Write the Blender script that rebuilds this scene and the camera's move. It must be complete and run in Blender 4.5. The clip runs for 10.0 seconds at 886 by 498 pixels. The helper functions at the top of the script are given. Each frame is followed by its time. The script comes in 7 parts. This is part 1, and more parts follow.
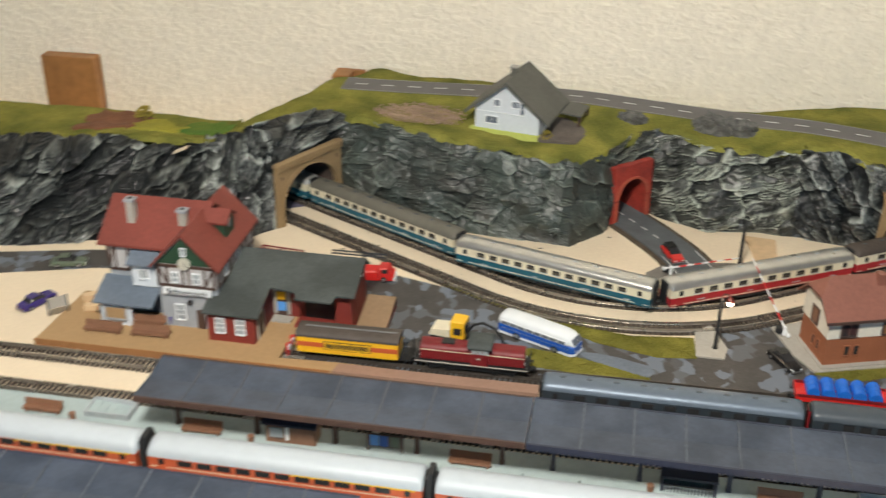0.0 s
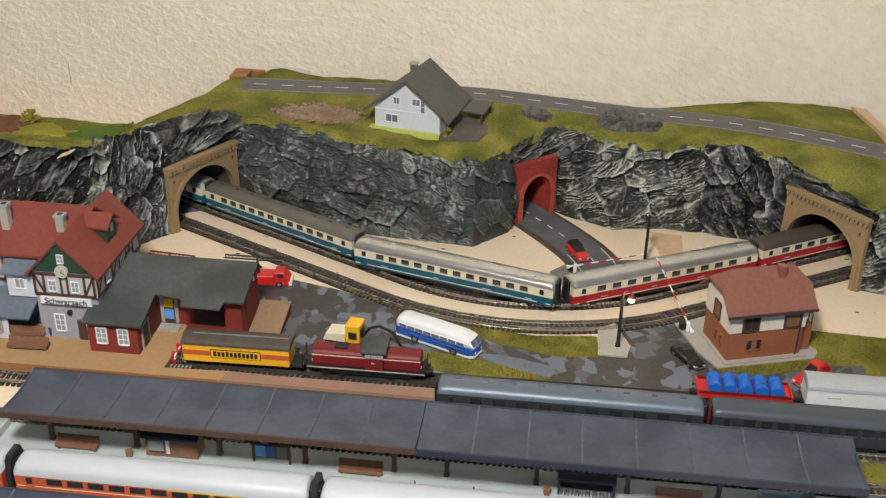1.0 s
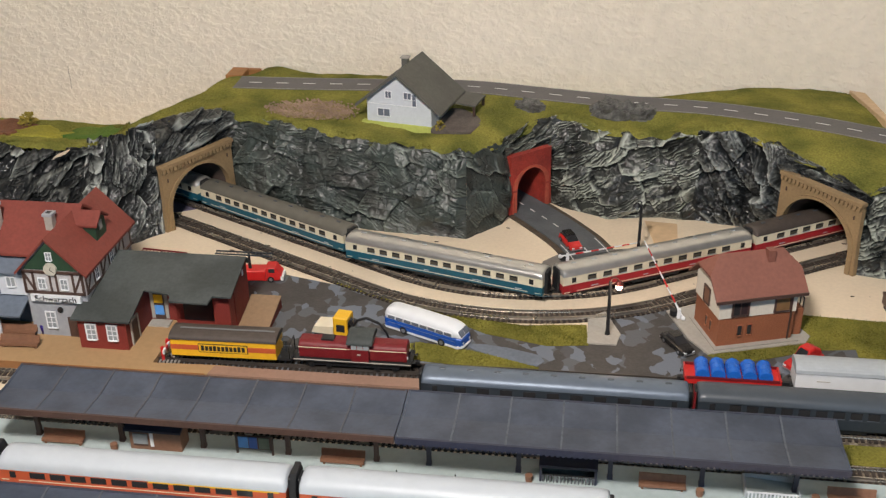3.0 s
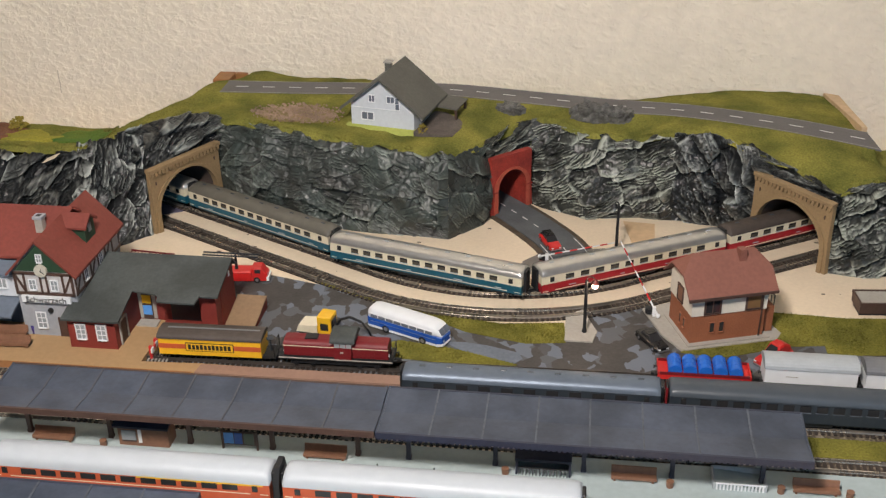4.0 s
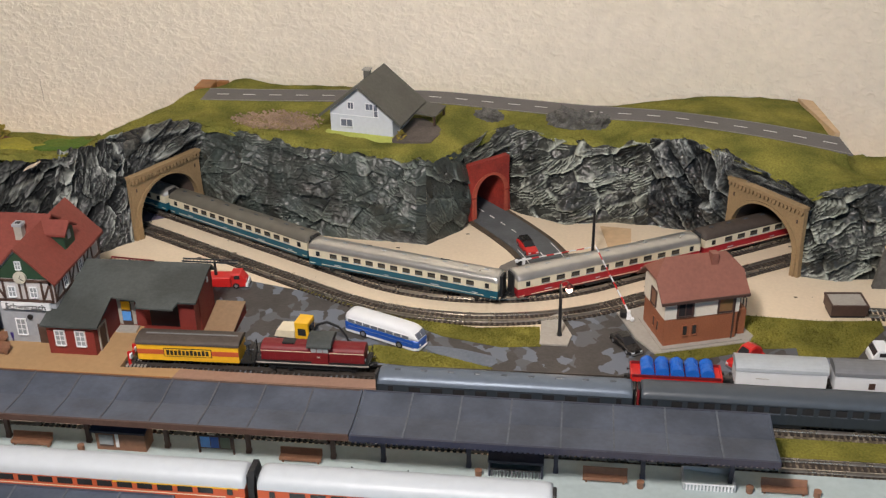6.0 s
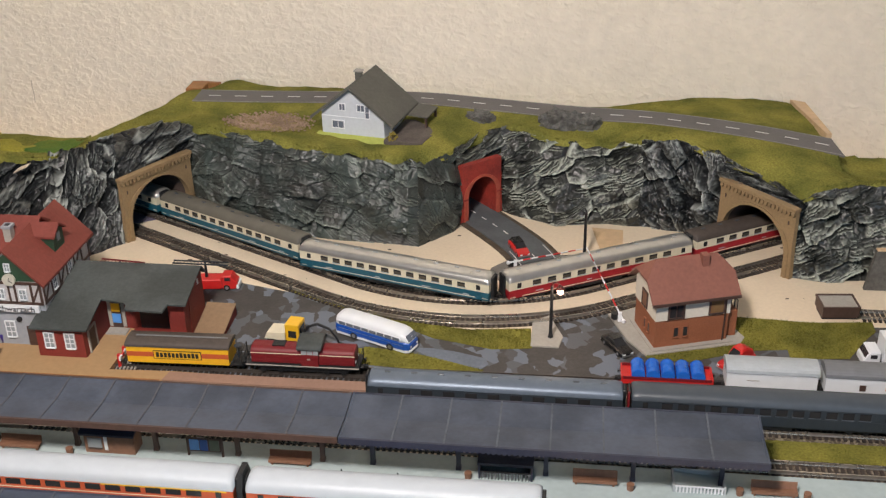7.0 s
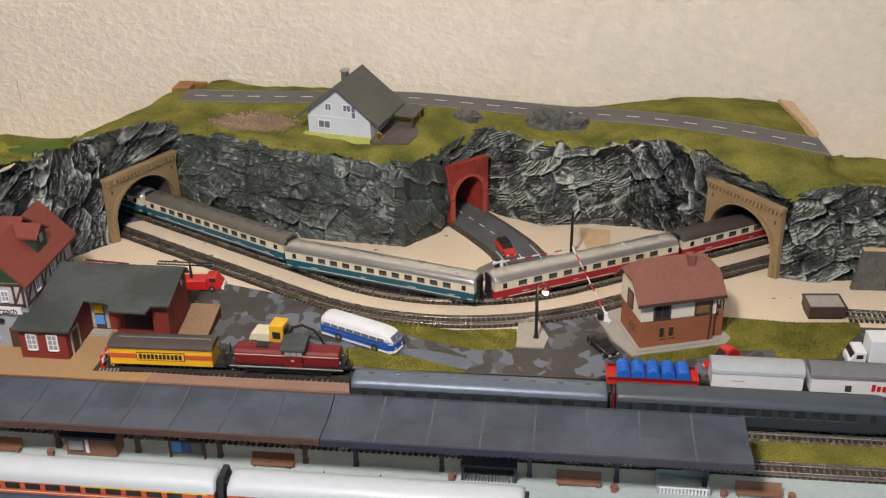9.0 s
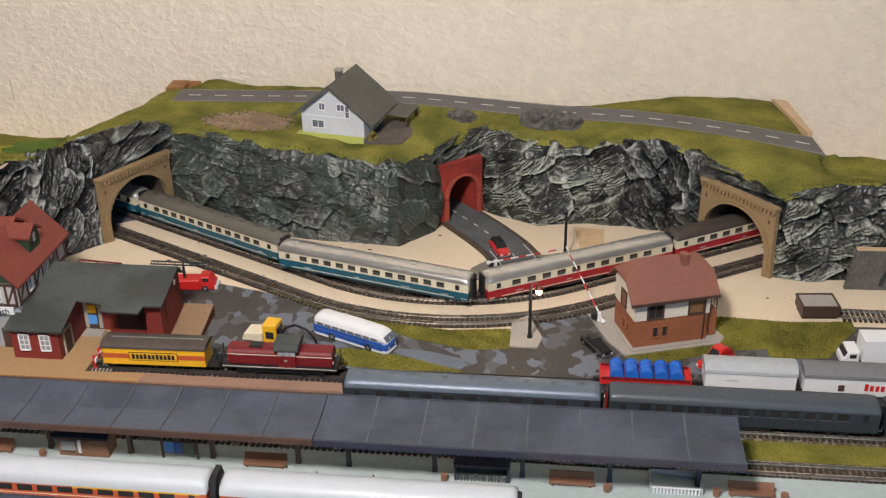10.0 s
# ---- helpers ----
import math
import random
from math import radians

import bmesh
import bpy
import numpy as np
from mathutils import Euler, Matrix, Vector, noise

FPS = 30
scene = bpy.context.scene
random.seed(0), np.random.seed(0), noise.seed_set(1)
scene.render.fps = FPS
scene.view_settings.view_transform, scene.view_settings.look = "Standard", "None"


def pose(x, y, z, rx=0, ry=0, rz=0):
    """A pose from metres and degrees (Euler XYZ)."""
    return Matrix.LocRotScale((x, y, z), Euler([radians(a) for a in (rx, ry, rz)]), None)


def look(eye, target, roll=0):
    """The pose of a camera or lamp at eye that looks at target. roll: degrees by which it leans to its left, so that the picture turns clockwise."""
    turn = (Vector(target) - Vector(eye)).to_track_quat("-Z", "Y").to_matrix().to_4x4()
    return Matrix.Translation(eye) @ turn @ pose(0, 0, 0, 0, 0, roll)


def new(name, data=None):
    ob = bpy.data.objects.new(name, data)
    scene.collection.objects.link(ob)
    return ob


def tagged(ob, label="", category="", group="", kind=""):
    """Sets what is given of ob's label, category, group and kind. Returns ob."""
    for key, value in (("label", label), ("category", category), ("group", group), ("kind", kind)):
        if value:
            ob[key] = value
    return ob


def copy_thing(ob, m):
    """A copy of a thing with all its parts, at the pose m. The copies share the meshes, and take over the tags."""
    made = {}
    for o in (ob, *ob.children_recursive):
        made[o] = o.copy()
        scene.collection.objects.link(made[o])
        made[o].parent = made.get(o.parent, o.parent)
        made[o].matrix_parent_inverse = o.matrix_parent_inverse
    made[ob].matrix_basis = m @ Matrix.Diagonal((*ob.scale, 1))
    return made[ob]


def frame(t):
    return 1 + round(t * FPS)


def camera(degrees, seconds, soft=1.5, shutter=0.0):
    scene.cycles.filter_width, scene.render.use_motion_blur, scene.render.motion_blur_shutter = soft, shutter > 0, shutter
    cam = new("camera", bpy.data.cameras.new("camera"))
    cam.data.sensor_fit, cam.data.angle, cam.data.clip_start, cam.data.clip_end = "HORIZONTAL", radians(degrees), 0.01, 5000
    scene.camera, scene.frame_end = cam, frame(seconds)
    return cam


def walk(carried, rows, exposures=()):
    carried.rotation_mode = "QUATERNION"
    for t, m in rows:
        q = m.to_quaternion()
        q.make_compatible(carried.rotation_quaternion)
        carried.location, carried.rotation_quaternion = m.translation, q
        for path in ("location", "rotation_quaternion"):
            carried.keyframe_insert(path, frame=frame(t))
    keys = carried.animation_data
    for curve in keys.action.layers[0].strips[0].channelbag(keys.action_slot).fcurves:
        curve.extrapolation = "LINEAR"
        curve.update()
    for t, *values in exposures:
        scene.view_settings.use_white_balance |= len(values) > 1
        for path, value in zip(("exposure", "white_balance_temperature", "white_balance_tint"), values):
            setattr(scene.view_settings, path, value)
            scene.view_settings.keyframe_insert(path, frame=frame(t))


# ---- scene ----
cam = camera(44.0, 10.0, soft=1.3, shutter=0.5)
PATH = [
    (0, (0.0397, -0.5848, 0.4370), (-0.2736, 1.1447, -0.5065), 0.50),
    (0.1, (0.0404, -0.5758, 0.4279), (-0.2395, 1.1673, -0.5065), 0.57),
    (0.2, (0.0401, -0.5679, 0.4197), (-0.2134, 1.1869, -0.5054), 1.24),
    (0.3, (0.0518, -0.5620, 0.4166), (-0.1993, 1.1984, -0.5034), 1.01),
    (0.4, (0.0554, -0.5591, 0.4144), (-0.1772, 1.2070, -0.5044), 1.19),
    (0.5, (0.0561, -0.5622, 0.4203), (-0.1531, 1.2046, -0.5084), 1.56),
    (1, (0.0662, -0.5599, 0.4183), (-0.1372, 1.2065, -0.5129), 1.04),
    (1.5, (0.0755, -0.5560, 0.4140), (-0.1541, 1.2093, -0.5172), 0.18),
    (2, (0.0834, -0.5510, 0.4076), (-0.1684, 1.2077, -0.5148), -0.50),
    (2.5, (0.0904, -0.5528, 0.4076), (-0.1711, 1.2014, -0.5132), -0.87),
    (4, (0.1079, -0.5759, 0.4200), (-0.1371, 1.1814, -0.5033), -0.93),
    (4.5, (0.1119, -0.5805, 0.4224), (-0.1278, 1.1794, -0.4993), -0.92),
    (5, (0.1148, -0.5829, 0.4233), (-0.1197, 1.1781, -0.4952), -0.92),
    (5.5, (0.1176, -0.5829, 0.4232), (-0.1148, 1.1795, -0.4920), -0.95),
    (7, (0.1241, -0.5803, 0.4226), (-0.1003, 1.1853, -0.4885), -0.92),
    (7.5, (0.1260, -0.5790, 0.4222), (-0.0954, 1.1867, -0.4888), -0.88),
    (8, (0.1279, -0.5786, 0.4229), (-0.0909, 1.1874, -0.4902), -0.90),
    (8.5, (0.1290, -0.5768, 0.4217), (-0.0877, 1.1881, -0.4894), -0.88),
    (9, (0.1309, -0.5762, 0.4214), (-0.0845, 1.1898, -0.4901), -0.89),
    (9.5, (0.1311, -0.5757, 0.4202), (-0.0793, 1.1913, -0.4897), -0.82),
    (10, (0.1329, -0.5751, 0.4213), (-0.0760, 1.1921, -0.4921), -0.82),
]
walk(cam, [(t, look(eye, target, roll)) for t, eye, target, roll in PATH],
     exposures=[(0.0, 0.08, 6420, 4), (0.5, -0.02, 6470, 7), (1.5, -0.09, 6470, 9), (3.0, -0.10, 6420, 11), (10.0, -0.09, 6420, 13)])

# ---- world and light: a closed room with one ceiling lamp ----
world = bpy.data.worlds.new("room_air")
world.use_nodes = True
world.node_tree.nodes["Background"].inputs[0].default_value = (1.0, 0.93, 0.84, 1)
world.node_tree.nodes["Background"].inputs[1].default_value = 0.0
scene.world = world


def area_lamp(name, at, target, sx, sy, watts, colour):
    data = bpy.data.lights.new(name, "AREA")
    data.shape, data.size, data.size_y, data.energy, data.color = "RECTANGLE", sx, sy, watts, colour
    ob = new(name, data)
    ob.matrix_world = look(at, target)
    return ob


def bulb_lamp(name, at, watts, colour, radius):
    data = bpy.data.lights.new(name, "POINT")
    data.energy, data.color, data.shadow_soft_size = watts, colour, radius
    ob = new(name, data)
    ob.location = at
    return ob


LAMP = (-0.06, -0.55, 0.745)
bulb_lamp("pendant_light", LAMP, 44.5, (1.0, 0.915, 0.835), 0.065)
# daylight of a window behind the camera, in its opening
area_lamp("window_light", (1.0, -1.94, 0.75), (0.3, 0.0, 0.0), 1.1, 1.2, 3.2, (0.22, 0.60, 1.0))

# ---- materials ----


def material(name, colour, rough=0.6, metal=0.0, vary=0.15, scale=300.0, bump=0.15, second=None, amount=0.5, gloss=0.5, coarse=40.0, each=0.0, threshold=None):
    """Base colour with grain and coarse stains, fine relief; second: a second colour mixed in by noise."""
    m = bpy.data.materials.new(name)
    m.use_nodes = True
    nt = m.node_tree
    N, L = nt.nodes, nt.links
    b = N["Principled BSDF"]
    b.inputs["Roughness"].default_value, b.inputs["Metallic"].default_value = rough, metal
    b.inputs["Specular IOR Level"].default_value = gloss
    co = N.new("ShaderNodeTexCoord")
    fine = N.new("ShaderNodeTexNoise")
    fine.inputs["Scale"].default_value, fine.inputs["Detail"].default_value = scale, 4
    big = N.new("ShaderNodeTexNoise")
    big.inputs["Scale"].default_value, big.inputs["Detail"].default_value = coarse, 3
    for n in (fine, big):
        L.new(co.outputs["Object"], n.inputs["Vector"])
    mix = N.new("ShaderNodeMix")
    mix.data_type = "RGBA"
    c2 = second or [c * (1 - vary) for c in colour]
    mix.inputs[6].default_value, mix.inputs[7].default_value = (*colour, 1), (*c2, 1)
    ramp = N.new("ShaderNodeMapRange")
    lo, hi = threshold or (0.35, 0.65)
    ramp.inputs[1].default_value, ramp.inputs[2].default_value = lo, hi
    ramp.inputs[4].default_value = 1.0 if second is None else amount * 2
    ramp.clamp = True
    L.new(big.outputs["Fac"], ramp.inputs[0])
    L.new(ramp.outputs[0], mix.inputs[0])
    hsv = N.new("ShaderNodeHueSaturation")
    val = N.new("ShaderNodeMapRange")
    val.inputs[1].default_value, val.inputs[2].default_value = 0.25, 0.75
    val.inputs[3].default_value, val.inputs[4].default_value = 1 - vary, 1 + vary
    L.new(fine.outputs["Fac"], val.inputs[0])
    L.new(mix.outputs[2], hsv.inputs["Color"])
    L.new(val.outputs[0], hsv.inputs["Value"])
    colour_out = hsv.outputs[0]
    if each:
        info = N.new("ShaderNodeObjectInfo")
        tone = N.new("ShaderNodeMapRange")
        tone.inputs[3].default_value, tone.inputs[4].default_value = 1 - each, 1 + each
        L.new(info.outputs["Random"], tone.inputs[0])
        h2 = N.new("ShaderNodeHueSaturation")
        L.new(tone.outputs[0], h2.inputs["Value"])
        L.new(colour_out, h2.inputs["Color"])
        colour_out = h2.outputs[0]
    L.new(colour_out, b.inputs["Base Color"])
    if bump:
        bp = N.new("ShaderNodeBump")
        bp.inputs["Strength"].default_value, bp.inputs["Distance"].default_value = bump, 0.002
        L.new(fine.outputs["Fac"], bp.inputs["Height"])
        L.new(bp.outputs[0], b.inputs["Normal"])
    rr = N.new("ShaderNodeMapRange")
    rr.inputs[3].default_value, rr.inputs[4].default_value = max(0.05, rough - 0.1), min(1, rough + 0.1)
    L.new(big.outputs["Fac"], rr.inputs[0])
    L.new(rr.outputs[0], b.inputs["Roughness"])
    return m


def wallpaper_material():
    """Cream woodchip wallpaper: chips of a few millimetres under paint."""
    m = material("woodchip_paper", (0.89, 0.805, 0.665), 0.85, vary=0.05, scale=90, bump=0, coarse=6, gloss=0.2)
    N, L = m.node_tree.nodes, m.node_tree.links
    co = N.new("ShaderNodeTexCoord")
    warp = N.new("ShaderNodeMapping")
    warp.inputs["Scale"].default_value = (135, 135, 185)
    L.new(co.outputs["Object"], warp.inputs["Vector"])
    chips = N.new("ShaderNodeTexNoise")
    chips.inputs["Scale"].default_value, chips.inputs["Detail"].default_value = 1.0, 3.0
    chips.inputs["Distortion"].default_value = 0.25
    L.new(warp.outputs[0], chips.inputs["Vector"])
    cut = N.new("ShaderNodeMapRange")
    cut.inputs[1].default_value, cut.inputs[2].default_value = 0.44, 0.64
    L.new(chips.outputs["Fac"], cut.inputs[0])
    grain = N.new("ShaderNodeTexNoise")
    grain.inputs["Scale"].default_value, grain.inputs["Detail"].default_value = 260, 4
    L.new(co.outputs["Object"], grain.inputs["Vector"])
    add = N.new("ShaderNodeMath")
    add.operation = "MULTIPLY_ADD"
    add.inputs[1].default_value = 0.25
    L.new(grain.outputs["Fac"], add.inputs[0])
    L.new(cut.outputs[0], add.inputs[2])
    bp = N.new("ShaderNodeBump")
    bp.inputs["Strength"].default_value, bp.inputs["Distance"].default_value = 0.56, 0.0020
    L.new(add.outputs[0], bp.inputs["Height"])
    L.new(bp.outputs[0], N["Principled BSDF"].inputs["Normal"])
    return m


def rock_material(name, base, second, pale, rough=0.42):
    """Cast foam rock: base paint, dark wash that also paints shade into its cracks, light grey dry-brushed on what
    stands proud.
    """
    m = material(name, base, rough, vary=0.20, scale=900, bump=0.08, second=second, amount=0.5, coarse=38, gloss=0.5)
    N, L = m.node_tree.nodes, m.node_tree.links
    b = N["Principled BSDF"]
    base = b.inputs["Base Color"].links[0].from_socket
    # crack: near-black wash, doubling as painted shade in the recesses
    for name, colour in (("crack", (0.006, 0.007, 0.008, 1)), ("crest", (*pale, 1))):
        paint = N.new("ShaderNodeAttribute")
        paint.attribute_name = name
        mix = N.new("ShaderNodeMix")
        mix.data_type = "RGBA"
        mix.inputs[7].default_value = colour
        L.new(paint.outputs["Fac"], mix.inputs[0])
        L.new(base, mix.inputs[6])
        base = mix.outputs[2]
    L.new(base, b.inputs["Base Color"])
    return m


def grass_material(name, a, c):
    return material(name, a, 0.95, vary=0.30, scale=650, bump=0.6, second=c, amount=0.5, coarse=28, gloss=0.1)


def yard_material():
    """Dark brown-grey asphalt with angular bluish repair patches."""
    m = material("patched_asphalt", (0.064, 0.059, 0.055), 0.75, vary=0.14, scale=500, bump=0.1, coarse=60)
    N, L = m.node_tree.nodes, m.node_tree.links
    b = N["Principled BSDF"]
    base = b.inputs["Base Color"].links[0].from_socket
    co = N.new("ShaderNodeTexCoord")
    wobble = N.new("ShaderNodeTexNoise")
    wobble.inputs["Scale"].default_value, wobble.inputs["Detail"].default_value = 90, 2
    L.new(co.outputs["Object"], wobble.inputs["Vector"])
    push = N.new("ShaderNodeVectorMath")
    push.operation = "MULTIPLY_ADD"
    push.inputs[1].default_value = (0.010, 0.010, 0.0)
    L.new(wobble.outputs["Color"], push.inputs[0])
    L.new(co.outputs["Object"], push.inputs[2])
    flat = N.new("ShaderNodeMapping")
    flat.inputs["Scale"].default_value = (120, 95, 0)
    L.new(push.outputs[0], flat.inputs["Vector"])
    cells = N.new("ShaderNodeTexVoronoi")
    cells.inputs["Scale"].default_value = 1.0
    L.new(flat.outputs[0], cells.inputs["Vector"])
    tone = N.new("ShaderNodeSeparateColor")
    L.new(cells.outputs["Color"], tone.inputs[0])
    for socket, low, high, colour in ((0, 0.68, 0.71, (0.145, 0.165, 0.200, 1)), (1, 0.80, 0.84, (0.100, 0.105, 0.115, 1))):
        cut = N.new("ShaderNodeMapRange")
        cut.inputs[1].default_value, cut.inputs[2].default_value = low, high
        L.new(tone.outputs[socket], cut.inputs[0])
        mix = N.new("ShaderNodeMix")
        mix.data_type = "RGBA"
        mix.inputs[7].default_value = colour
        L.new(cut.outputs[0], mix.inputs[0])
        L.new(base, mix.inputs[6])
        base = mix.outputs[2]
    L.new(base, b.inputs["Base Color"])
    return m


def glass_material(name, colour):
    return material(name, colour, 0.12, vary=0.1, scale=200, bump=0, gloss=0.6)


M = {
    "wall": wallpaper_material(),
    # dark and bluish so the unseen walls and ceiling bounce little light
    "room": material("room_paint", (0.095, 0.112, 0.14), 0.9, vary=0.04, scale=30, coarse=3),
    "floor": material("floor_boards", (0.30, 0.19, 0.11), 0.5, vary=0.2, scale=60, coarse=8),
    "sand": material("painted_board", (0.77, 0.65, 0.485), 0.75, vary=0.05, scale=350, bump=0.08, second=(0.70, 0.575, 0.42), amount=0.35, coarse=12),
    "veneer": material("bare_veneer", (0.66, 0.47, 0.28), 0.6, vary=0.10, scale=160, bump=0.05, coarse=30),
    "veneer_pale": material("pale_strip", (0.62, 0.52, 0.40), 0.6, vary=0.10, scale=160, bump=0.05, coarse=30),
    "plank": material("brown_plank", (0.36, 0.165, 0.055), 0.55, vary=0.18, scale=120, coarse=25),
    "rock": rock_material("grey_rock", (0.036, 0.039, 0.034), (0.015, 0.016, 0.014), (0.45, 0.48, 0.41), 0.34),
    "rock_green": rock_material("green_grey_rock", (0.046, 0.060, 0.054), (0.036, 0.036, 0.031), (0.28, 0.32, 0.28), 0.40),
    "rock_black": rock_material("black_rock", (0.015, 0.017, 0.018), (0.006, 0.007, 0.008), (0.42, 0.45, 0.42), 0.32),
    "boulder": material("boulder", (0.150, 0.145, 0.130), 0.6, vary=0.3, scale=700, bump=0.4, second=(0.060, 0.058, 0.053), amount=0.5, coarse=160),
    "grass": grass_material("flock_grass", (0.265, 0.246, 0.056), (0.130, 0.136, 0.031)),
    "grass_low": grass_material("flock_meadow", (0.235, 0.215, 0.044), (0.14, 0.135, 0.028)),
    "moss": grass_material("flock_green", (0.060, 0.150, 0.028), (0.135, 0.185, 0.036)),
    "flock_yellow": grass_material("flock_yellow", (0.34, 0.31, 0.050), (0.25, 0.235, 0.045)),
    "soil": material("red_soil", (0.21, 0.085, 0.04), 0.95, vary=0.3, scale=600, bump=0.5, coarse=60),
    "highway": material("grey_country_road", (0.150, 0.142, 0.138), 0.8, vary=0.10, scale=600, bump=0.1, coarse=30),
    "yard": yard_material(),
    "repair": material("bluish_repair_asphalt", (0.145, 0.170, 0.210), 0.75, vary=0.14, scale=500, bump=0.1, coarse=60),
    "kerb_soil": material("earth_shoulder", (0.10, 0.075, 0.05), 0.95, vary=0.35, scale=900, bump=0.5, coarse=120),
    "concrete": material("pale_concrete", (0.37, 0.35, 0.31), 0.85, vary=0.08, scale=400, bump=0.1),
    "pad": material("grey_cast_pad", (0.19, 0.175, 0.155), 0.8, vary=0.10, scale=400, bump=0.1, coarse=60),
    "white_line": material("lane_paint", (0.72, 0.72, 0.70), 0.7, vary=0.1, scale=700),
    "edge_paint": material("worn_edge_paint", (0.30, 0.29, 0.27), 0.7, vary=0.25, scale=300),
    "tan": material("tan_platform", (0.40, 0.255, 0.125), 0.7, vary=0.07, scale=300, bump=0.05, coarse=14),
    "ramp_wood": material("brown_ramp_deck", (0.27, 0.175, 0.100), 0.7, vary=0.12, scale=300, bump=0.05, coarse=30),
    "tan_edge": material("orange_platform_edge", (0.34, 0.16, 0.06), 0.7, vary=0.1),
    "pink": material("rosy_platform", (0.30, 0.185, 0.135), 0.7, vary=0.07, scale=300, bump=0.05),
    "cream_platform": material("cream_platform", (0.36, 0.43, 0.435), 0.7, vary=0.06, scale=260, bump=0.05),
    "slate": material("dark_canopy_sheet", (0.023, 0.034, 0.057), 0.33, vary=0.14, scale=350, bump=0.05, second=(0.052, 0.068, 0.102), amount=0.5, coarse=42, gloss=0.5),
    "seam": material("pale_seam", (0.085, 0.090, 0.105), 0.6, vary=0.2, scale=500),
    "brown_wood": material("brown_beam", (0.075, 0.042, 0.032), 0.55, vary=0.15),
    "bench": material("brown_bench", (0.22, 0.11, 0.065), 0.55, vary=0.15),
    "dark": material("dark_plastic", (0.013, 0.014, 0.016), 0.55, vary=0.2),
    "navy_dark": material("navy_plastic", (0.025, 0.03, 0.055), 0.5, vary=0.15),
    "rail": material("worn_rail", (0.60, 0.56, 0.50), 0.27, metal=0.9, vary=0.15, scale=200),
    "sleeper": material("brown_sleeper", (0.038, 0.027, 0.021), 0.75, vary=0.25, scale=600, each=0.25),
    "rail_dull": material("tarnished_rail", (0.10, 0.088, 0.078), 0.5, metal=0.5, vary=0.2, scale=200),
    "portal_ring": material("light_red_arch_stones", (0.43, 0.085, 0.050), 0.6, vary=0.2, scale=500, bump=0.2),
    "tin": material("steel", (0.45, 0.45, 0.47), 0.35, metal=0.8, vary=0.1),
    "red_roof": material("red_tiles", (0.200, 0.043, 0.030), 0.7, vary=0.14, scale=420, bump=0.15, coarse=35),
    "brown_roof": material("brown_tiles", (0.235, 0.092, 0.065), 0.65, vary=0.10, scale=420, bump=0.12, coarse=35),
    "green_roof": material("grey_green_roof", (0.040, 0.047, 0.045), 0.7, vary=0.16, scale=420, bump=0.1, second=(0.064, 0.074, 0.072), amount=0.5, coarse=30, threshold=(0.45, 0.62)),
    "grey_roof": material("grey_house_roof", (0.112, 0.110, 0.094), 0.7, vary=0.12, scale=420, bump=0.12),
    "red_brick": material("red_brick", (0.205, 0.027, 0.020), 0.7, vary=0.15, scale=800, bump=0.2),
    "orange_brick": material("orange_brick", (0.30, 0.105, 0.048), 0.7, vary=0.12, scale=800, bump=0.2),
    "portal": material("tan_stone_plastic", (0.30, 0.205, 0.105), 0.65, vary=0.12, scale=500, bump=0.2),
    "portal_red": material("red_portal_plastic", (0.36, 0.042, 0.027), 0.6, vary=0.2, scale=600, bump=0.3, second=(0.22, 0.026, 0.020), amount=0.5, coarse=60),
    "plaster": material("pale_blue_plaster", (0.60, 0.635, 0.68), 0.75, vary=0.05, scale=300),
    "plaster_grey": material("grey_plaster", (0.33, 0.35, 0.38), 0.75, vary=0.07, scale=300),
    "white_plaster": material("off_white_plaster", (0.70, 0.65, 0.55), 0.75, vary=0.06, scale=300),
    "station_plaster": material("lavender_grey_plaster", (0.47, 0.455, 0.455), 0.75, vary=0.08, scale=300),
    "veranda_slate": material("blue_grey_roof", (0.135, 0.165, 0.21), 0.6, vary=0.12, scale=300),
    "lime": material("lime_plinth", (0.42, 0.45, 0.10), 0.8, vary=0.1),
    "green_board": material("dark_green_boards", (0.018, 0.055, 0.028), 0.6, vary=0.15),
    "white": material("white_plastic", (0.74, 0.765, 0.79), 0.4, vary=0.03, scale=120),
    "cream": material("cream_plastic", (0.70, 0.64, 0.48), 0.4, vary=0.05),
    "yellow": material("yellow_plastic", (0.80, 0.46, 0.02), 0.4, vary=0.06),
    "orange": material("orange_plastic", (0.52, 0.098, 0.036), 0.4, vary=0.06),
    "crimson": material("crimson_paint", (0.155, 0.007, 0.011), 0.5, vary=0.08),
    "red": material("red_plastic", (0.55, 0.02, 0.018), 0.35, vary=0.06),
    "blue": material("blue_paint", (0.02, 0.095, 0.42), 0.3, vary=0.06),
    "barrel_blue": material("barrel_blue", (0.015, 0.13, 0.55), 0.35, vary=0.08),
    "petrol": material("petrol_paint", (0.010, 0.092, 0.140), 0.35, vary=0.08),
    "indigo": material("indigo_paint", (0.035, 0.02, 0.16), 0.3, vary=0.08),
    "sage": material("sage_paint", (0.10, 0.13, 0.09), 0.35, vary=0.08),
    "car_black": material("black_paint", (0.012, 0.012, 0.013), 0.25, vary=0.1),
    "silver": material("silver_paint", (0.140, 0.175, 0.225), 0.45, metal=0.4, vary=0.06, scale=200),
    "roof_silver": material("silver_roof", (0.58, 0.57, 0.54), 0.30, metal=0.75, vary=0.08, scale=150),
    "roof_grey": material("grey_coach_roof", (0.055, 0.068, 0.084), 0.42, vary=0.08, scale=150),
    "roof_olive": material("olive_coach_roof", (0.130, 0.122, 0.100), 0.5, vary=0.10, scale=150),
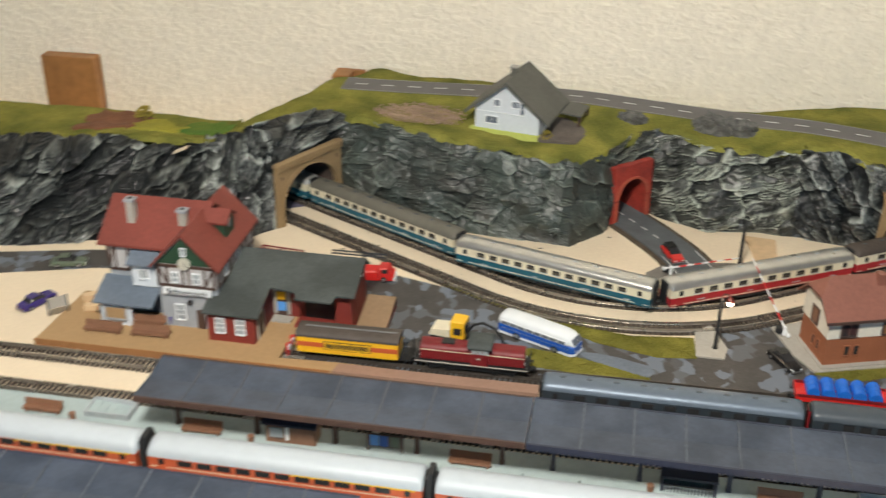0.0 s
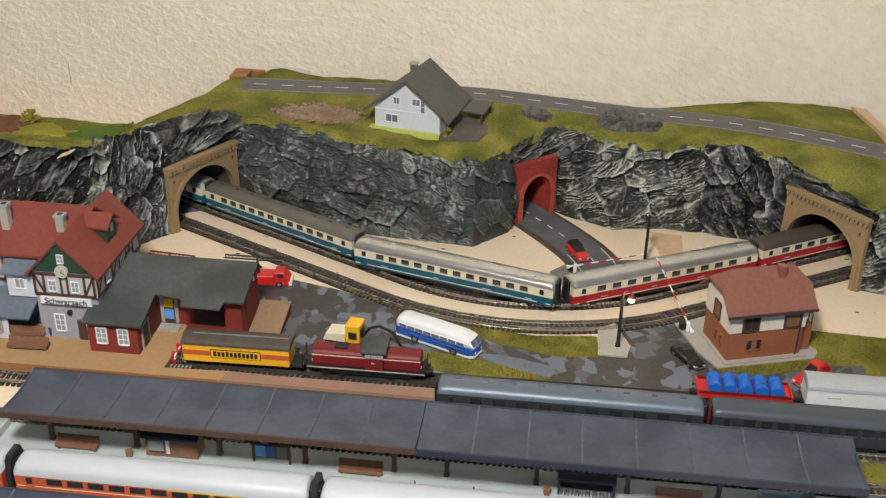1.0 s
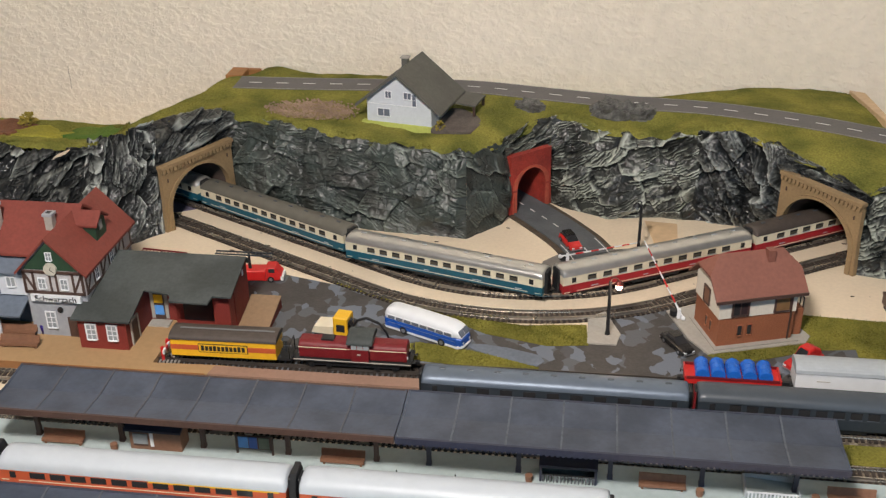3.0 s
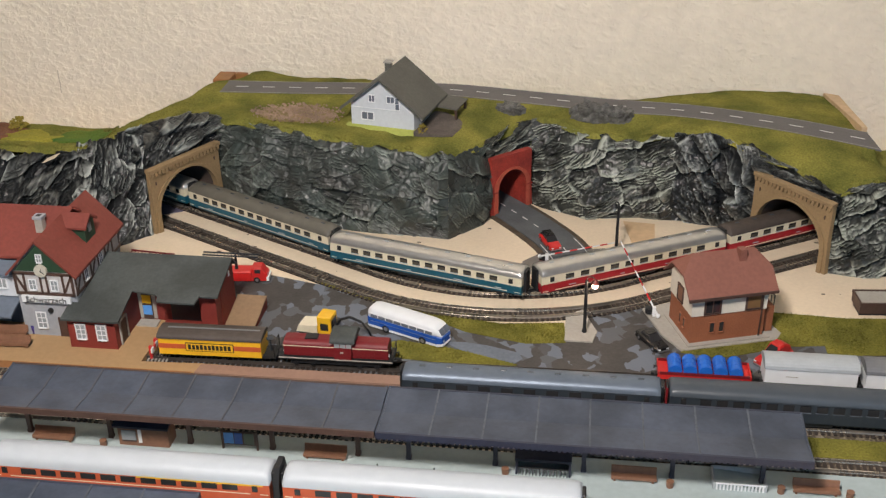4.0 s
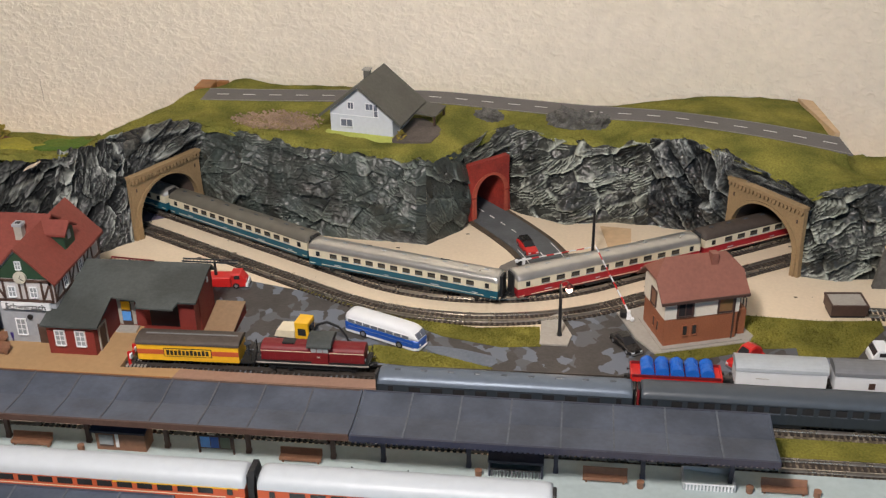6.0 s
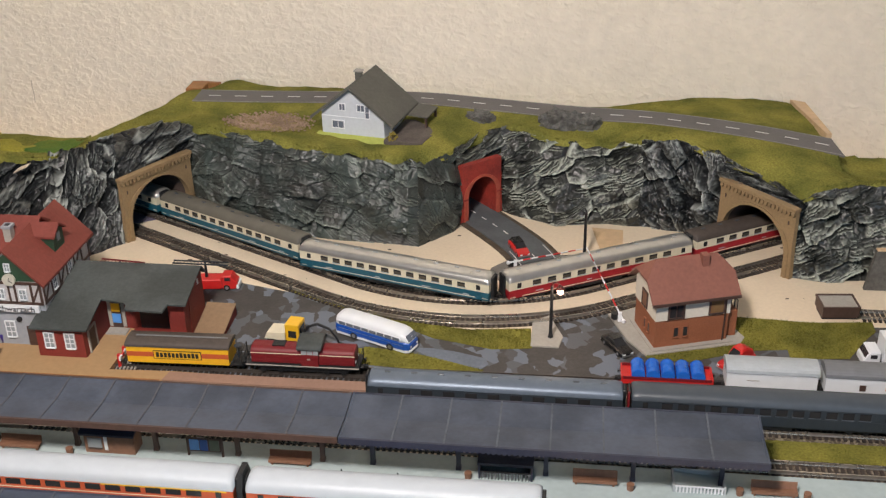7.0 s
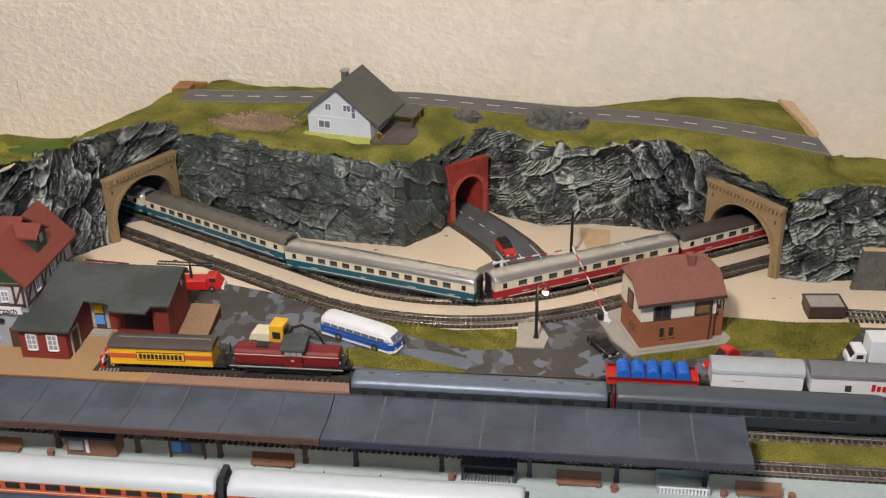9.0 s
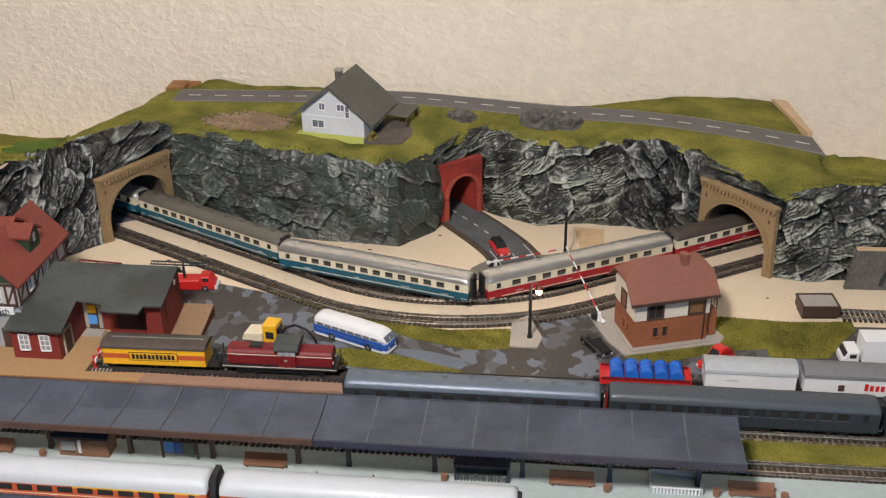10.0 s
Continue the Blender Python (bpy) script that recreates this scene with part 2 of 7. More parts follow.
    "roof_white": material("white_coach_roof", (0.45, 0.49, 0.53), 0.45, vary=0.03, scale=150),
    "coach_grey": material("dark_grey_coach", (0.026, 0.035, 0.046), 0.4, vary=0.08),
    "coach_red": material("coach_red_paint", (0.34, 0.014, 0.022), 0.35, vary=0.06),
    "roof_brown": material("brown_wagon_roof", (0.070, 0.055, 0.046), 0.6, vary=0.15),
    "glass": glass_material("dark_glass", (0.03, 0.03, 0.032)),
    "glass_pale": glass_material("pale_glazing", (0.30, 0.33, 0.35)),
    "glass_blue": glass_material("blue_grey_glazing", (0.15, 0.17, 0.21)),
    "amber_pane": glass_material("amber_glazing", (0.22, 0.13, 0.06)),
    "pale_box": material("pale_grey_plastic", (0.39, 0.42, 0.44), 0.5, vary=0.06),
    "lane": material("grey_lane", (0.115, 0.125, 0.130), 0.75, vary=0.14, scale=500, bump=0.1, second=(0.085, 0.093, 0.10), amount=0.5, coarse=40),
    "wagon_roof": material("grey_wagon_roof", (0.17, 0.175, 0.185), 0.5, vary=0.10, scale=200),
    "trackbed": material("brown_trackbed", (0.088, 0.068, 0.048), 0.95, vary=0.40, scale=900, bump=0.5, second=(0.24, 0.20, 0.15), amount=0.5, coarse=420, threshold=(0.48, 0.62)),
    "seam_pale": material("worn_pale_seam", (0.100, 0.115, 0.140), 0.6, vary=0.35, scale=300),
    "poster_blue": material("poster_blue", (0.10, 0.32, 0.75), 0.5, vary=0.1),
    "rubble": material("pink_rubble", (0.43, 0.30, 0.215), 0.9, vary=0.35, scale=900, bump=0.3, each=0.3),
    "gravel_bed": material("mixed_soil", (0.20, 0.165, 0.055), 0.95, vary=0.3, scale=700, bump=0.5, second=(0.29, 0.20, 0.11), amount=0.5, coarse=90),
    "leaf": material("shrub_leaf", (0.32, 0.25, 0.04), 0.9, vary=0.3, scale=700),
    "tunnel": material("tunnel_board", (0.085, 0.06, 0.05), 0.9, vary=0.15),
    "court": material("paved_court", (0.135, 0.112, 0.098), 0.9, vary=0.25, scale=700, bump=0.3, coarse=90),
    "panel_stone": material("grey_cast_panel", (0.125, 0.118, 0.105), 0.8, vary=0.25, scale=400, bump=0.3, coarse=70),
    "wall_crack": material("hairline_crack", (0.52, 0.44, 0.33), 0.9, vary=0.2),
    "coach_pane": glass_material("grey_brown_glazing", (0.085, 0.075, 0.058)),
    "clock_face": material("aged_clock_face", (0.52, 0.50, 0.42), 0.5, vary=0.1),
    "lantern_red": material("dark_red_lantern", (0.10, 0.018, 0.014), 0.5, vary=0.1),
    "lilac": material("violet_board", (0.11, 0.10, 0.15), 0.8, vary=0.1),
}


def glow(name, colour, strength):
    m = bpy.data.materials.new(name)
    m.use_nodes = True
    b = m.node_tree.nodes["Principled BSDF"]
    b.inputs["Emission Color"].default_value, b.inputs["Emission Strength"].default_value = (*colour, 1), strength
    return m


M["bulb"] = glow("lit_bulb", (1.0, 0.60, 0.44), 9.0)
M["sky"] = glow("outside_sky", (0.65, 0.82, 1.0), 1.2)
M["tube"] = glow("lamp_diffuser", (1.0, 0.92, 0.82), 3.0)

# ---- building helpers ----


def B():
    return bmesh.new()


def box(bm, x0, y0, z0, x1, y1, z1):
    v = [bm.verts.new((x, y, z)) for z in (z0, z1) for y in (y0, y1) for x in (x0, x1)]
    for f in ((0, 2, 3, 1), (4, 5, 7, 6), (0, 1, 5, 4), (2, 6, 7, 3), (1, 3, 7, 5), (0, 4, 6, 2)):
        bm.faces.new([v[i] for i in f])
    return v


def prism(bm, pts, axis, a, b):
    """A polygon pushed along an axis: 'x' takes (y, z), 'y' takes (x, z), 'z' takes (x, y)."""
    def at(p, d):
        return {"x": (d, p[0], p[1]), "y": (p[0], d, p[1]), "z": (p[0], p[1], d)}[axis]
    v0, v1 = [bm.verts.new(at(p, a)) for p in pts], [bm.verts.new(at(p, b)) for p in pts]
    n = len(pts)
    for i in range(n):
        bm.faces.new((v0[i], v0[(i + 1) % n], v1[(i + 1) % n], v1[i]))
    bm.faces.new(v0[::-1])
    bm.faces.new(v1)
    return v0 + v1


def rod(bm, p0, p1, r0, r1=None, n=8):
    p0, p1 = Vector(p0), Vector(p1)
    r1 = r0 if r1 is None else r1
    q = (p1 - p0).to_track_quat("Z", "Y").to_matrix()
    rings = []
    for p, r in ((p0, r0), (p1, r1)):
        rings.append([bm.verts.new(p + q @ Vector((r * math.cos(2 * math.pi * i / n), r * math.sin(2 * math.pi * i / n), 0))) for i in range(n)])
    for i in range(n):
        bm.faces.new((rings[0][i], rings[0][(i + 1) % n], rings[1][(i + 1) % n], rings[1][i]))
    bm.faces.new(rings[0][::-1])
    bm.faces.new(rings[1])


def ball(bm, at, r, squash=1.0, u=10, v=6):
    m = Matrix.Translation(at) @ Matrix.Diagonal((r, r, r * squash, 1))
    bmesh.ops.create_uvsphere(bm, u_segments=u, v_segments=v, radius=1, matrix=m)


def soften(bm, w, seg=1):
    bmesh.ops.bevel(bm, geom=list(bm.edges), offset=w, segments=seg, affect="EDGES", profile=0.5, clamp_overlap=True)


def mesh(name, bm, mat, smooth=False):
    bmesh.ops.recalc_face_normals(bm, faces=list(bm.faces))
    me = bpy.data.meshes.new(name)
    bm.to_mesh(me)
    bm.free()
    me.materials.append(M[mat] if isinstance(mat, str) else mat)
    if smooth:
        me.shade_smooth()
    return me


def part(name, bm, mat, parent, label="", m=None, smooth=False):
    ob = new(name, mesh(name, bm, mat, smooth))
    ob.parent = parent
    if m is not None:
        ob.matrix_basis = m
    return tagged(ob, label)


def thing(name, m, label, category, group="", kind=""):
    ob = new(name)
    ob.empty_display_size = 0.01
    ob.matrix_basis = m
    return tagged(ob, label, category, group, kind)


def solid(name, bm, mat, label="", category="", group="", kind="", m=None, smooth=False):
    ob = new(name, mesh(name, bm, mat, smooth))
    if m is not None:
        ob.matrix_basis = m
    return tagged(ob, label, category, group, kind)


def sheet(name, pts, z0, z1, mat, label, category, kind="structure"):
    bm = B()
    prism(bm, pts, "z", z0, z1)
    return solid(name, bm, mat, label, category, kind=kind)


def curve_through(pts, step=0.01):
    """A smooth line through points (Catmull-Rom)."""
    P = [Vector(p) for p in pts]
    P = [P[0] * 2 - P[1]] + P + [P[-1] * 2 - P[-2]]
    out = []
    for i in range(1, len(P) - 2):
        n = max(2, int((P[i + 1] - P[i]).length / step))
        for k in range(n):
            t = k / n
            a, b, c, d = P[i - 1], P[i], P[i + 1], P[i + 2]
            out.append(0.5 * (2 * b + (c - a) * t + (2 * a - 5 * b + 4 * c - d) * t * t + (3 * b - a - 3 * c + d) * t ** 3))
    out.append(P[-2])
    return out


def along(line, s):
    """Place and heading (radians) at length s of a line of 2D points."""
    for a, b in zip(line, line[1:]):
        d = (b - a).length
        if s <= d:
            p = a + (b - a) * (s / d)
            return p, math.atan2(b.y - a.y, b.x - a.x)
        s -= d
    a, b = line[-2], line[-1]
    return b + (b - a).normalized() * s, math.atan2(b.y - a.y, b.x - a.x)


def length(line):
    return sum((b - a).length for a, b in zip(line, line[1:]))


def ribbon(bm, line, z, off0, off1, thick):
    """A strip along a line of 2D points between two sideways offsets; z: number or function of x, y."""
    top, bot = [], []
    for i, p in enumerate(line):
        a, b = line[max(0, i - 1)], line[min(len(line) - 1, i + 1)]
        t = (b - a).normalized()
        n = Vector((-t.y, t.x))
        row = []
        for o in (off0, off1):
            q = p + n * o
            h = z(q.x, q.y) if callable(z) else z
            row.append((bm.verts.new((q.x, q.y, h + thick)), bm.verts.new((q.x, q.y, h))))
        top.append((row[0][0], row[1][0]))
        bot.append((row[0][1], row[1][1]))
    for i in range(len(line) - 1):
        bm.faces.new((top[i][0], top[i + 1][0], top[i + 1][1], top[i][1]))
        bm.faces.new((bot[i][1], bot[i + 1][1], bot[i + 1][0], bot[i][0]))
        bm.faces.new((bot[i][0], bot[i + 1][0], top[i + 1][0], top[i][0]))
        bm.faces.new((top[i][1], top[i + 1][1], bot[i + 1][1], bot[i][1]))
    for i in (0, -1):
        bm.faces.new((top[i][0], top[i][1], bot[i][1], bot[i][0]))


def window(parent, w, h, m, frame_mat="white", pane_mat="glass", bars=(1, 1), sill=True):
    """A window proud of a wall: local x along the wall, z up, -y outwards. Frame with glazing bars, pane."""
    bm = B()
    t, d = min(w, h) * 0.13, 0.0007
    rings = [[bm.verts.new((x * (w / 2 + e), y, z * (h / 2 + e))) for x, z in ((-1, -1), (1, -1), (1, 1), (-1, 1))] for e, y in ((t, -d), (t, 0.0004), (0, 0.0004), (0, -d))]
    for a, c in zip(rings, rings[1:] + rings[:1]):
        for k in range(4):
            bm.faces.new((a[k], a[(k + 1) % 4], c[(k + 1) % 4], c[k]))
    fr = part("window", bm, frame_mat, parent, m=m)
    if sill:
        bm = B()
        box(bm, -w / 2, -d * 2, -h / 2 - t, w / 2, -d * 0.98, -h / 2 - t * 0.1)
        part("window_sill", bm, frame_mat, fr)
    for i in range(bars[0]):
        x = -w / 2 + w * (i + 1) / (bars[0] + 1)
        bm = B()
        box(bm, x - t * 0.3, -d * 0.8, -h / 2, x + t * 0.3, 0.0, h / 2)
        part("glazing_bar", bm, frame_mat, fr)
    for i in range(bars[1]):
        z = -h / 2 + h * (i + 1) / (bars[1] + 1)
        bm = B()
        box(bm, -w / 2, -d * 0.75, z - t * 0.3, w / 2, 0.0, z + t * 0.3)
        part("glazing_bar", bm, frame_mat, fr)
    bm = B()
    box(bm, -w / 2, -0.0003, -h / 2, w / 2, 0.0003, h / 2)
    part("pane", bm, pane_mat, fr)
    return fr


# ---- room and layout board ----
WALL_Y = 0.437


def room():
    x0, x1, y0, z0, z1 = -2.2, 2.0, -2.0, -0.80, 1.68
    bm = B()
    box(bm, x0, WALL_Y, z0, x1, WALL_Y + 0.12, z1)
    solid("wall_north", bm, "wall", "cream woodchip wallpapered room wall behind the layout", "wall", kind="structure")
    bm = B()
    wx0, wx1, wz0, wz1 = 0.4, 1.6, 0.1, 1.4
    for b in ((x0, z0, wx0, z1), (wx1, z0, x1, z1), (wx0, z0, wx1, wz0), (wx0, wz1, wx1, z1)):
        box(bm, b[0], y0 - 0.1, b[1], b[2], y0, b[3])
    solid("wall_south", bm, "room", "unseen dark blue-grey room wall with a window, kept dark to limit bounce", "wall", kind="structure")
    bm = B()
    for b in ((wx0, wz0, wx0 + 0.06, wz1), (wx1 - 0.06, wz0, wx1, wz1), (wx0 + 0.06, wz0, wx1 - 0.06, wz0 + 0.06), (wx0 + 0.06, wz1 - 0.06, wx1 - 0.06, wz1), (0.97, wz0 + 0.06, 1.03, wz1 - 0.06)):
        box(bm, b[0], y0 - 0.07, b[1], b[2], y0 - 0.03, b[3])
    solid("window_1", bm, "white", "white framed room window behind the viewer", "window", kind="structure")
    bm = B()
    box(bm, wx0 - 1, y0 - 0.6, wz0 - 1, wx1 + 1, y0 - 0.55, wz1 + 1)
    solid("backdrop", bm, "sky", "pale daylight outside the room window", "backdrop", kind="structure")
    for name, b in (("wall_west", (x0 - 0.1, y0, z0, x0, WALL_Y, z1)), ("wall_east", (x1, y0, z0, x1 + 0.1, WALL_Y, z1))):
        bm = B()
        box(bm, *b)
        solid(name, bm, "room", "unseen dark blue-grey room wall, kept dark to limit bounce", "wall", kind="structure")
    bm = B()
    box(bm, x0, y0, z0 - 0.1, x1, WALL_Y, z0)
    solid("floor", bm, "floor", "brown boarded room floor", "floor", kind="structure")
    bm = B()
    box(bm, x0, y0, z1, x1, WALL_Y, z1 + 0.1)
    solid("ceiling", bm, "room", "unseen dark blue-grey room ceiling, kept dark to limit bounce", "ceiling", kind="structure")
    lamp = thing("pendant_lamp", pose(*LAMP), "lit white globe pendant lamp on a thin cord", "lamp")
    bm = B()
    rod(bm, (0, 0, 0.13), (0, 0, z1 - LAMP[2]), 0.003, n=8)
    part("cord", bm, "dark", lamp)
    bm = B()
    ball(bm, (0, 0, 0), 0.090, 1.0, 24, 14)
    g = part("globe", bm, "tube", lamp, smooth=True)
    g.visible_shadow = False
    bm = B()
    rod(bm, (0, 0, 0.084), (0, 0, 0.13), 0.035, 0.022, 16)
    part("socket", bm, "white", lamp)


room()

bm = B()
box(bm, -0.85, -0.30, -0.022, 0.85, 0.432, 0.0)
ground = solid("ground", bm, "sand", "beige painted board under the model railway layout", "ground", kind="structure")
bm = B()
box(bm, -0.85, -0.30, -0.10, 0.85, -0.28, -0.024)
box(bm, -0.85, 0.40, -0.10, 0.85, 0.42, -0.024)
for x in (-0.85, 0.0, 0.83):
    box(bm, x, -0.278, -0.10, x + 0.02, 0.398, -0.024)
solid("trim", bm, "plank", "brown wooden frame under the layout board", "trim", kind="structure")
for x in (-0.80, 0.77):
    for y in (-0.27, 0.36):
        bm = B()
        box(bm, x, y, -0.80, x + 0.03, y + 0.03, -0.101)
        solid("table_leg", bm, "plank", "square brown wooden leg under the layout", "table leg", "legs of the layout")

# ---- hill and cliffs ----
# cliff tops (x, y, z) from the western end to the eastern end
TOP = [(-0.80, 0.225, 0.050), (-0.62, 0.235, 0.052), (-0.521, 0.24, 0.055), (-0.464, 0.24, 0.062), (-0.409, 0.24, 0.068), (-0.356, 0.24, 0.068), (-0.300, 0.24, 0.069),
       (-0.262, 0.252, 0.080), (-0.222, 0.298, 0.080), (-0.182, 0.290, 0.079), (-0.129, 0.278, 0.076), (-0.073, 0.268, 0.071), (-0.004, 0.257, 0.070),
       (0.022, 0.284, 0.067), (0.038, 0.312, 0.066), (0.055, 0.330, 0.071), (0.074, 0.333, 0.074), (0.116, 0.316, 0.069), (0.154, 0.318, 0.066),
       (0.185, 0.306, 0.077), (0.223, 0.298, 0.079), (0.247, 0.282, 0.074), (0.275, 0.252, 0.068), (0.304, 0.222, 0.065), (0.332, 0.224, 0.074), (0.374, 0.225, 0.077), (0.60, 0.23, 0.075), (0.80, 0.23, 0.072)]
TX = [p[0] for p in TOP]


def front_y(x):
    return float(np.interp(x, TX, [p[1] for p in TOP]))


def front_z(x):
    return float(np.interp(x, TX, [p[2] for p in TOP]))


def back_y(x):
    return float(np.interp(x, (-0.80, -0.314, -0.303, -0.246, -0.232, -0.218, 0.3255, 0.340, 0.3455, 0.80), (0.318, 0.318, 0.288, 0.404, 0.407, 0.429, 0.430, 0.331, 0.318, 0.318)))


ROAD = curve_through([(-0.2345, 0.388), (-0.1726, 0.3895), (-0.100, 0.3935), (-0.020, 0.3970), (0.052, 0.3838), (0.125, 0.3690), (0.2008, 0.3594), (0.2735, 0.3363), (0.3222, 0.3136), (0.362, 0.293)], 0.006)
ROAD_W = 0.0168


ROAD_X, ROAD_Y = [p.x for p in ROAD], [p.y for p in ROAD]


def road_gap(x, y):
    return min((Vector((x, y)) - p).length for p in ROAD[::2])


def hill_z(x, y):
    f, b = front_y(x), back_y(x)
    k = min(1, max(0, (y - f) / max(0.02, 0.06)))
    k = k * k * (3 - 2 * k)
    plateau = float(np.interp(x, (-0.80, -0.46, -0.40, -0.318, -0.302, -0.28, -0.25, -0.1, 0.325, 0.356, 0.42, 0.80), (0.060, 0.060, 0.0585, 0.0575, 0.0695, 0.0705, 0.0735, 0.0735, 0.0765, 0.0615, 0.0590, 0.058)))
    z = front_z(x) * (1 - k) + plateau * k
    bump = 0.0022 * noise.noise((x * 22, y * 22, 3)) + 0.0011 * noise.noise((x * 70, y * 70, 9))
    if -0.27 < x < 0.365:
        d = road_gap(x, y)
        flat = min(1, max(0, (d - ROAD_W) / 0.012))
        if x > 0.3445:
            flat = 1.0
        bump *= flat
        z = z * flat + 0.0765 * (1 - flat)
        behind = y > float(np.interp(x, ROAD_X, ROAD_Y)) and d > ROAD_W
        if behind and x > -0.07:
            k = min(1, (d - ROAD_W) / (0.030 if x > 0.05 else 0.014)) * min(1, (x + 0.07) / 0.04)
            z = z * (1 - k) + k * float(np.interp(x, (0.05, 0.13, 0.16, 0.185, 0.238, 0.29, 0.33), (0.0640, 0.0612, 0.0614, 0.0650, 0.0722, 0.0730, 0.0718)))
        elif behind:
            hump = math.exp(-((x + 0.207) / 0.020) ** 2) * 0.0055
            z += hump * min(1, (d - ROAD_W) / 0.010)
    z -= 0.0040 * math.exp(-((x + 0.055) / 0.05) ** 2 - ((y - 0.315) / 0.035) ** 2)
    return z + bump


def bare(x):
    """How far the grass stays back from the cliff's edge."""
    b = float(np.interp(x, (-0.320, -0.290, -0.256, -0.240, -0.227, -0.205), (0, 0.017, 0.029, 0.023, 0.010, 0))) + 0.007 * math.exp(-((x - 0.060) / 0.022) ** 2) + 0.008 * math.exp(-((x - 0.205) / 0.022) ** 2)
    b += 0.011 * math.exp(-((x - 0.277) / 0.020) ** 2) + 0.006 * math.exp(-((x - 0.345) / 0.02) ** 2)
    return b + 0.0022 * noise.noise((x * 130, 0.0, 4.4)) + 0.0014 * noise.noise((x * 400, 0.0, 7.4))


def hill():
    bm = B()
    nx, ny = 520, 42
    rows = []
    for i in range(nx + 1):
        x = -0.80 + 1.60 * i / nx
        f, b = front_y(x) + 0.0022 + bare(x), back_y(x)
        col = []
        for j in range(ny + 1):
            y = f + (b - f) * j / ny
            z = hill_z(x, y) + 0.0012 - (0.0060 if j == 0 else 0.0010 if j == 1 else 0.0)
            col.append(bm.verts.new((x, y, z)))
        col.append(bm.verts.new((x, b + 0.0005, 0.0)))
        rows.append(col)
    for a, c in zip(rows, rows[1:]):
        for j in range(ny + 1):
            bm.faces.new((a[j], c[j], c[j + 1], a[j + 1]))
    solid("hill", bm, "grass", "olive green flocked grass hill above the cliffs", "hill", kind="structure", smooth=True)


hill()


def lattice(ix, iy, seed):
    """Repeatable random numbers from 0 to 1 on whole-number places."""
    v = np.sin(ix * 127.1 + iy * 311.7 + seed * 74.7) * 43758.5453
    return v - np.floor(v)


def smooth_noise(x, y, seed):
    """Soft noise from -1 to 1 over arrays."""
    ix, iy = np.floor(x), np.floor(y)
    fx, fy = x - ix, y - iy
    fx, fy = fx * fx * (3 - 2 * fx), fy * fy * (3 - 2 * fy)
    a = lattice(ix, iy, seed) * (1 - fx) + lattice(ix + 1, iy, seed) * fx
    b = lattice(ix, iy + 1, seed) * (1 - fx) + lattice(ix + 1, iy + 1, seed) * fx
    return (a * (1 - fy) + b * fy) * 2 - 1


def broken(x, y, seed):
    """Cells over arrays: offset from the cell's middle, distance to its border, four random numbers of the cell."""
    ix, iy = np.floor(x), np.floor(y)
    best, second = np.full(x.shape, 9.0), np.full(x.shape, 9.0)
    cx, cy, kx, ky = (np.zeros(x.shape) for _ in range(4))
    for dx in (-1, 0, 1):
        for dy in (-1, 0, 1):
            gx, gy = ix + dx, iy + dy
            px, py = gx + 0.1 + 0.8 * lattice(gx, gy, seed), gy + 0.1 + 0.8 * lattice(gx, gy, seed + 5.3)
            d = np.hypot(x - px, y - py)
            near = d < best
            second = np.where(near, best, np.minimum(second, d))
            best = np.where(near, d, best)
            cx, cy, kx, ky = np.where(near, px, cx), np.where(near, py, cy), np.where(near, gx, kx), np.where(near, gy, ky)
    return x - cx, y - cy, second - best, [lattice(kx, ky, seed + 11.1 * k) * 2 - 1 for k in range(1, 5)]


def step(v, lo, hi):
    t = np.clip((v - lo) / (hi - lo), 0, 1)
    return t * t * (3 - 2 * t)


def blurred(h, r):
    """Box-blurred height, twice."""
    for _ in range(2):
        for axis in (0, 1):
            p = np.concatenate([np.repeat(np.take(h, [0], axis), r, axis), h, np.repeat(np.take(h, [-1], axis), r, axis)], axis)
            c = np.cumsum(p, axis)
            first = np.take(c, range(2 * r, p.shape[axis]), axis)
            last = np.concatenate([np.zeros_like(np.take(c, [0], axis)), np.take(c, range(0, p.shape[axis] - 2 * r - 1), axis)], axis)
            h = (first - last) / (2 * r + 1)
    return h


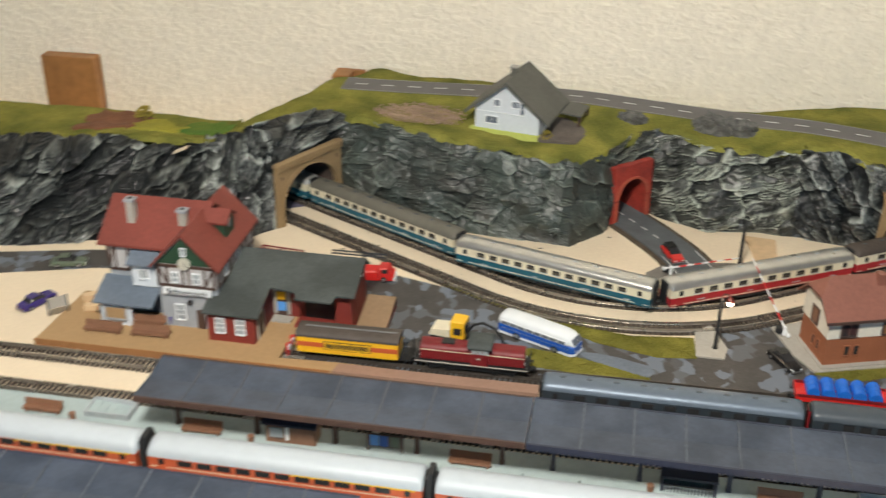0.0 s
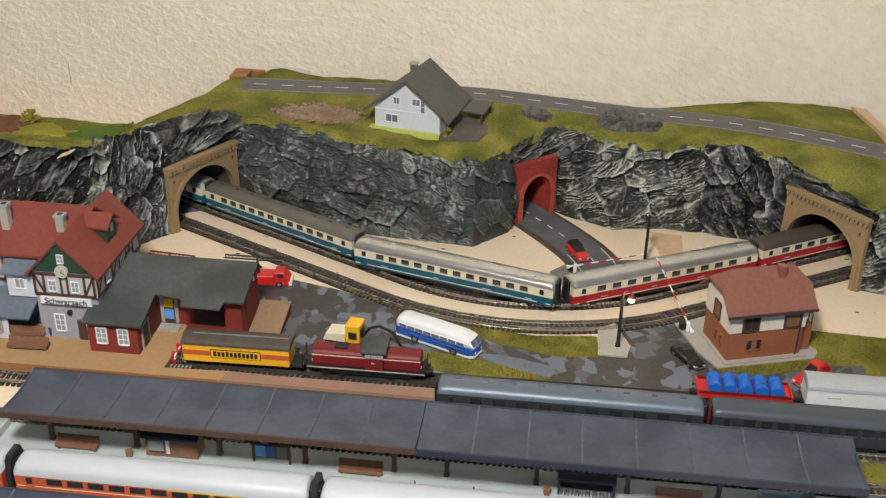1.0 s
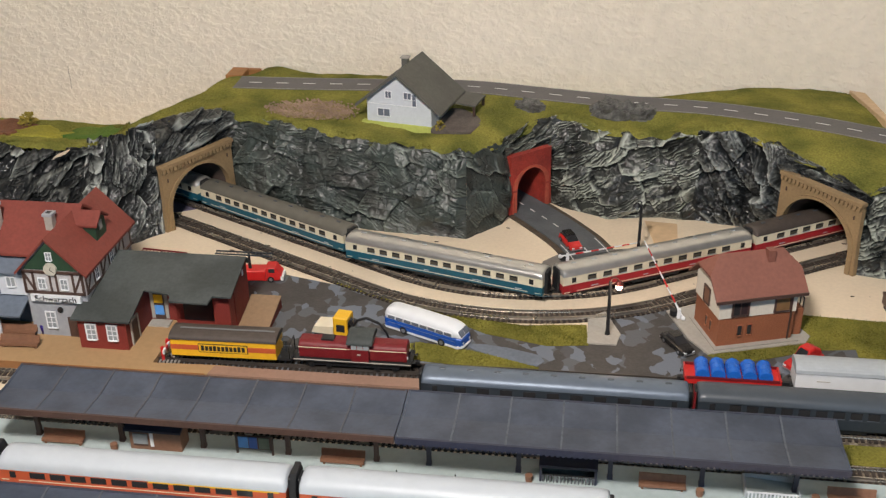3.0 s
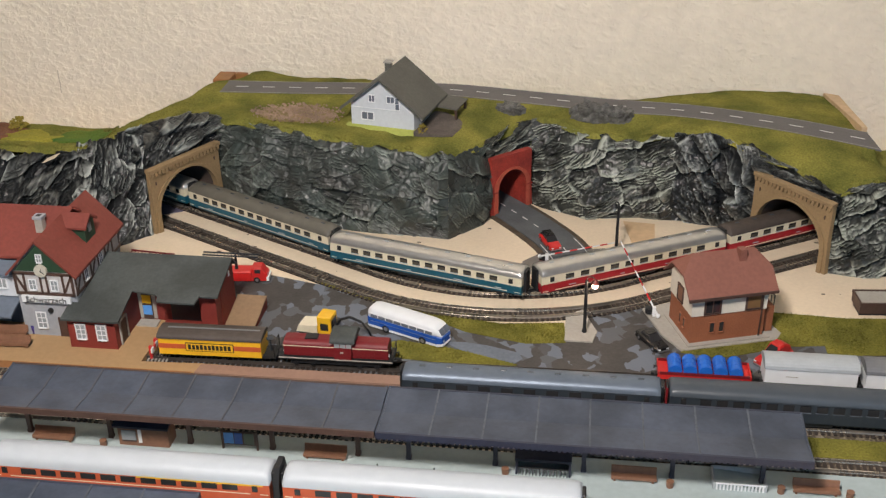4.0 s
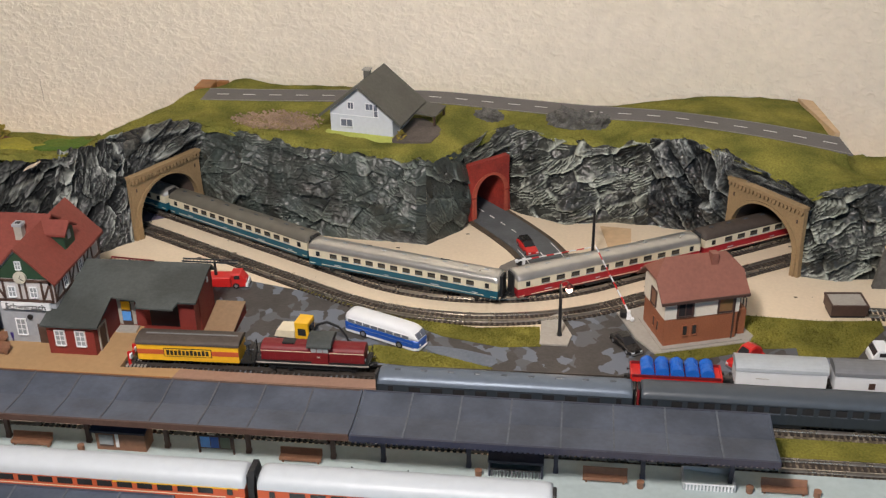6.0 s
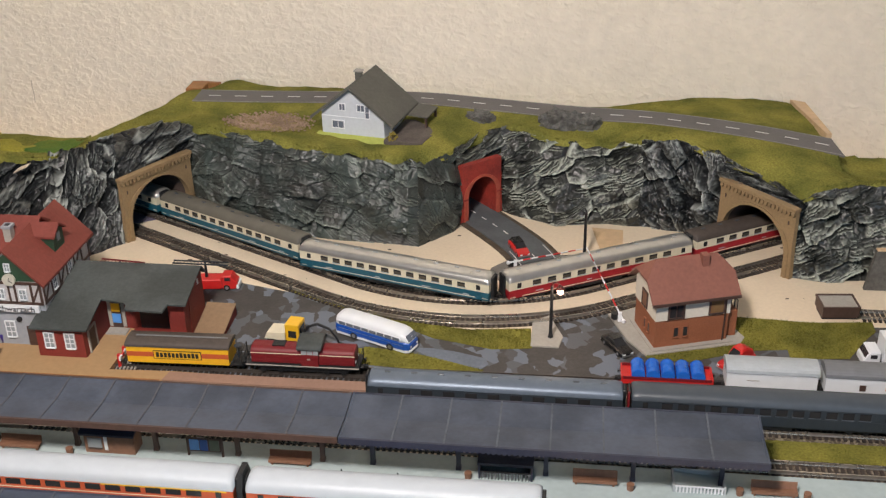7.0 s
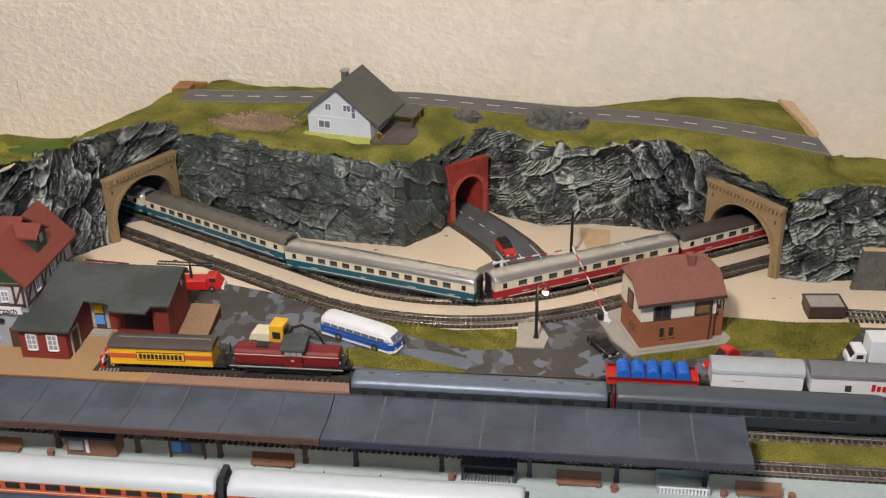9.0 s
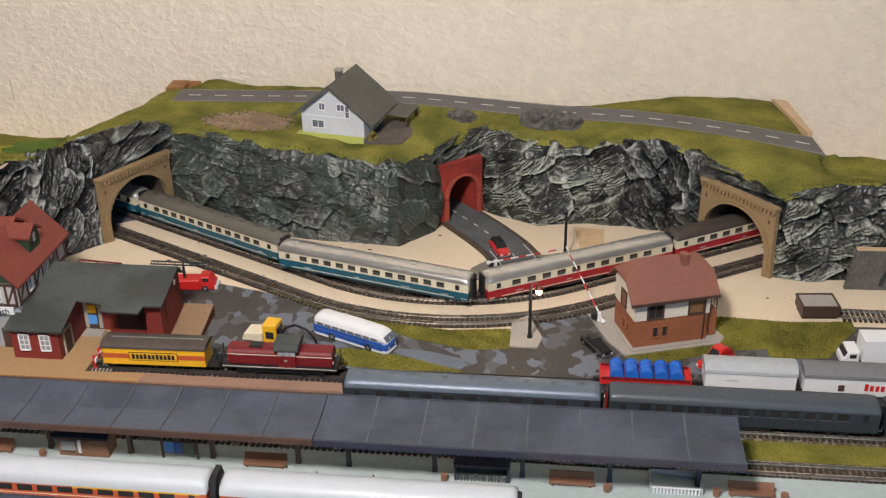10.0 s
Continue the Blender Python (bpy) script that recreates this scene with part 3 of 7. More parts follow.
def stone(w, h, seed, slant, block, slab, hatch, round_, flat):
    """Height of broken rock over arrays (w along, h up), in units of the relief.
    block, slab: sizes of blocks and of the slabs in them; hatch: how deep the bedding is cut; round_: how far blocks bulge; flat: height of a block to its length."""
    so = seed * 13.7
    w1 = w + 0.0016 * smooth_noise(w * 75, h * 75, so) + 0.0006 * smooth_noise(w * 330, h * 330, so + 1)
    h1 = h + 0.0016 * smooth_noise(w * 75, h * 75, so + 2) + 0.0006 * smooth_noise(w * 330, h * 330, so + 3)
    c, d = w1 * math.cos(slant) + h1 * math.sin(slant), -w1 * math.sin(slant) + h1 * math.cos(slant)
    u, v, edge, (r0, r1, r2, r3) = broken(c / block, d / (block * flat), so)
    out = 0.80 * r0 + 0.95 * (r1 * u + (r2 - 0.45) * v) - round_ * 1.1 * (u * u + v * v)
    out = out - 0.42 * (1 - step(edge, 0.0, 0.08)) * step(smooth_noise(w * 110, h * 110, so + 5), -0.5, 0.3)
    # slabs within the blocks, each turned a little, their joints partly closed
    turn = 0.45 * r3
    c2, d2 = u * block * np.cos(turn) + v * block * flat * np.sin(turn) + r0, -u * block * np.sin(turn) + v * block * flat * np.cos(turn) + r1
    u2, v2, edge2, (q0, q1, q2, q3) = broken(c2 / slab, d2 / (slab * flat * 0.75), so + 21)
    open_ = step(smooth_noise(w * 80, h * 80, so + 6) + 0.6 * r3, -0.40, 0.30)
    out = out + open_ * (0.26 * q0 + 0.30 * (q1 * u2 + (q2 - 0.55) * v2)) - 0.20 * open_ * (1 - step(edge2, 0.0, 0.13))
    # bedding: short ledges that lean back, then jut out
    f = d2 / 0.0023 + 0.35 * smooth_noise(c2 * 120, d2 * 60, so + 8)
    f = f - np.floor(f)
    ledge = np.where(f < 0.76, 1 - f / 0.76, (f - 0.76) / 0.24)
    cut = step(smooth_noise(c2 * 95, d2 * 260, so + 9) + 0.6 * q3 + 0.3 * r1, 0.05, 0.45)
    out = out + hatch * cut * (ledge - 0.55)
    # a few straight splits across the beds
    f2 = c2 / 0.0085 + 0.25 * smooth_noise(c2 * 200, d2 * 200, so + 13)
    split = (1 - step(np.abs(f2 - np.floor(f2) - 0.5), 0.0, 0.06)) * step(smooth_noise(c2 * 80, d2 * 70, so + 14), 0.15, 0.4)
    out = out + 0.9 * smooth_noise(w * 34, h * 40, so + 15)
    return out - 0.5 * split + 0.10 * smooth_noise(w * 420, h * 420, so + 10) + 0.07 * smooth_noise(w * 900, h * 900, so + 12)


def rock_sheet(name, base, lean, out, w, height, relief, look_, label, mat):
    """Mesh of a rock face: base points (n x m x 3) pushed out by the relief; paint: dark wash with painted shade in the
    hollows, pale dry brush on what stands proud.
    """
    hgt = stone(w, height, *look_[:6], look_[7])
    light = look_[6]
    pts = base + out * (hgt * relief)[..., None] + lean * (hgt * relief)[..., None]
    pts[..., 2] = np.maximum(pts[..., 2], -0.0005)
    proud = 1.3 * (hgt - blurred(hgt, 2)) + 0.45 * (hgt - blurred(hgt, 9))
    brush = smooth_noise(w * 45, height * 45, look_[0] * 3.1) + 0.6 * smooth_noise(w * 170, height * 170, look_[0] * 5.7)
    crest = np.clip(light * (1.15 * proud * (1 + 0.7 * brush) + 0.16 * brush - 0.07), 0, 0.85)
    # hollows blackened in colour, deepening the shade the relief itself casts
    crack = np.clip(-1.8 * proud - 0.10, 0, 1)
    n, m = hgt.shape
    idx = np.arange(n * m).reshape(n, m)
    faces = np.stack([idx[:-1, :-1], idx[1:, :-1], idx[1:, 1:], idx[:-1, 1:]], -1).reshape(-1, 4)
    me = bpy.data.meshes.new(name)
    me.from_pydata(pts.reshape(-1, 3).tolist(), [], faces.tolist())
    for key, values in (("crest", crest), ("crack", crack)):
        me.attributes.new(key, "FLOAT", "POINT").data.foreach_set("value", values.ravel().astype(np.float32))
    me.materials.append(M[mat])
    me.shade_smooth()
    return tagged(new(name, me), label, "cliff", kind="structure")


def rock_wall(name, toe, top, label, seed=0, res=0.0007, amp=0.0040, slant=0.35, light=1.0, block=0.022, slab=0.008, hatch=0.5, round_=0.3, mat="rock", bulge=0.003, flat=0.55):
    """A cliff of cast rock between a foot line and a top line; light: how much dry paint lies on it."""
    T, U = np.array([(*p, 0.0) for p in toe]), np.array(top, float) - (0, 0, 0.002)

    def cum(P):
        d = np.concatenate([[0], np.cumsum(np.linalg.norm(np.diff(P, axis=0), axis=1))])
        return d / d[-1], d[-1]
    (ct, lt), (cu, lu) = cum(T), cum(U)
    n, m = int(max(lt, lu) / res), int(U[:, 2].max() * 1.12 / res)
    s = np.linspace(0, 1, n + 1)
    j = np.arange(m + 6)

    def on(P, c, at):
        return np.stack([np.interp(at, c, P[:, k]) for k in range(3)], -1)
    a, b = on(T, ct, s), on(U, cu, s)
    t = on(T, ct, np.clip(s + 0.04, 0, 1)) - on(T, ct, np.clip(s - 0.04, 0, 1))
    t /= np.linalg.norm(t, axis=1)[:, None]
    out = np.stack([t[:, 1], -t[:, 0], np.zeros(n + 1)], -1)
    b[:, 2] += 0.0022 * smooth_noise(s * lt * 90, s * 0, seed + 0.6) + 0.0012 * smooth_noise(s * lt * 260, s * 0, seed + 2.6)
    v = np.minimum(1.0, j / m)
    over = np.maximum(0, j - m)
    ends = np.minimum(1.0, 0.02 + np.minimum(s, 1 - s) * lt / 0.008)
    base = a[:, None] * (1 - v[None, :, None]) + b[:, None] * v[None, :, None]
    base = base + out[:, None] * (bulge * ends[:, None] * np.sin(v * np.pi)[None])[..., None]
    base = base - out[:, None] * (over * 0.0025)[None, :, None]
    base[..., 2] -= np.where(over > 0, 0.0040 + 0.0014 * over, 0)[None]
    w, h = np.broadcast_to((s * lt)[:, None], base.shape[:2]).copy(), base[..., 2] * 1.1 + over[None] * 0.002
    fade = (np.minimum(1, v * 8) * 0.8 + 0.2)[None] * ends[:, None] * (1 - 0.5 * np.maximum(0, (v - 0.86) / 0.14))[None]
    face = np.broadcast_to(out[:, None], base.shape)
    return rock_sheet(name, base, np.array((0.0, 0.0, 0.0)), face, w, h, amp * fade, (seed, slant, block, slab, hatch, round_, light, flat), label, mat)


ROCK = "dark grey cast rock cliff with light dry-brushed ledges"
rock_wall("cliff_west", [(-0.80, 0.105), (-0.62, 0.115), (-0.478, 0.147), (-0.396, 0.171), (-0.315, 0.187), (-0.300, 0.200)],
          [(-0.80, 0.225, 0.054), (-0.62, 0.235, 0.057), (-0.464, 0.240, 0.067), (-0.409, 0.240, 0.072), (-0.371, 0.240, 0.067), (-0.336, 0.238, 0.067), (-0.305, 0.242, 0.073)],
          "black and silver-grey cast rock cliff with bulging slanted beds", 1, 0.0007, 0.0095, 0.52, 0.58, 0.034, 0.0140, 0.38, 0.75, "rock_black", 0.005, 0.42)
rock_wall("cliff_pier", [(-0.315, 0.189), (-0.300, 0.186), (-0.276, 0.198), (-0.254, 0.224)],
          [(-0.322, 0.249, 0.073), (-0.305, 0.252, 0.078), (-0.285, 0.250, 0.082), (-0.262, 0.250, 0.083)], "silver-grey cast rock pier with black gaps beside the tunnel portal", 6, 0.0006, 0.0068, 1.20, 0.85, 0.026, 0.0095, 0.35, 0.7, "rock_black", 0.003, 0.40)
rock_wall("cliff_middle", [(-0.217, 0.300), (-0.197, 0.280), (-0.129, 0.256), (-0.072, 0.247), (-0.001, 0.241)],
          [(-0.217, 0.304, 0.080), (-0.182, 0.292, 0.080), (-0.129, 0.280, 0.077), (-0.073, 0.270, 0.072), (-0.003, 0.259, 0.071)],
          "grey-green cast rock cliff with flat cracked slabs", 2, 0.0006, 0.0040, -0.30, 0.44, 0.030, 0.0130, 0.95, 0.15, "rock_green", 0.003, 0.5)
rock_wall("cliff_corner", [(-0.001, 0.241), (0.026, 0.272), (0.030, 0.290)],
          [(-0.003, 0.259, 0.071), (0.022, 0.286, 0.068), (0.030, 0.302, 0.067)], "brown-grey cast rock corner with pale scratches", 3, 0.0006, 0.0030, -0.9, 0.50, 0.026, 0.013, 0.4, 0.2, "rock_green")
# crest paint here is dry brush plus some painted sheen on the ledges
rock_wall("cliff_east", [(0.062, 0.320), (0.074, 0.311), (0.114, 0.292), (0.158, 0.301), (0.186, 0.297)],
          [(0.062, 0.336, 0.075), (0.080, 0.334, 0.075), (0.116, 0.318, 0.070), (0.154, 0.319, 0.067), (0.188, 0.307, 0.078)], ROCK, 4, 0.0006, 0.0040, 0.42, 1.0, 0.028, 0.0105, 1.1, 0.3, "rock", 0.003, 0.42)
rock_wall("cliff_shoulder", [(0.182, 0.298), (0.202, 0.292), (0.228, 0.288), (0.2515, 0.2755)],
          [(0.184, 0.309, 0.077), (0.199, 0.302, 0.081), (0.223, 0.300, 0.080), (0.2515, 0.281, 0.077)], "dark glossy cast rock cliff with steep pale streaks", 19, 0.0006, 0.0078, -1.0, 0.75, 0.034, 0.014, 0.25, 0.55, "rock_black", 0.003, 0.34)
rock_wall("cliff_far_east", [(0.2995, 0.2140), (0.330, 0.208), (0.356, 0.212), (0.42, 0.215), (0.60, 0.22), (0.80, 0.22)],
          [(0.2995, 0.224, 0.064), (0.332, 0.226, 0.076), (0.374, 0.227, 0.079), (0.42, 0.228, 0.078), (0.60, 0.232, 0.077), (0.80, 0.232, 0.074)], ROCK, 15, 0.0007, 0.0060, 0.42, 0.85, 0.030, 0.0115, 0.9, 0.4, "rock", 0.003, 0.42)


def rock_lintel(name, a, b, z0, top, seed, mat="rock_black", light=0.42, amp=0.0060):
    """Rock above a portal, leaning back."""
    A, C = np.array((*a, z0)), np.array((*b, z0))
    t = (C - A) / np.linalg.norm(C - A)
    out = np.array((t[1], -t[0], 0.0))
    n, m = int(np.linalg.norm(C - A) / 0.0006), 60
    s, j = np.linspace(0, 1, n + 1), np.arange(m + 6)
    U = np.array(top, float) - (0, 0, 0.002)
    k = np.linspace(0, 1, len(U))
    b_ = np.stack([np.interp(s, k, U[:, q]) for q in range(3)], -1)
    b_[:, 2] += 0.0016 * smooth_noise(s * 9, s * 0, seed)
    a_ = A + (C - A) * s[:, None]
    v, over = np.minimum(1.0, j / m), np.maximum(0, j - m)
    base = a_[:, None] * (1 - v[None, :, None]) + b_[:, None] * v[None, :, None]
    base = base - out * (over * 0.0025)[None, :, None]
    base[..., 2] -= np.where(over > 0, 0.0040 + 0.0014 * over, 0)[None]
    w = np.broadcast_to((s * np.linalg.norm(C - A))[:, None], base.shape[:2]).copy()
    h = np.broadcast_to((v * 0.045 + over * 0.002)[None], base.shape[:2]) + 0.3
    fade = np.minimum(1, v * 4)[None] * (1 - 0.4 * v)[None] * np.ones((n + 1, 1))
    rock_sheet(name, base, np.array((0.0, 0.0, 0.7)), np.broadcast_to(out, base.shape), w, h, amp * fade, (seed, 0.5, 0.026, 0.011, 0.6, 0.5, light, 0.5), ROCK, mat)


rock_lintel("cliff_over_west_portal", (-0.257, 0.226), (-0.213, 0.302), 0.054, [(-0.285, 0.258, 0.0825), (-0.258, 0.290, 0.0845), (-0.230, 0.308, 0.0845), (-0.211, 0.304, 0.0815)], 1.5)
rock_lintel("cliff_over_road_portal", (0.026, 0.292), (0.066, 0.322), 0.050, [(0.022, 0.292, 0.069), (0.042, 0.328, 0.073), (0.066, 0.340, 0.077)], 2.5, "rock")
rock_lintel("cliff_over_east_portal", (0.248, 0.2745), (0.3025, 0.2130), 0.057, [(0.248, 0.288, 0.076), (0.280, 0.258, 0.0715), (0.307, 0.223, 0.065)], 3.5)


def arch(w, r, spring, n=16, rise=None):
    """Arch outline points from the right foot over the crown to the left foot."""
    rise = r if rise is None else rise
    pts = [(w / 2, 0.0)]
    for i in range(n + 1):
        a = math.pi * i / n
        pts.append((w / 2 * math.cos(a), spring + rise * math.sin(a)))
    return pts + [(-w / 2, 0.0)]


def portal(a, b, height, opening, spring, rise, mat, label, ornate=True, depth=0.006):
    """A tunnel portal between two ground points; front towards the viewer."""
    a, b = Vector(a), Vector(b)
    w = (b - a).length
    mid = (a + b) / 2
    ob = thing("tunnel_portal", pose(mid.x, mid.y, 0, 0, 0, math.degrees(math.atan2(b.y - a.y, b.x - a.x))), label, "tunnel portal")
    hole = arch(opening, opening / 2, spring, 18, rise)
    bm = B()
    flare = 0.0015
    prism(bm, [(-w / 2 - flare, 0), (-w / 2, height * 0.5), (-w / 2, height), (w / 2, height), (w / 2, height * 0.5), (w / 2 + flare, 0)] + hole, "y", -0.002, depth)
    part("facing", bm, mat, ob)
    # raised ring round the opening
    bm = B()
    outer = [(x * (1 + 0.004 / opening * 2), z + (0.002 if z > spring else 0)) for x, z in hole]
    v = []
    for (x0, z0), (x1, z1) in zip(hole, outer):
        v.append([bm.verts.new(p) for p in ((x0, -0.0032, z0), (x1, -0.0032, z1), (x1, -0.0018, z1), (x0, -0.0018, z0))])
    for p, q in zip(v, v[1:]):
        for k in range(4):
            bm.faces.new((p[k], q[k], q[(k + 1) % 4], p[(k + 1) % 4]))
    part("arch_ring", bm, mat if ornate else "portal_ring", ob)
    if ornate:
        bm = B()
        box(bm, -w / 2 - 0.001, -0.0045, height - 0.0022, w / 2 + 0.001, depth, height + 0.001)
        soften(bm, 0.0004)
        part("coping", bm, mat, ob)
        n = int(w / 0.0038)
        for i in range(n):
            x = -w / 2 + w * (i + 0.5) / n
            bm = B()
            prism(bm, [(x - 0.0006, height - 0.0062), (x + 0.0006, height - 0.0062), (x + 0.0014, height - 0.0045), (x + 0.0014, height - 0.0023), (x - 0.0014, height - 0.0023), (x - 0.0014, height - 0.0045)], "y", -0.0042, -0.0019)
            part("corbel", bm, mat, ob)
        for x in (-w / 2 + 0.006, w / 2 - 0.006):
            bm = B()
            box(bm, x - 0.0005, -0.0026, height - 0.0145, x + 0.0005, -0.0019, height - 0.0115)
            part("tie_plate", bm, "brown_wood", ob)
    else:
        for x in (-1, 1):
            bm = B()
            box(bm, min(x * opening / 2, x * w / 2), -0.0034, spring - 0.0006, max(x * opening / 2, x * w / 2), 0.0, spring + 0.0010)
            part("impost", bm, mat, ob)
    # lining behind the opening
    bm = B()
    d1 = 0.09
    ring0 = [bm.verts.new((x * 1.01, depth - 0.0005, z)) for x, z in hole]
    ring1 = [bm.verts.new((x * 1.01, d1, z)) for x, z in hole]
    for i in range(len(hole) - 1):
        bm.faces.new((ring0[i], ring0[i + 1], ring1[i + 1], ring1[i]))
    part("lining", bm, mat if not ornate else "tunnel", ob)
    return ob


WEST_A, WEST_B = (-0.253, 0.227), (-0.216, 0.297)
EAST_A, EAST_B = (0.2500, 0.2715), (0.3005, 0.2130)
portal(WEST_A, WEST_B, 0.058, 0.0665, 0.017, 0.0305, "portal", "tan moulded stone double-track tunnel portal in the rock", depth=0.0022)
portal(EAST_A, EAST_B, 0.060, 0.0655, 0.017, 0.0315, "portal", "tan moulded stone double-track tunnel portal in the rock", depth=0.0022)
portal((0.030, 0.290), (0.062, 0.319), 0.054, 0.0310, 0.022, 0.0180, "portal_red", "bright red brick road tunnel portal", ornate=False, depth=0.004)

# ---- roads, yards and meadows on the board ----
T1, T2 = 0.0007, 0.0013
# the tongue under the siding stands in for dark, shaded ground below the wagons
yard = sheet("pavement", [(-0.235, 0.135), (-0.15, 0.168), (-0.090, 0.152), (-0.045, 0.133), (-0.02, 0.108), (0.028, 0.102), (0.075, 0.095), (0.104, 0.098), (0.112, 0.118), (0.116, 0.137), (0.160, 0.152),
                           (0.168, 0.125), (0.180, 0.088), (0.25, 0.101), (0.29, 0.118), (0.330, 0.122), (0.345, 0.1405), (0.60, 0.150), (0.60, 0.040), (0.060, 0.0400), (0.0, 0.0285), (-0.190, 0.0285), (-0.192, 0.066), (-0.235, 0.10)], -0.0002, T1,
             "yard", "dark grey patched asphalt yard and lane, extended to darken shaded siding ground", "pavement")
sheet("pavement", [(0.016, 0.080), (0.030, 0.081), (0.047, 0.0785), (0.070, 0.0715), (0.073, 0.064), (0.066, 0.0545), (0.048, 0.0600), (0.030, 0.0690)], 0.0, T1 + 0.0003, "repair", "bluish grey repair patch in the asphalt", "pavement")
MEADOWS = [
    [(-0.095, 0.156), (-0.050, 0.1375), (0.0, 0.1165), (0.055, 0.1085), (0.10, 0.1145), (0.102, 0.088), (0.074, 0.084), (0.03, 0.095), (0.0, 0.112), (-0.045, 0.131), (-0.085, 0.150)],
    [(-0.015, 0.078), (0.016, 0.073), (0.035, 0.068), (0.070, 0.056), (0.065, 0.050), (-0.02, 0.056), (-0.06, 0.060)],
    [(0.248, 0.146), (0.305, 0.1425), (0.350, 0.147), (0.3495, 0.134), (0.338, 0.119), (0.3235, 0.0955), (0.2898, 0.0920), (0.2825, 0.0940), (0.2825, 0.1035), (0.258, 0.1000), (0.2095, 0.0800), (0.182, 0.084), (0.186, 0.090), (0.250, 0.110)],
    [(0.06, -0.006), (0.60, -0.004), (0.60, -0.023), (0.06, -0.025)],
]
for pts, text in zip(MEADOWS, ("yellow-green flocked meadow beside the curve", "yellow-green flocked strip beside the siding", "yellow-green flocked meadow behind the signal box", "olive flocked strip between two station tracks")):
    sheet("meadow", pts, 0.0, T2, "grass_low", text, "meadow")
sheet("pavement", [(0.101, 0.090), (0.101, 0.124), (0.113, 0.134), (0.124, 0.104), (0.121, 0.090)], 0.0, T1 + 0.0012, "concrete", "pale grey concrete lamp island", "pavement")
sheet("pavement", [(0.157, 0.140), (0.170, 0.104), (0.183, 0.085), (0.250, 0.107), (0.254, 0.116), (0.236, 0.152), (0.20, 0.163)], 0.0, 0.0021, "concrete", "pale concrete slab under the signal box", "pavement")
sheet("road", [(-0.80, 0.102), (-0.455, 0.104), (-0.376, 0.129), (-0.236, 0.150), (-0.236, 0.173), (-0.39, 0.157), (-0.47, 0.137), (-0.80, 0.130)], 0.0, T1, "yard", "dark grey lane behind the station", "road")
# lower road out of the red portal, with earth shoulders
LANE = curve_through([(0.010, 0.345), (0.046, 0.302), (0.070, 0.272), (0.090, 0.243), (0.103, 0.214), (0.107, 0.196)], 0.004)
bm = B()
ribbon(bm, LANE, 0.0, -0.0225, 0.0225, 0.0009)
solid("road", bm, "kerb_soil", "dark earth shoulder under the tunnel lane", "road", kind="structure")
bm = B()
ribbon(bm, LANE, 0.0007, -0.0175, 0.0175, 0.0013)
lane = solid("road", bm, "lane", "narrow dark grey lane from the red tunnel to the crossing", "road", kind="structure")
for s in (0.045, 0.062, 0.079, 0.096, 0.113, 0.130, 0.145):
    p, h = along(LANE, s)
    bm = B()
    box(bm, -0.0035, -0.0004, 0.0020, 0.0035, 0.0004, 0.0023)
    part("lane_mark", bm, "white_line", lane, m=pose(p.x, p.y, 0, 0, 0, math.degrees(h)))
for o in (-0.0155, 0.0155):
    bm = B()
    ribbon(bm, LANE[-12:], 0.0020, o - 0.0003, o + 0.0003, 0.0003)
    part("edge_line", bm, "white_line", lane)
pad = [(0.060, 0.190), (0.064, 0.206), (0.076, 0.220), (0.10, 0.229), (0.135, 0.236), (0.152, 0.229), (0.160, 0.212), (0.140, 0.199), (0.108, 0.188), (0.085, 0.185)]
sheet("pavement", pad, 0.0, 0.0018, "pad", "grey cast level crossing pad with rounded ends", "pavement")
bm = B()
prism(bm, [(0.145, 0.291), (0.172, 0.288), (0.170, 0.236), (0.154, 0.236)], "z", -0.0003, 0.0004)
solid("board_patch", bm, "veneer", "bare brown veneer patch on the painted board", "patch", kind="structure")
# stones of the ground: chips and shadows of glue
bm = B()
rng = random.Random(4)
for k in range(36):
    x, y = rng.uniform(-0.2, 0.36), rng.uniform(0.17, 0.27)
    r = rng.uniform(0.0004, 0.0011)
    box(bm, x, y, 0, x + r * rng.uniform(1, 4), y + r, r * 0.6)
solid("grit", bm, "kerb_soil", "dark crumbs of ballast lying on the board", "grit", kind="stuff")

# upper road on the hill, sawn off at the hill's edge


def road_end(bm):
    bmesh.ops.bisect_plane(bm, geom=bm.verts[:] + bm.edges[:] + bm.faces[:], plane_co=(0.3440, 0.306, 0), plane_no=(1, 0.09, 0), clear_outer=True)
    bmesh.ops.holes_fill(bm, edges=[e for e in bm.edges if e.is_boundary])


bm = B()
ribbon(bm, ROAD, lambda x, y: 0.0765, -ROAD_W, ROAD_W, 0.0013)
road_end(bm)
upper = solid("road", bm, "highway", "grey two-lane country road across the hilltop", "road", kind="structure")
s = 0.0175
while s < length(ROAD) - 0.030:
    p, h = along(ROAD, s)
    bm = B()
    box(bm, -0.0058, -0.0005, 0.0778, 0.0058, 0.0005, 0.0781)
    part("lane_mark", bm, "white_line", upper, m=pose(p.x, p.y, 0, 0, 0, math.degrees(h)))
    s += 0.0256
for o in (-0.0155, 0.0155):
    bm = B()
    ribbon(bm, ROAD, lambda x, y: 0.0778, o - 0.0003, o + 0.0003, 0.0003)
    road_end(bm)
    part("edge_line", bm, "edge_paint", upper)
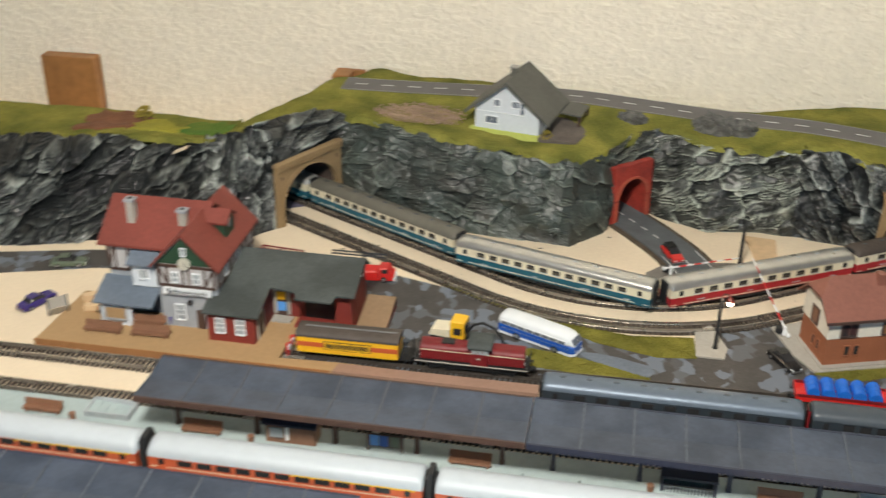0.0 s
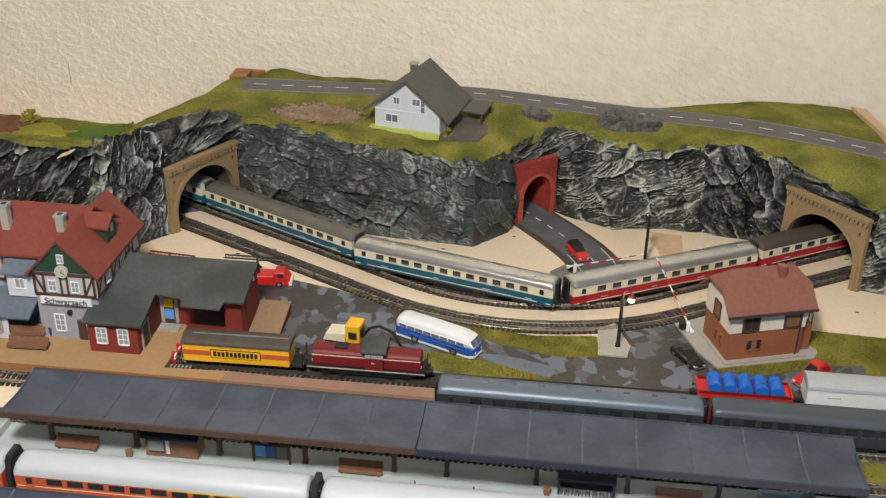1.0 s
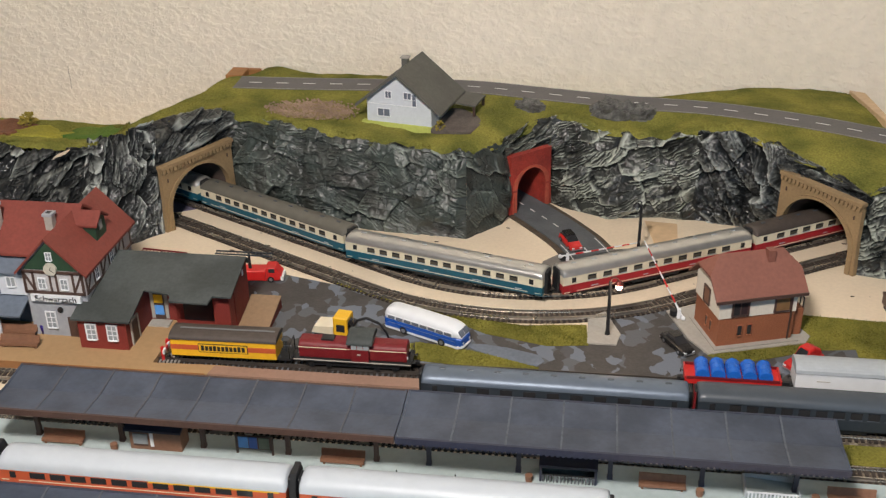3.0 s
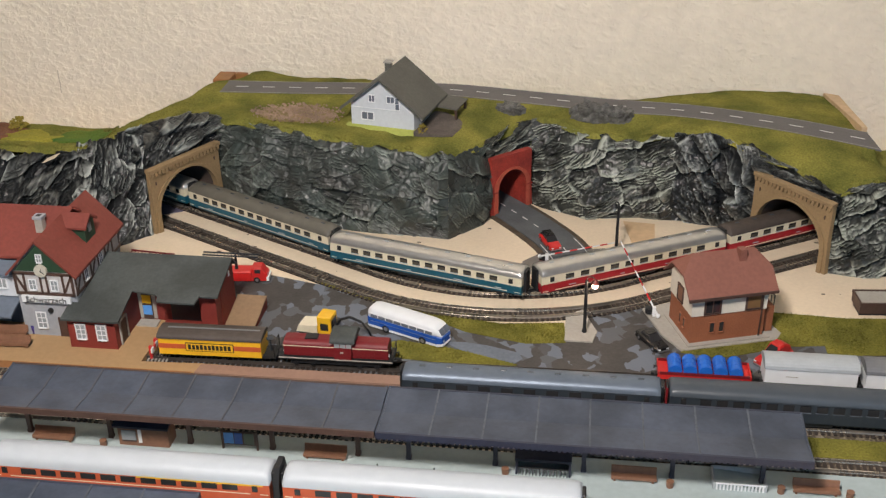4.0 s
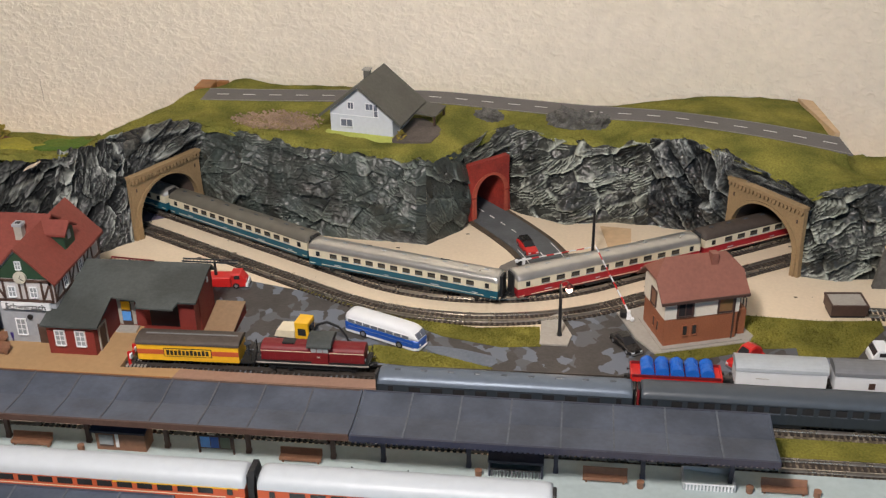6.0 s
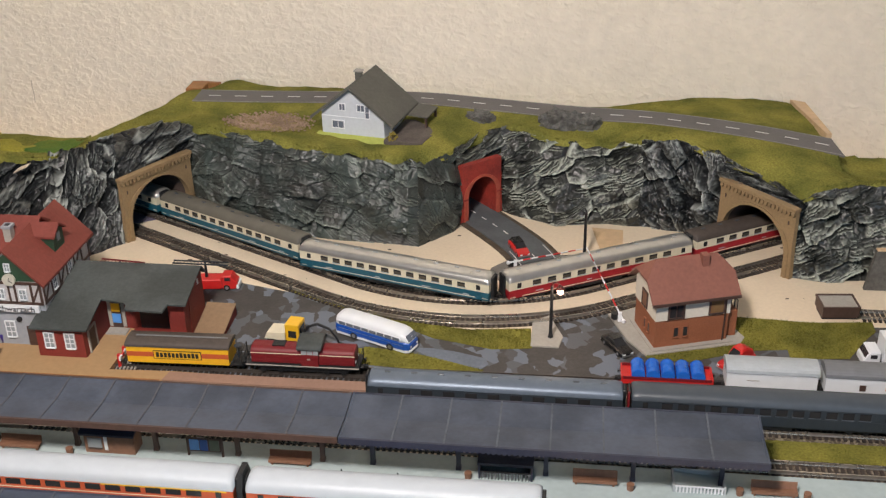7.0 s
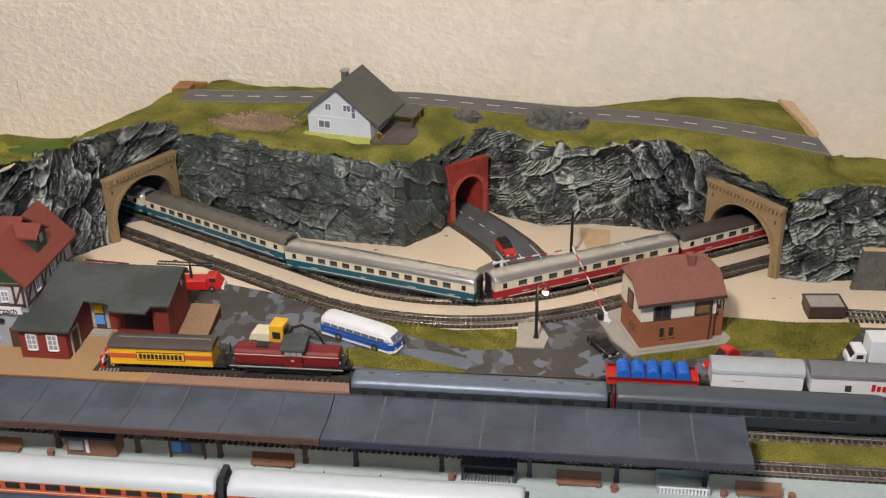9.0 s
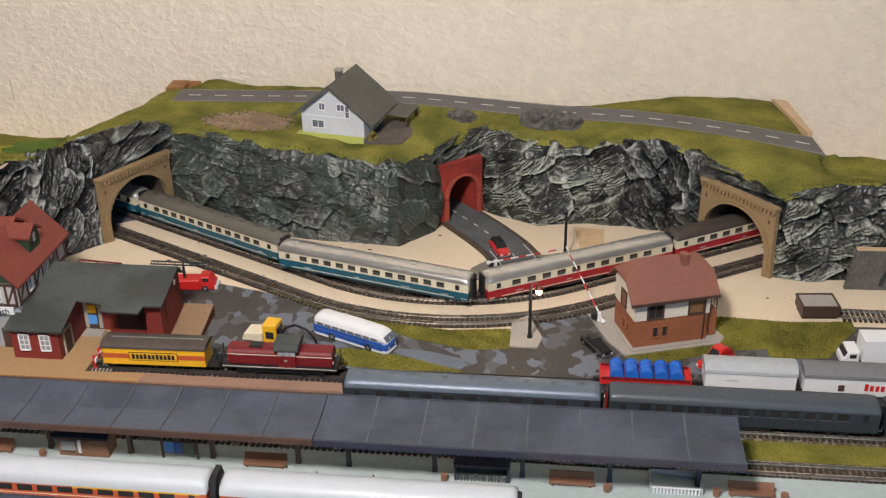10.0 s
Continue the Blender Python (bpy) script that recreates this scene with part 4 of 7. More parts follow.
# brown board ends behind the road
bm = B()
box(bm, -0.2530, 0.408, 0.0, -0.2362, 0.432, 0.0775)
box(bm, -0.2361, 0.4265, 0.0, -0.224, 0.432, 0.0772)
soften(bm, 0.0006)
solid("board_end", bm, "plank", "brown wooden batten at the back of the hill", "batten", kind="structure")
bm = B()
prism(bm, [(0.3390, 0.425), (0.3265, 0.431), (0.3405, 0.3315), (0.3450, 0.3315)], "z", 0.0, 0.0785)
for v in bm.verts:
    if v.co.z > 0.07 and v.co.y > 0.4:
        v.co.z = 0.0738
solid("board_end", bm, "veneer", "pale wooden batten closing the hill beside the road", "batten", kind="structure")

# ---- tracks ----


def arc_path(r, left, right, l0, l1, c=(0.043, 0.346)):
    """Straight, curve, straight: tangent angles in degrees on both sides."""
    a0, a1 = -radians(left), radians(right)
    pts = []
    p0 = Vector((c[0] + r * math.sin(a0), c[1] - r * math.cos(a0)))
    p1 = Vector((c[0] + r * math.sin(a1), c[1] - r * math.cos(a1)))
    d0, d1 = Vector((math.cos(a0), math.sin(a0))), Vector((math.cos(a1), math.sin(a1)))
    pts += [p0 - d0 * l0 * (1 - k / 30) for k in range(30)]
    pts += [Vector((c[0] + r * math.sin(a0 + (a1 - a0) * k / 60), c[1] - r * math.cos(a0 + (a1 - a0) * k / 60))) for k in range(61)]
    pts += [p1 + d1 * l1 * k / 30 for k in range(1, 31)]
    return pts


OUTER = arc_path(0.2256, 28, 32, 0.30, 0.28)
INNER = arc_path(0.192, 28, 32, 0.30, 0.28)
RAIL_TOP = 0.0040
PLAT = 0.0048
bm = B()
box(bm, -0.0010, -0.0082, 0.0006, 0.0010, 0.0082, 0.0018)
SLEEPER = mesh("sleeper", bm, "sleeper")


def track(line, label, base=0.0, show=None, steel="rail"):
    """Two rails on single sleepers; show: the part of the plan (x from, to) whose sleepers are kept apart."""
    ob = thing("railway_track", pose(0, 0, base), label, "railway track", "tracks")
    for o in (-0.0048, 0.0048):
        bm = B()
        ribbon(bm, line, 0.0016, o - 0.0004, o + 0.0004, RAIL_TOP - 0.0016)
        ribbon(bm, line, 0.0016, o - 0.0009, o + 0.0009, 0.0005)
        part("rail", bm, steel, ob)
    n = int(length(line) / 0.0038)
    for i in range(n):
        p, h = along(line, 0.0019 + i * 0.0038)
        if show and not show[0] < p.x < show[1]:
            continue
        s = new("sleeper", SLEEPER)
        s.parent = ob
        s.matrix_basis = pose(p.x, p.y, 0, 0, 0, math.degrees(h))
    return ob


def straight(x0, y0, x1, y1):
    n = 24
    return [Vector((x0 + (x1 - x0) * k / n, y0 + (y1 - y0) * k / n)) for k in range(n + 1)]


SIDING = curve_through([(-0.188, 0.0395), (-0.10, 0.0415), (-0.02, 0.0425), (0.08, 0.0450), (0.25, 0.0465), (0.60, 0.0465)], 0.012)
B_Y, C_Y, D_Y = 0.0065, -0.0335, -0.1025
track(OUTER, "outer curved track of brown sleepers and worn rails")
track(INNER, "inner curved track of brown sleepers and worn rails")
track(SIDING, "goods siding track along the station platform", steel="rail_dull")
track(straight(-0.70, B_Y - 0.003, 0.70, B_Y + 0.001), "straight station track behind the platform", show=(-0.52, 0.56))
track(straight(-0.70, C_Y - 0.003, 0.70, C_Y + 0.001), "straight station track beside the canopy platform", show=(-0.52, 0.56))
track(straight(-0.60, D_Y, 0.60, D_Y), "straight station track in front of the canopy platform")
track(straight(0.343, 0.156, 0.70, 0.155), "short dead-end track behind the meadow")
for line, text in ((OUTER, "brown crumbly roadbed under the outer curve"), (INNER, "brown crumbly roadbed under the inner curve")):
    bm = B()
    ribbon(bm, line, 0.0, -0.0074, 0.0074, 0.0011)
    solid("trackbed", bm, "trackbed", text, "trackbed", kind="structure")
for y0, y1 in ((-0.0430, -0.0245), (-0.0055, 0.0165)):
    sheet("trackbed", [(0.10, y0), (0.72, y0 + 0.001), (0.72, y1 + 0.001), (0.10, y1)], -0.0002, 0.0009, "trackbed", "brown crumbly trackbed under the sleepers", "trackbed")
# violet board inside the western tunnel
sheet("tunnel_floor", [(-0.262, 0.262), (-0.226, 0.282), (-0.30, 0.32), (-0.335, 0.30)], 0.0, 0.0004, "lilac", "violet grey board between the tunnel tracks", "board")

# ---- platforms ----
bm = B()
prism(bm, [(-0.366, 0.0150), (-0.006, 0.0170), (-0.006, 0.0245), (-0.145, 0.0270), (-0.187, 0.0250), (-0.187, 0.0435), (-0.145, 0.0455), (-0.145, 0.066), (-0.21, 0.085), (-0.362, 0.085)], "z", 0.0, 0.0058)
station_platform = solid("platform", bm, "tan", "tan station platform in front of the station building", "platform", kind="structure")
bm = B()
prism(bm, [(-0.367, 0.0143), (-0.148, 0.0154), (-0.148, 0.0160), (-0.366, 0.0149)], "z", 0.0, 0.0061)
part("platform_edge", bm, "tan_edge", station_platform)
bm = B()
prism(bm, [(-0.146, 0.0155), (-0.004, 0.0163), (-0.004, 0.0265), (-0.144, 0.0255)], "z", 0.0, 0.0063)
part("platform_extension", bm, "pink", station_platform, "rosy brown narrow platform tongue")
bm = B()
box(bm, -0.42, -0.0925, 0.0, 0.42, -0.0445, PLAT)
soften(bm, 0.0008)
solid("platform", bm, "cream_platform", "long cream island platform under the dark canopy", "platform", kind="structure")
bm = B()
box(bm, -0.42, -0.21, 0.0, 0.10, -0.1170, PLAT)
soften(bm, 0.0008)
solid("platform", bm, "cream_platform", "cream front platform under the second canopy", "platform", kind="structure")


# ---- platform canopies ----


def canopy(x0, x1, y0, y1, z, edge_mat, label, posts, panels=8, teeth=True, post_mat=None):
    """A butterfly roof in two sheets that fall to a middle gutter, on a row of posts."""
    ob = thing("platform_canopy", pose(0, 0, 0), label, "canopy", "platform canopies")
    ym, dip = (y0 + y1) / 2, 0.0019
    for name, ya, za, yb, zb in (("roof_sheet", y0, z, ym, z - dip), ("roof_sheet", ym, z - dip, y1, z)):
        bm = B()
        prism(bm, [(ya, za), (yb, zb), (yb, zb + 0.0012), (ya, za + 0.0012)], "x", x0, x1)
        part(name, bm, "slate", ob)
    for y, a, b in ((y0, -0.0010, 0.0004), (y1, -0.0004, 0.0010)):
        bm = B()
        box(bm, x0 - 0.0006, y + a, z - 0.0026, x1 + 0.0006, y + b, z + 0.0014)
        part("fascia", bm, edge_mat, ob)
    for x in (x0, x1):
        bm = B()
        prism(bm, [(y0, z - 0.002), (ym, z - dip - 0.002), (y1, z - 0.002), (y1, z + 0.0016), (ym, z - dip + 0.0016), (y0, z + 0.0016)], "x", x - 0.0006, x + 0.0006)
        part("fascia", bm, "slate", ob)
    for i in range(1, panels):
        x = x0 + (x1 - x0) * i / panels
        for ya, za, yb, zb in ((y0, z, ym, z - dip), (ym, z - dip, y1, z)):
            bm = B()
            prism(bm, [(ya, za + 0.0011), (yb, zb + 0.0011), (yb, zb + 0.00165), (ya, za + 0.00165)], "x", x - 0.00050, x + 0.00050)
            part("seam_pale" if edge_mat == "navy_dark" else "seam", bm, "seam_pale" if edge_mat == "navy_dark" else "seam", ob)
    bm = B()
    box(bm, x0 + 0.004, ym - 0.001, z - dip - 0.0035, x1 - 0.004, ym + 0.001, z - dip - 0.0002)
    part("purlin", bm, edge_mat, ob)
    if teeth:
        n = int((x1 - x0) / 0.003)
        bm = B()
        for i in range(n):
            x = x0 + (x1 - x0) * (i + 0.5) / n
            box(bm, x - 0.0009, y0 - 0.0008, z - 0.0036, x + 0.0009, y0 - 0.0002, z - 0.0025)
        tagged(part("valance", bm, edge_mat, ob), kind="stuff")
    for x in posts:
        bm = B()
        box(bm, x - 0.0013, ym - 0.0013, PLAT - 0.0002, x + 0.0013, ym + 0.0013, z - dip - 0.003)
        part("post", bm, post_mat or edge_mat, ob)
        bm = B()
        box(bm, x - 0.0016, ym - 0.0016, PLAT - 0.0002, x + 0.0016, ym + 0.0016, PLAT + 0.002)
        part("post_base", bm, post_mat or edge_mat, ob)
        bm = B()
        prism(bm, [(ym - 0.012, z - dip * 0.4 - 0.0002), (ym - 0.012, z - dip * 0.4 - 0.001), (ym, z - dip - 0.006), (ym + 0.012, z - dip * 0.4 - 0.001), (ym + 0.012, z - dip * 0.4 - 0.0002), (ym, z - dip - 0.0004)], "x", x - 0.0007, x + 0.0007)
        part("bracket", bm, post_mat or edge_mat, ob)
    return ob


CAN0, CAN1, CANZ = -0.0800, -0.0350, 0.0385
canopy(-0.243, -0.0032, CAN0, CAN1, CANZ, "brown_wood", "dark slate platform canopy with brown edge on brown posts", [-0.227, -0.174, -0.123, -0.071, -0.018], teeth=False)
canopy(-0.0014, 0.240, CAN0, CAN1, CANZ, "navy_dark", "dark slate platform canopy with blue-black edge and posts", [0.013, 0.065, 0.117, 0.168, 0.219])
canopy(-0.44, -0.085, -0.190, -0.143, 0.0385, "navy_dark", "dark slate canopy of the front platform", [-0.40, -0.34, -0.28, -0.22, -0.16, -0.10], panels=12)


def bench(m, group, label="brown wooden bench with a slatted back", l=0.026):
    ob = thing("bench", m, label, "bench", group)
    bm = B()
    box(bm, -l / 2, -0.0028, 0.0030, l / 2, 0.0010, 0.0038)
    part("seat", bm, "bench", ob)
    bm = B()
    prism(bm, [(0.0010, 0.0032), (0.0018, 0.0032), (0.0030, 0.0078), (0.0022, 0.0078)], "x", -l / 2, l / 2)
    part("backrest", bm, "bench", ob)
    for x in (-l * 0.42, l * 0.42):
        bm = B()
        box(bm, x - 0.0006, -0.0024, 0, x + 0.0006, 0.0014, 0.0030)
        part("leg", bm, "bench", ob)
    bm = B()
    box(bm, -l / 2, -0.0030, 0.0018, l / 2, -0.0024, 0.0030)
    part("apron", bm, "bench", ob)
    return ob


b0 = bench(pose(-0.2085, -0.0635, PLAT), "benches on the island platform")
for x in (-0.037, 0.146, 0.2485, -0.318):
    copy_thing(b0, pose(x, -0.0625, PLAT))
b1 = bench(pose(-0.322, 0.033, 0.0058), "benches on the station platform", l=0.028)
copy_thing(b1, pose(-0.286, 0.034, 0.0058, 0, 0, 2))
copy_thing(b1, pose(-0.2945, 0.0475, 0.0058, 0, 0, 2))


def kiosk():
    ob = thing("kiosk", pose(-0.150, -0.0585, PLAT), "brown platform kiosk with dark blue roof and lit shop window", "kiosk")
    bm = B()
    box(bm, -0.016, -0.006, 0, 0.016, 0.006, 0.0150)
    soften(bm, 0.0003)
    part("body", bm, "bench", ob)
    bm = B()
    prism(bm, [(-0.0090, 0.0148), (0.0075, 0.0195), (0.0075, 0.0210), (-0.0090, 0.0163)], "x", -0.0175, 0.0175)
    part("roof", bm, "navy_dark", ob)
    bm = B()
    box(bm, -0.0135, -0.0066, 0.0045, -0.0045, -0.0059, 0.0115)
    part("counter_window", bm, "glass_pale", ob)
    bm = B()
    box(bm, -0.0030, -0.0066, 0.0030, -0.0010, -0.0059, 0.0125)
    part("poster", bm, "white", ob)
    bm = B()
    box(bm, -0.0135, -0.0068, 0.0036, -0.0045, -0.0059, 0.0043)
    part("counter", bm, "brown_wood", ob)


kiosk()


def notice_board():
    ob = thing("notice_board", pose(-0.0905, -0.0605, PLAT), "framed notice board with blue and green posters", "notice board")
    for x in (-0.0108, 0.0108):
        bm = B()
        box(bm, x - 0.0006, -0.0006, 0, x + 0.0006, 0.0006, 0.0135)
        part("post", bm, "brown_wood", ob)
    bm = B()
    box(bm, -0.0102, -0.0004, 0.0035, 0.0102, 0.0004, 0.0130)
    part("panel", bm, "brown_wood", ob)
    for x0, x1, mt in ((-0.0095, -0.0035, "poster_blue"), (-0.0030, 0.0020, "blue"), (0.0030, 0.0092, "sage")):
        bm = B()
        box(bm, x0, -0.0009, 0.0045, x1, -0.0005, 0.0123)
        part("poster", bm, mt, ob)


notice_board()


def stair_house(x0, y0, wall, bar, rail, label):
    ob = thing("stair_entrance", pose(x0, y0, PLAT), label, "stair entrance", "stair entrances on the platform")
    bm = B()
    prism(bm, [(-0.0075, 0.0105), (0.0075, 0.0125), (0.0075, 0.0142), (-0.0075, 0.0122)], "x", -0.0165, 0.0165)
    part("roof", bm, wall, ob)
    for x in (-0.0155, 0.0155):
        bm = B()
        box(bm, x - 0.0006, -0.0068, 0, x + 0.0006, 0.0068, 0.0105)
        part("side_wall", bm, wall, ob)
    bm = B()
    box(bm, -0.0148, 0.0056, 0, 0.0148, 0.0066, 0.0110)
    part("back_wall", bm, wall, ob)
    bm = B()
    box(bm, -0.0148, -0.0070, 0.0050, 0.0148, -0.0064, 0.0058)
    part("rail", bm, rail, ob)
    for i in range(15):
        x = -0.0140 + i * 0.0020
        bm = B()
        box(bm, x - 0.00035, -0.0069, 0, x + 0.00035, -0.0065, 0.0050)
        part("baluster", bm, bar, ob)


stair_house(0.0935, -0.0585, "navy_dark", "seam", "dark", "dark blue stair entrance with ribbed railings")


def stair_well(x0, y0, bar, label):
    """An open stair well in the platform: low parapets, a ribbed front rail and a few steps."""
    ob = thing("stair_well", pose(x0, y0, PLAT), label, "stair well", "open stair wells on the platform")
    for x in (-0.0145, 0.0145):
        bm = B()
        box(bm, x - 0.0006, -0.0075, 0, x + 0.0006, 0.0085, 0.0050)
        soften(bm, 0.0002)
        part("side_parapet", bm, "pale_box", ob)
    bm = B()
    box(bm, -0.0139, 0.0078, 0, 0.0139, 0.0088, 0.0050)
    soften(bm, 0.0002)
    part("back_parapet", bm, "pale_box", ob)
    for i in range(5):
        bm = B()
        box(bm, -0.0139 + i * 0.0055, -0.0064, 0.0002, -0.0139 + (i + 1) * 0.0055, 0.0078, 0.0030 - i * 0.0005)
        part("step", bm, "cream_platform", ob)
    bm = B()
    box(bm, -0.0139, -0.0075, 0.0040, 0.0139, -0.0068, 0.0047)
    part("rail", bm, bar, ob)
    for i in range(14):
        x = -0.0130 + i * 0.0020
        bm = B()
        box(bm, x - 0.00045, -0.0074, 0, x + 0.00045, -0.0069, 0.0040)
        part("baluster", bm, bar, ob)


stair_well(0.2060, -0.0585, "white", "pale grey open stair well with white ribbed rail")
stair_well(-0.2740, -0.0555, "pale_box", "pale grey open stair well with grey ribbed rail")
# litter bins and luggage crates beside the posts
for x, y in ((-0.1755, -0.0665), (0.0715, -0.0655), (0.1665, -0.0665), (0.229, -0.0645), (0.267, -0.0645), (-0.296, -0.066)):
    bm = B()
    rod(bm, (0, 0, 0), (0, 0, 0.0042), 0.0020, 0.0023, 8)
    solid("litter_bin", bm, "bench", "small brown round litter bin on the platform", "litter bin", "litter bins", m=pose(x, y, PLAT))
for x in (-0.004, 0.030):
    bm = B()
    rod(bm, (0, 0, 0), (0, 0, 0.0040), 0.0005, 0.0004, 6)
    solid("bollard", bm, "dark", "thin dark bollard on the platform", "bollard", "bollards", m=pose(x, -0.0700, PLAT))

# ---- station building ----


def gable_roof(parent, x0, x1, y0, y1, eave, ridge, axis, mat, over=0.003, thick=0.0016, name="roof"):
    """A two-slope roof over a rectangle, its ridge along an axis."""
    a0, a1, b0_, b1_ = (x0, x1, y0, y1) if axis == "y" else (y0, y1, x0, x1)
    mid = (a0 + a1) / 2
    slope = (ridge - eave) / (mid - a0)
    for side in (-1, 1):
        edge = (a0 if side < 0 else a1) + side * over
        low = eave - slope * over
        bm = B()
        prism(bm, [(edge, low), (mid, ridge), (mid, ridge + thick * 1.25), (edge, low + thick * 1.25)], "y" if axis == "y" else "x", b0_ - over, b1_ + over)
        part(name, bm, mat, parent)


def timber(parent, strips, plane, at, mat="brown_wood", d=0.0006):
    """Flat beams on a wall; each strip from (u, z) to (u, z) with a width; plane 'y' (front) or 'x' (side)."""
    for u0, z0, u1, z1, w in strips:
        a, b = Vector((u0, z0)), Vector((u1, z1))
        n = (b - a).normalized()
        n = Vector((-n.y, n.x)) * w / 2
        pts = [tuple(q) for q in (a - n, b - n, b + n, a + n)]
        bm = B()
        if plane == "y":
            prism(bm, pts, "y", at - d, at + 0.0002)
        else:
            prism(bm, pts, "x", at - 0.0002, at + d)
        part("timber", bm, mat, parent)


def text_part(body, size, mat, parent, m, depth=0.0002):
    cu = bpy.data.curves.new("lettering", "FONT")
    cu.body, cu.size, cu.extrude, cu.align_x, cu.align_y = body, size, depth, "CENTER", "CENTER"
    cu.materials.append(M[mat])
    ob = new("lettering", cu)
    ob.parent, ob.matrix_basis = parent, m
    return ob


def station():
    ob = thing("station_building", pose(0.0022, 0, 0), "half-timbered station with red roofs and grey plaster ground floor", "station")
    base = 0.0058
    # main block, ridge along x
    x0, x1, y0, y1, eave, ridge = -0.3300, -0.262, 0.066, 0.126, 0.0645, 0.085
    bm = B()
    prism(bm, [(y0, base), (y1, base), (y1, eave), ((y0 + y1) / 2, ridge), (y0, eave)], "x", x0, x1)
    part("main_wall", bm, "plaster_grey", ob)
    bm = B()
    prism(bm, [(y0 - 0.0005, 0.040), (y1 + 0.0005, 0.040), (y1 + 0.0005, eave - 0.0005), ((y0 + y1) / 2, ridge - 0.0005), (y0 - 0.0005, eave - 0.0005)], "x", x0 - 0.0005, x1)
    part("upper_wall", bm, "station_plaster", ob)
    gable_roof(ob, x0, x1, y0, y1, eave, ridge, "x", "red_roof", 0.005)
    timber(ob, [(x0, 0.0405, -0.289, 0.0405, 0.0018), (x0, 0.0620, -0.289, 0.0620, 0.0018), (x0 + 0.0008, 0.040, x0 + 0.0008, 0.064, 0.0018), (-0.324, 0.040, -0.324, 0.064, 0.0015), (-0.314, 0.040, -0.314, 0.064, 0.0015),
                (-0.304, 0.040, -0.304, 0.064, 0.0015), (-0.329, 0.042, -0.3245, 0.061, 0.0014), (-0.296, 0.040, -0.296, 0.064, 0.0015)], "y", y0 - 0.0006)
    # front wing, ridge along y
    wx0, wx1, wy0, wy1, we, wr = -0.2850, -0.2415, 0.0505, 0.128, 0.0590, 0.0817
    mid = (wx0 + wx1) / 2
    bm = B()
    prism(bm, [(wx0, base), (wx1, base), (wx1, we), (mid, wr), (wx0, we)], "y", wy0, wy1)
    part("wing_wall", bm, "plaster_grey", ob)
    bm = B()
    prism(bm, [(wx0 - 0.0006, 0.0400), (wx1 + 0.0006, 0.0400), (wx1 + 0.0006, we - 0.001), (wx0 - 0.0006, we - 0.001)], "y", wy0 - 0.0008, wy1)
    part("wing_storey", bm, "station_plaster", ob)
    bm = B()
    prism(bm, [(wx0 + 0.001, we - 0.0005), (wx1 - 0.001, we - 0.0005), (mid, wr - 0.0015)], "y", wy0 - 0.0012, wy0)
    part("gable_board", bm, "green_board", ob)
    gable_roof(ob, wx0, wx1, wy0, wy1, we, wr, "y", "red_roof", 0.004)
    f = wy0 - 0.0010
    lo, hi = 0.0408, 0.0568
    timber(ob, [(wx0, lo, wx1, lo, 0.0020), (wx0, hi, wx1, hi, 0.0020), (wx0 + 0.0008, lo, wx0 + 0.0008, hi, 0.0018), (wx1 - 0.0008, lo, wx1 - 0.0008, hi, 0.0018),
                (-0.2775, lo, -0.2775, hi, 0.0015), (-0.2490, lo, -0.2490, hi, 0.0015), (-0.2655, lo, -0.2655, hi, 0.0013), (-0.2610, lo, -0.2610, hi, 0.0013),
                (wx0 + 0.001, hi - 0.001, -0.2780, lo + 0.002, 0.0014), (wx1 - 0.001, hi - 0.001, -0.2485, lo + 0.002, 0.0014)], "y", f)
    ys = [wy0 + 0.001 + i * 0.0125 for i in range(7)]
    timber(ob, [(wy0, lo, wy1, lo, 0.0020), (wy0, hi, wy1, hi, 0.0020)] + [(y, lo, y, hi, 0.0016) for y in ys] + [(y + 0.001, lo + 0.001, y + 0.011, hi - 0.001, 0.0014) for y in ys[:-1:2]], "x", wx1 + 0.0006)
    for x in (-0.2715, -0.2555):
        window(ob, 0.0046, 0.0074, pose(x, f - 0.0003, 0.0480), "white", "glass_pale")
    window(ob, 0.0036, 0.0056, pose(mid, wy0 - 0.0013, 0.0690), "white", "glass_pale")
    for y in (0.063, 0.088):
        window(ob, 0.0048, 0.0080, pose(wx1 + 0.0008, y + 0.005, 0.0480, 0, 0, 90), "white", "glass_blue")
    bm = B()
    rod(bm, (mid, wy0 - 0.0032, 0.0598), (mid, wy0 - 0.0010, 0.0598), 0.0046, n=20)
    clock = part("clock", bm, "clock_face", ob, "round pale station clock")
    for a, l in ((0.5, 0.0025), (2.2, 0.0035)):
        bm = B()
        prism(bm, [(mid - 0.0002, 0.0598), (mid + 0.0002, 0.0598), (mid + l * math.sin(a) + 0.0002, 0.0598 + l * math.cos(a)), (mid + l * math.sin(a) - 0.0002, 0.0598 + l * math.cos(a))], "y", wy0 - 0.0035, wy0 - 0.0032)
        part("pointer", bm, "dark", clock)
    bm = B()
    box(bm, wx0 + 0.004, f - 0.0022, 0.0345, wx1 - 0.0035, f - 0.0002, 0.0397)
    sign = part("name_board", bm, "white", ob, "white board with the station name in black")
    text_part("Schwarzach", 0.0064, "dark", sign, pose((wx0 + wx1) / 2 + 0.0003, f - 0.0024, 0.0369, 90, 0, 0))
    # ground floor openings
    for x in (-0.2707,):
        window(ob, 0.0062, 0.0120, pose(x, wy0 - 0.0002, 0.0185), "white", "glass_pale", (1, 2))
    bm = B()
    box(bm, -0.2585, wy0 - 0.0006, base, -0.2525, wy0 + 0.0002, 0.0215)
    part("door", bm, "brown_wood", ob)
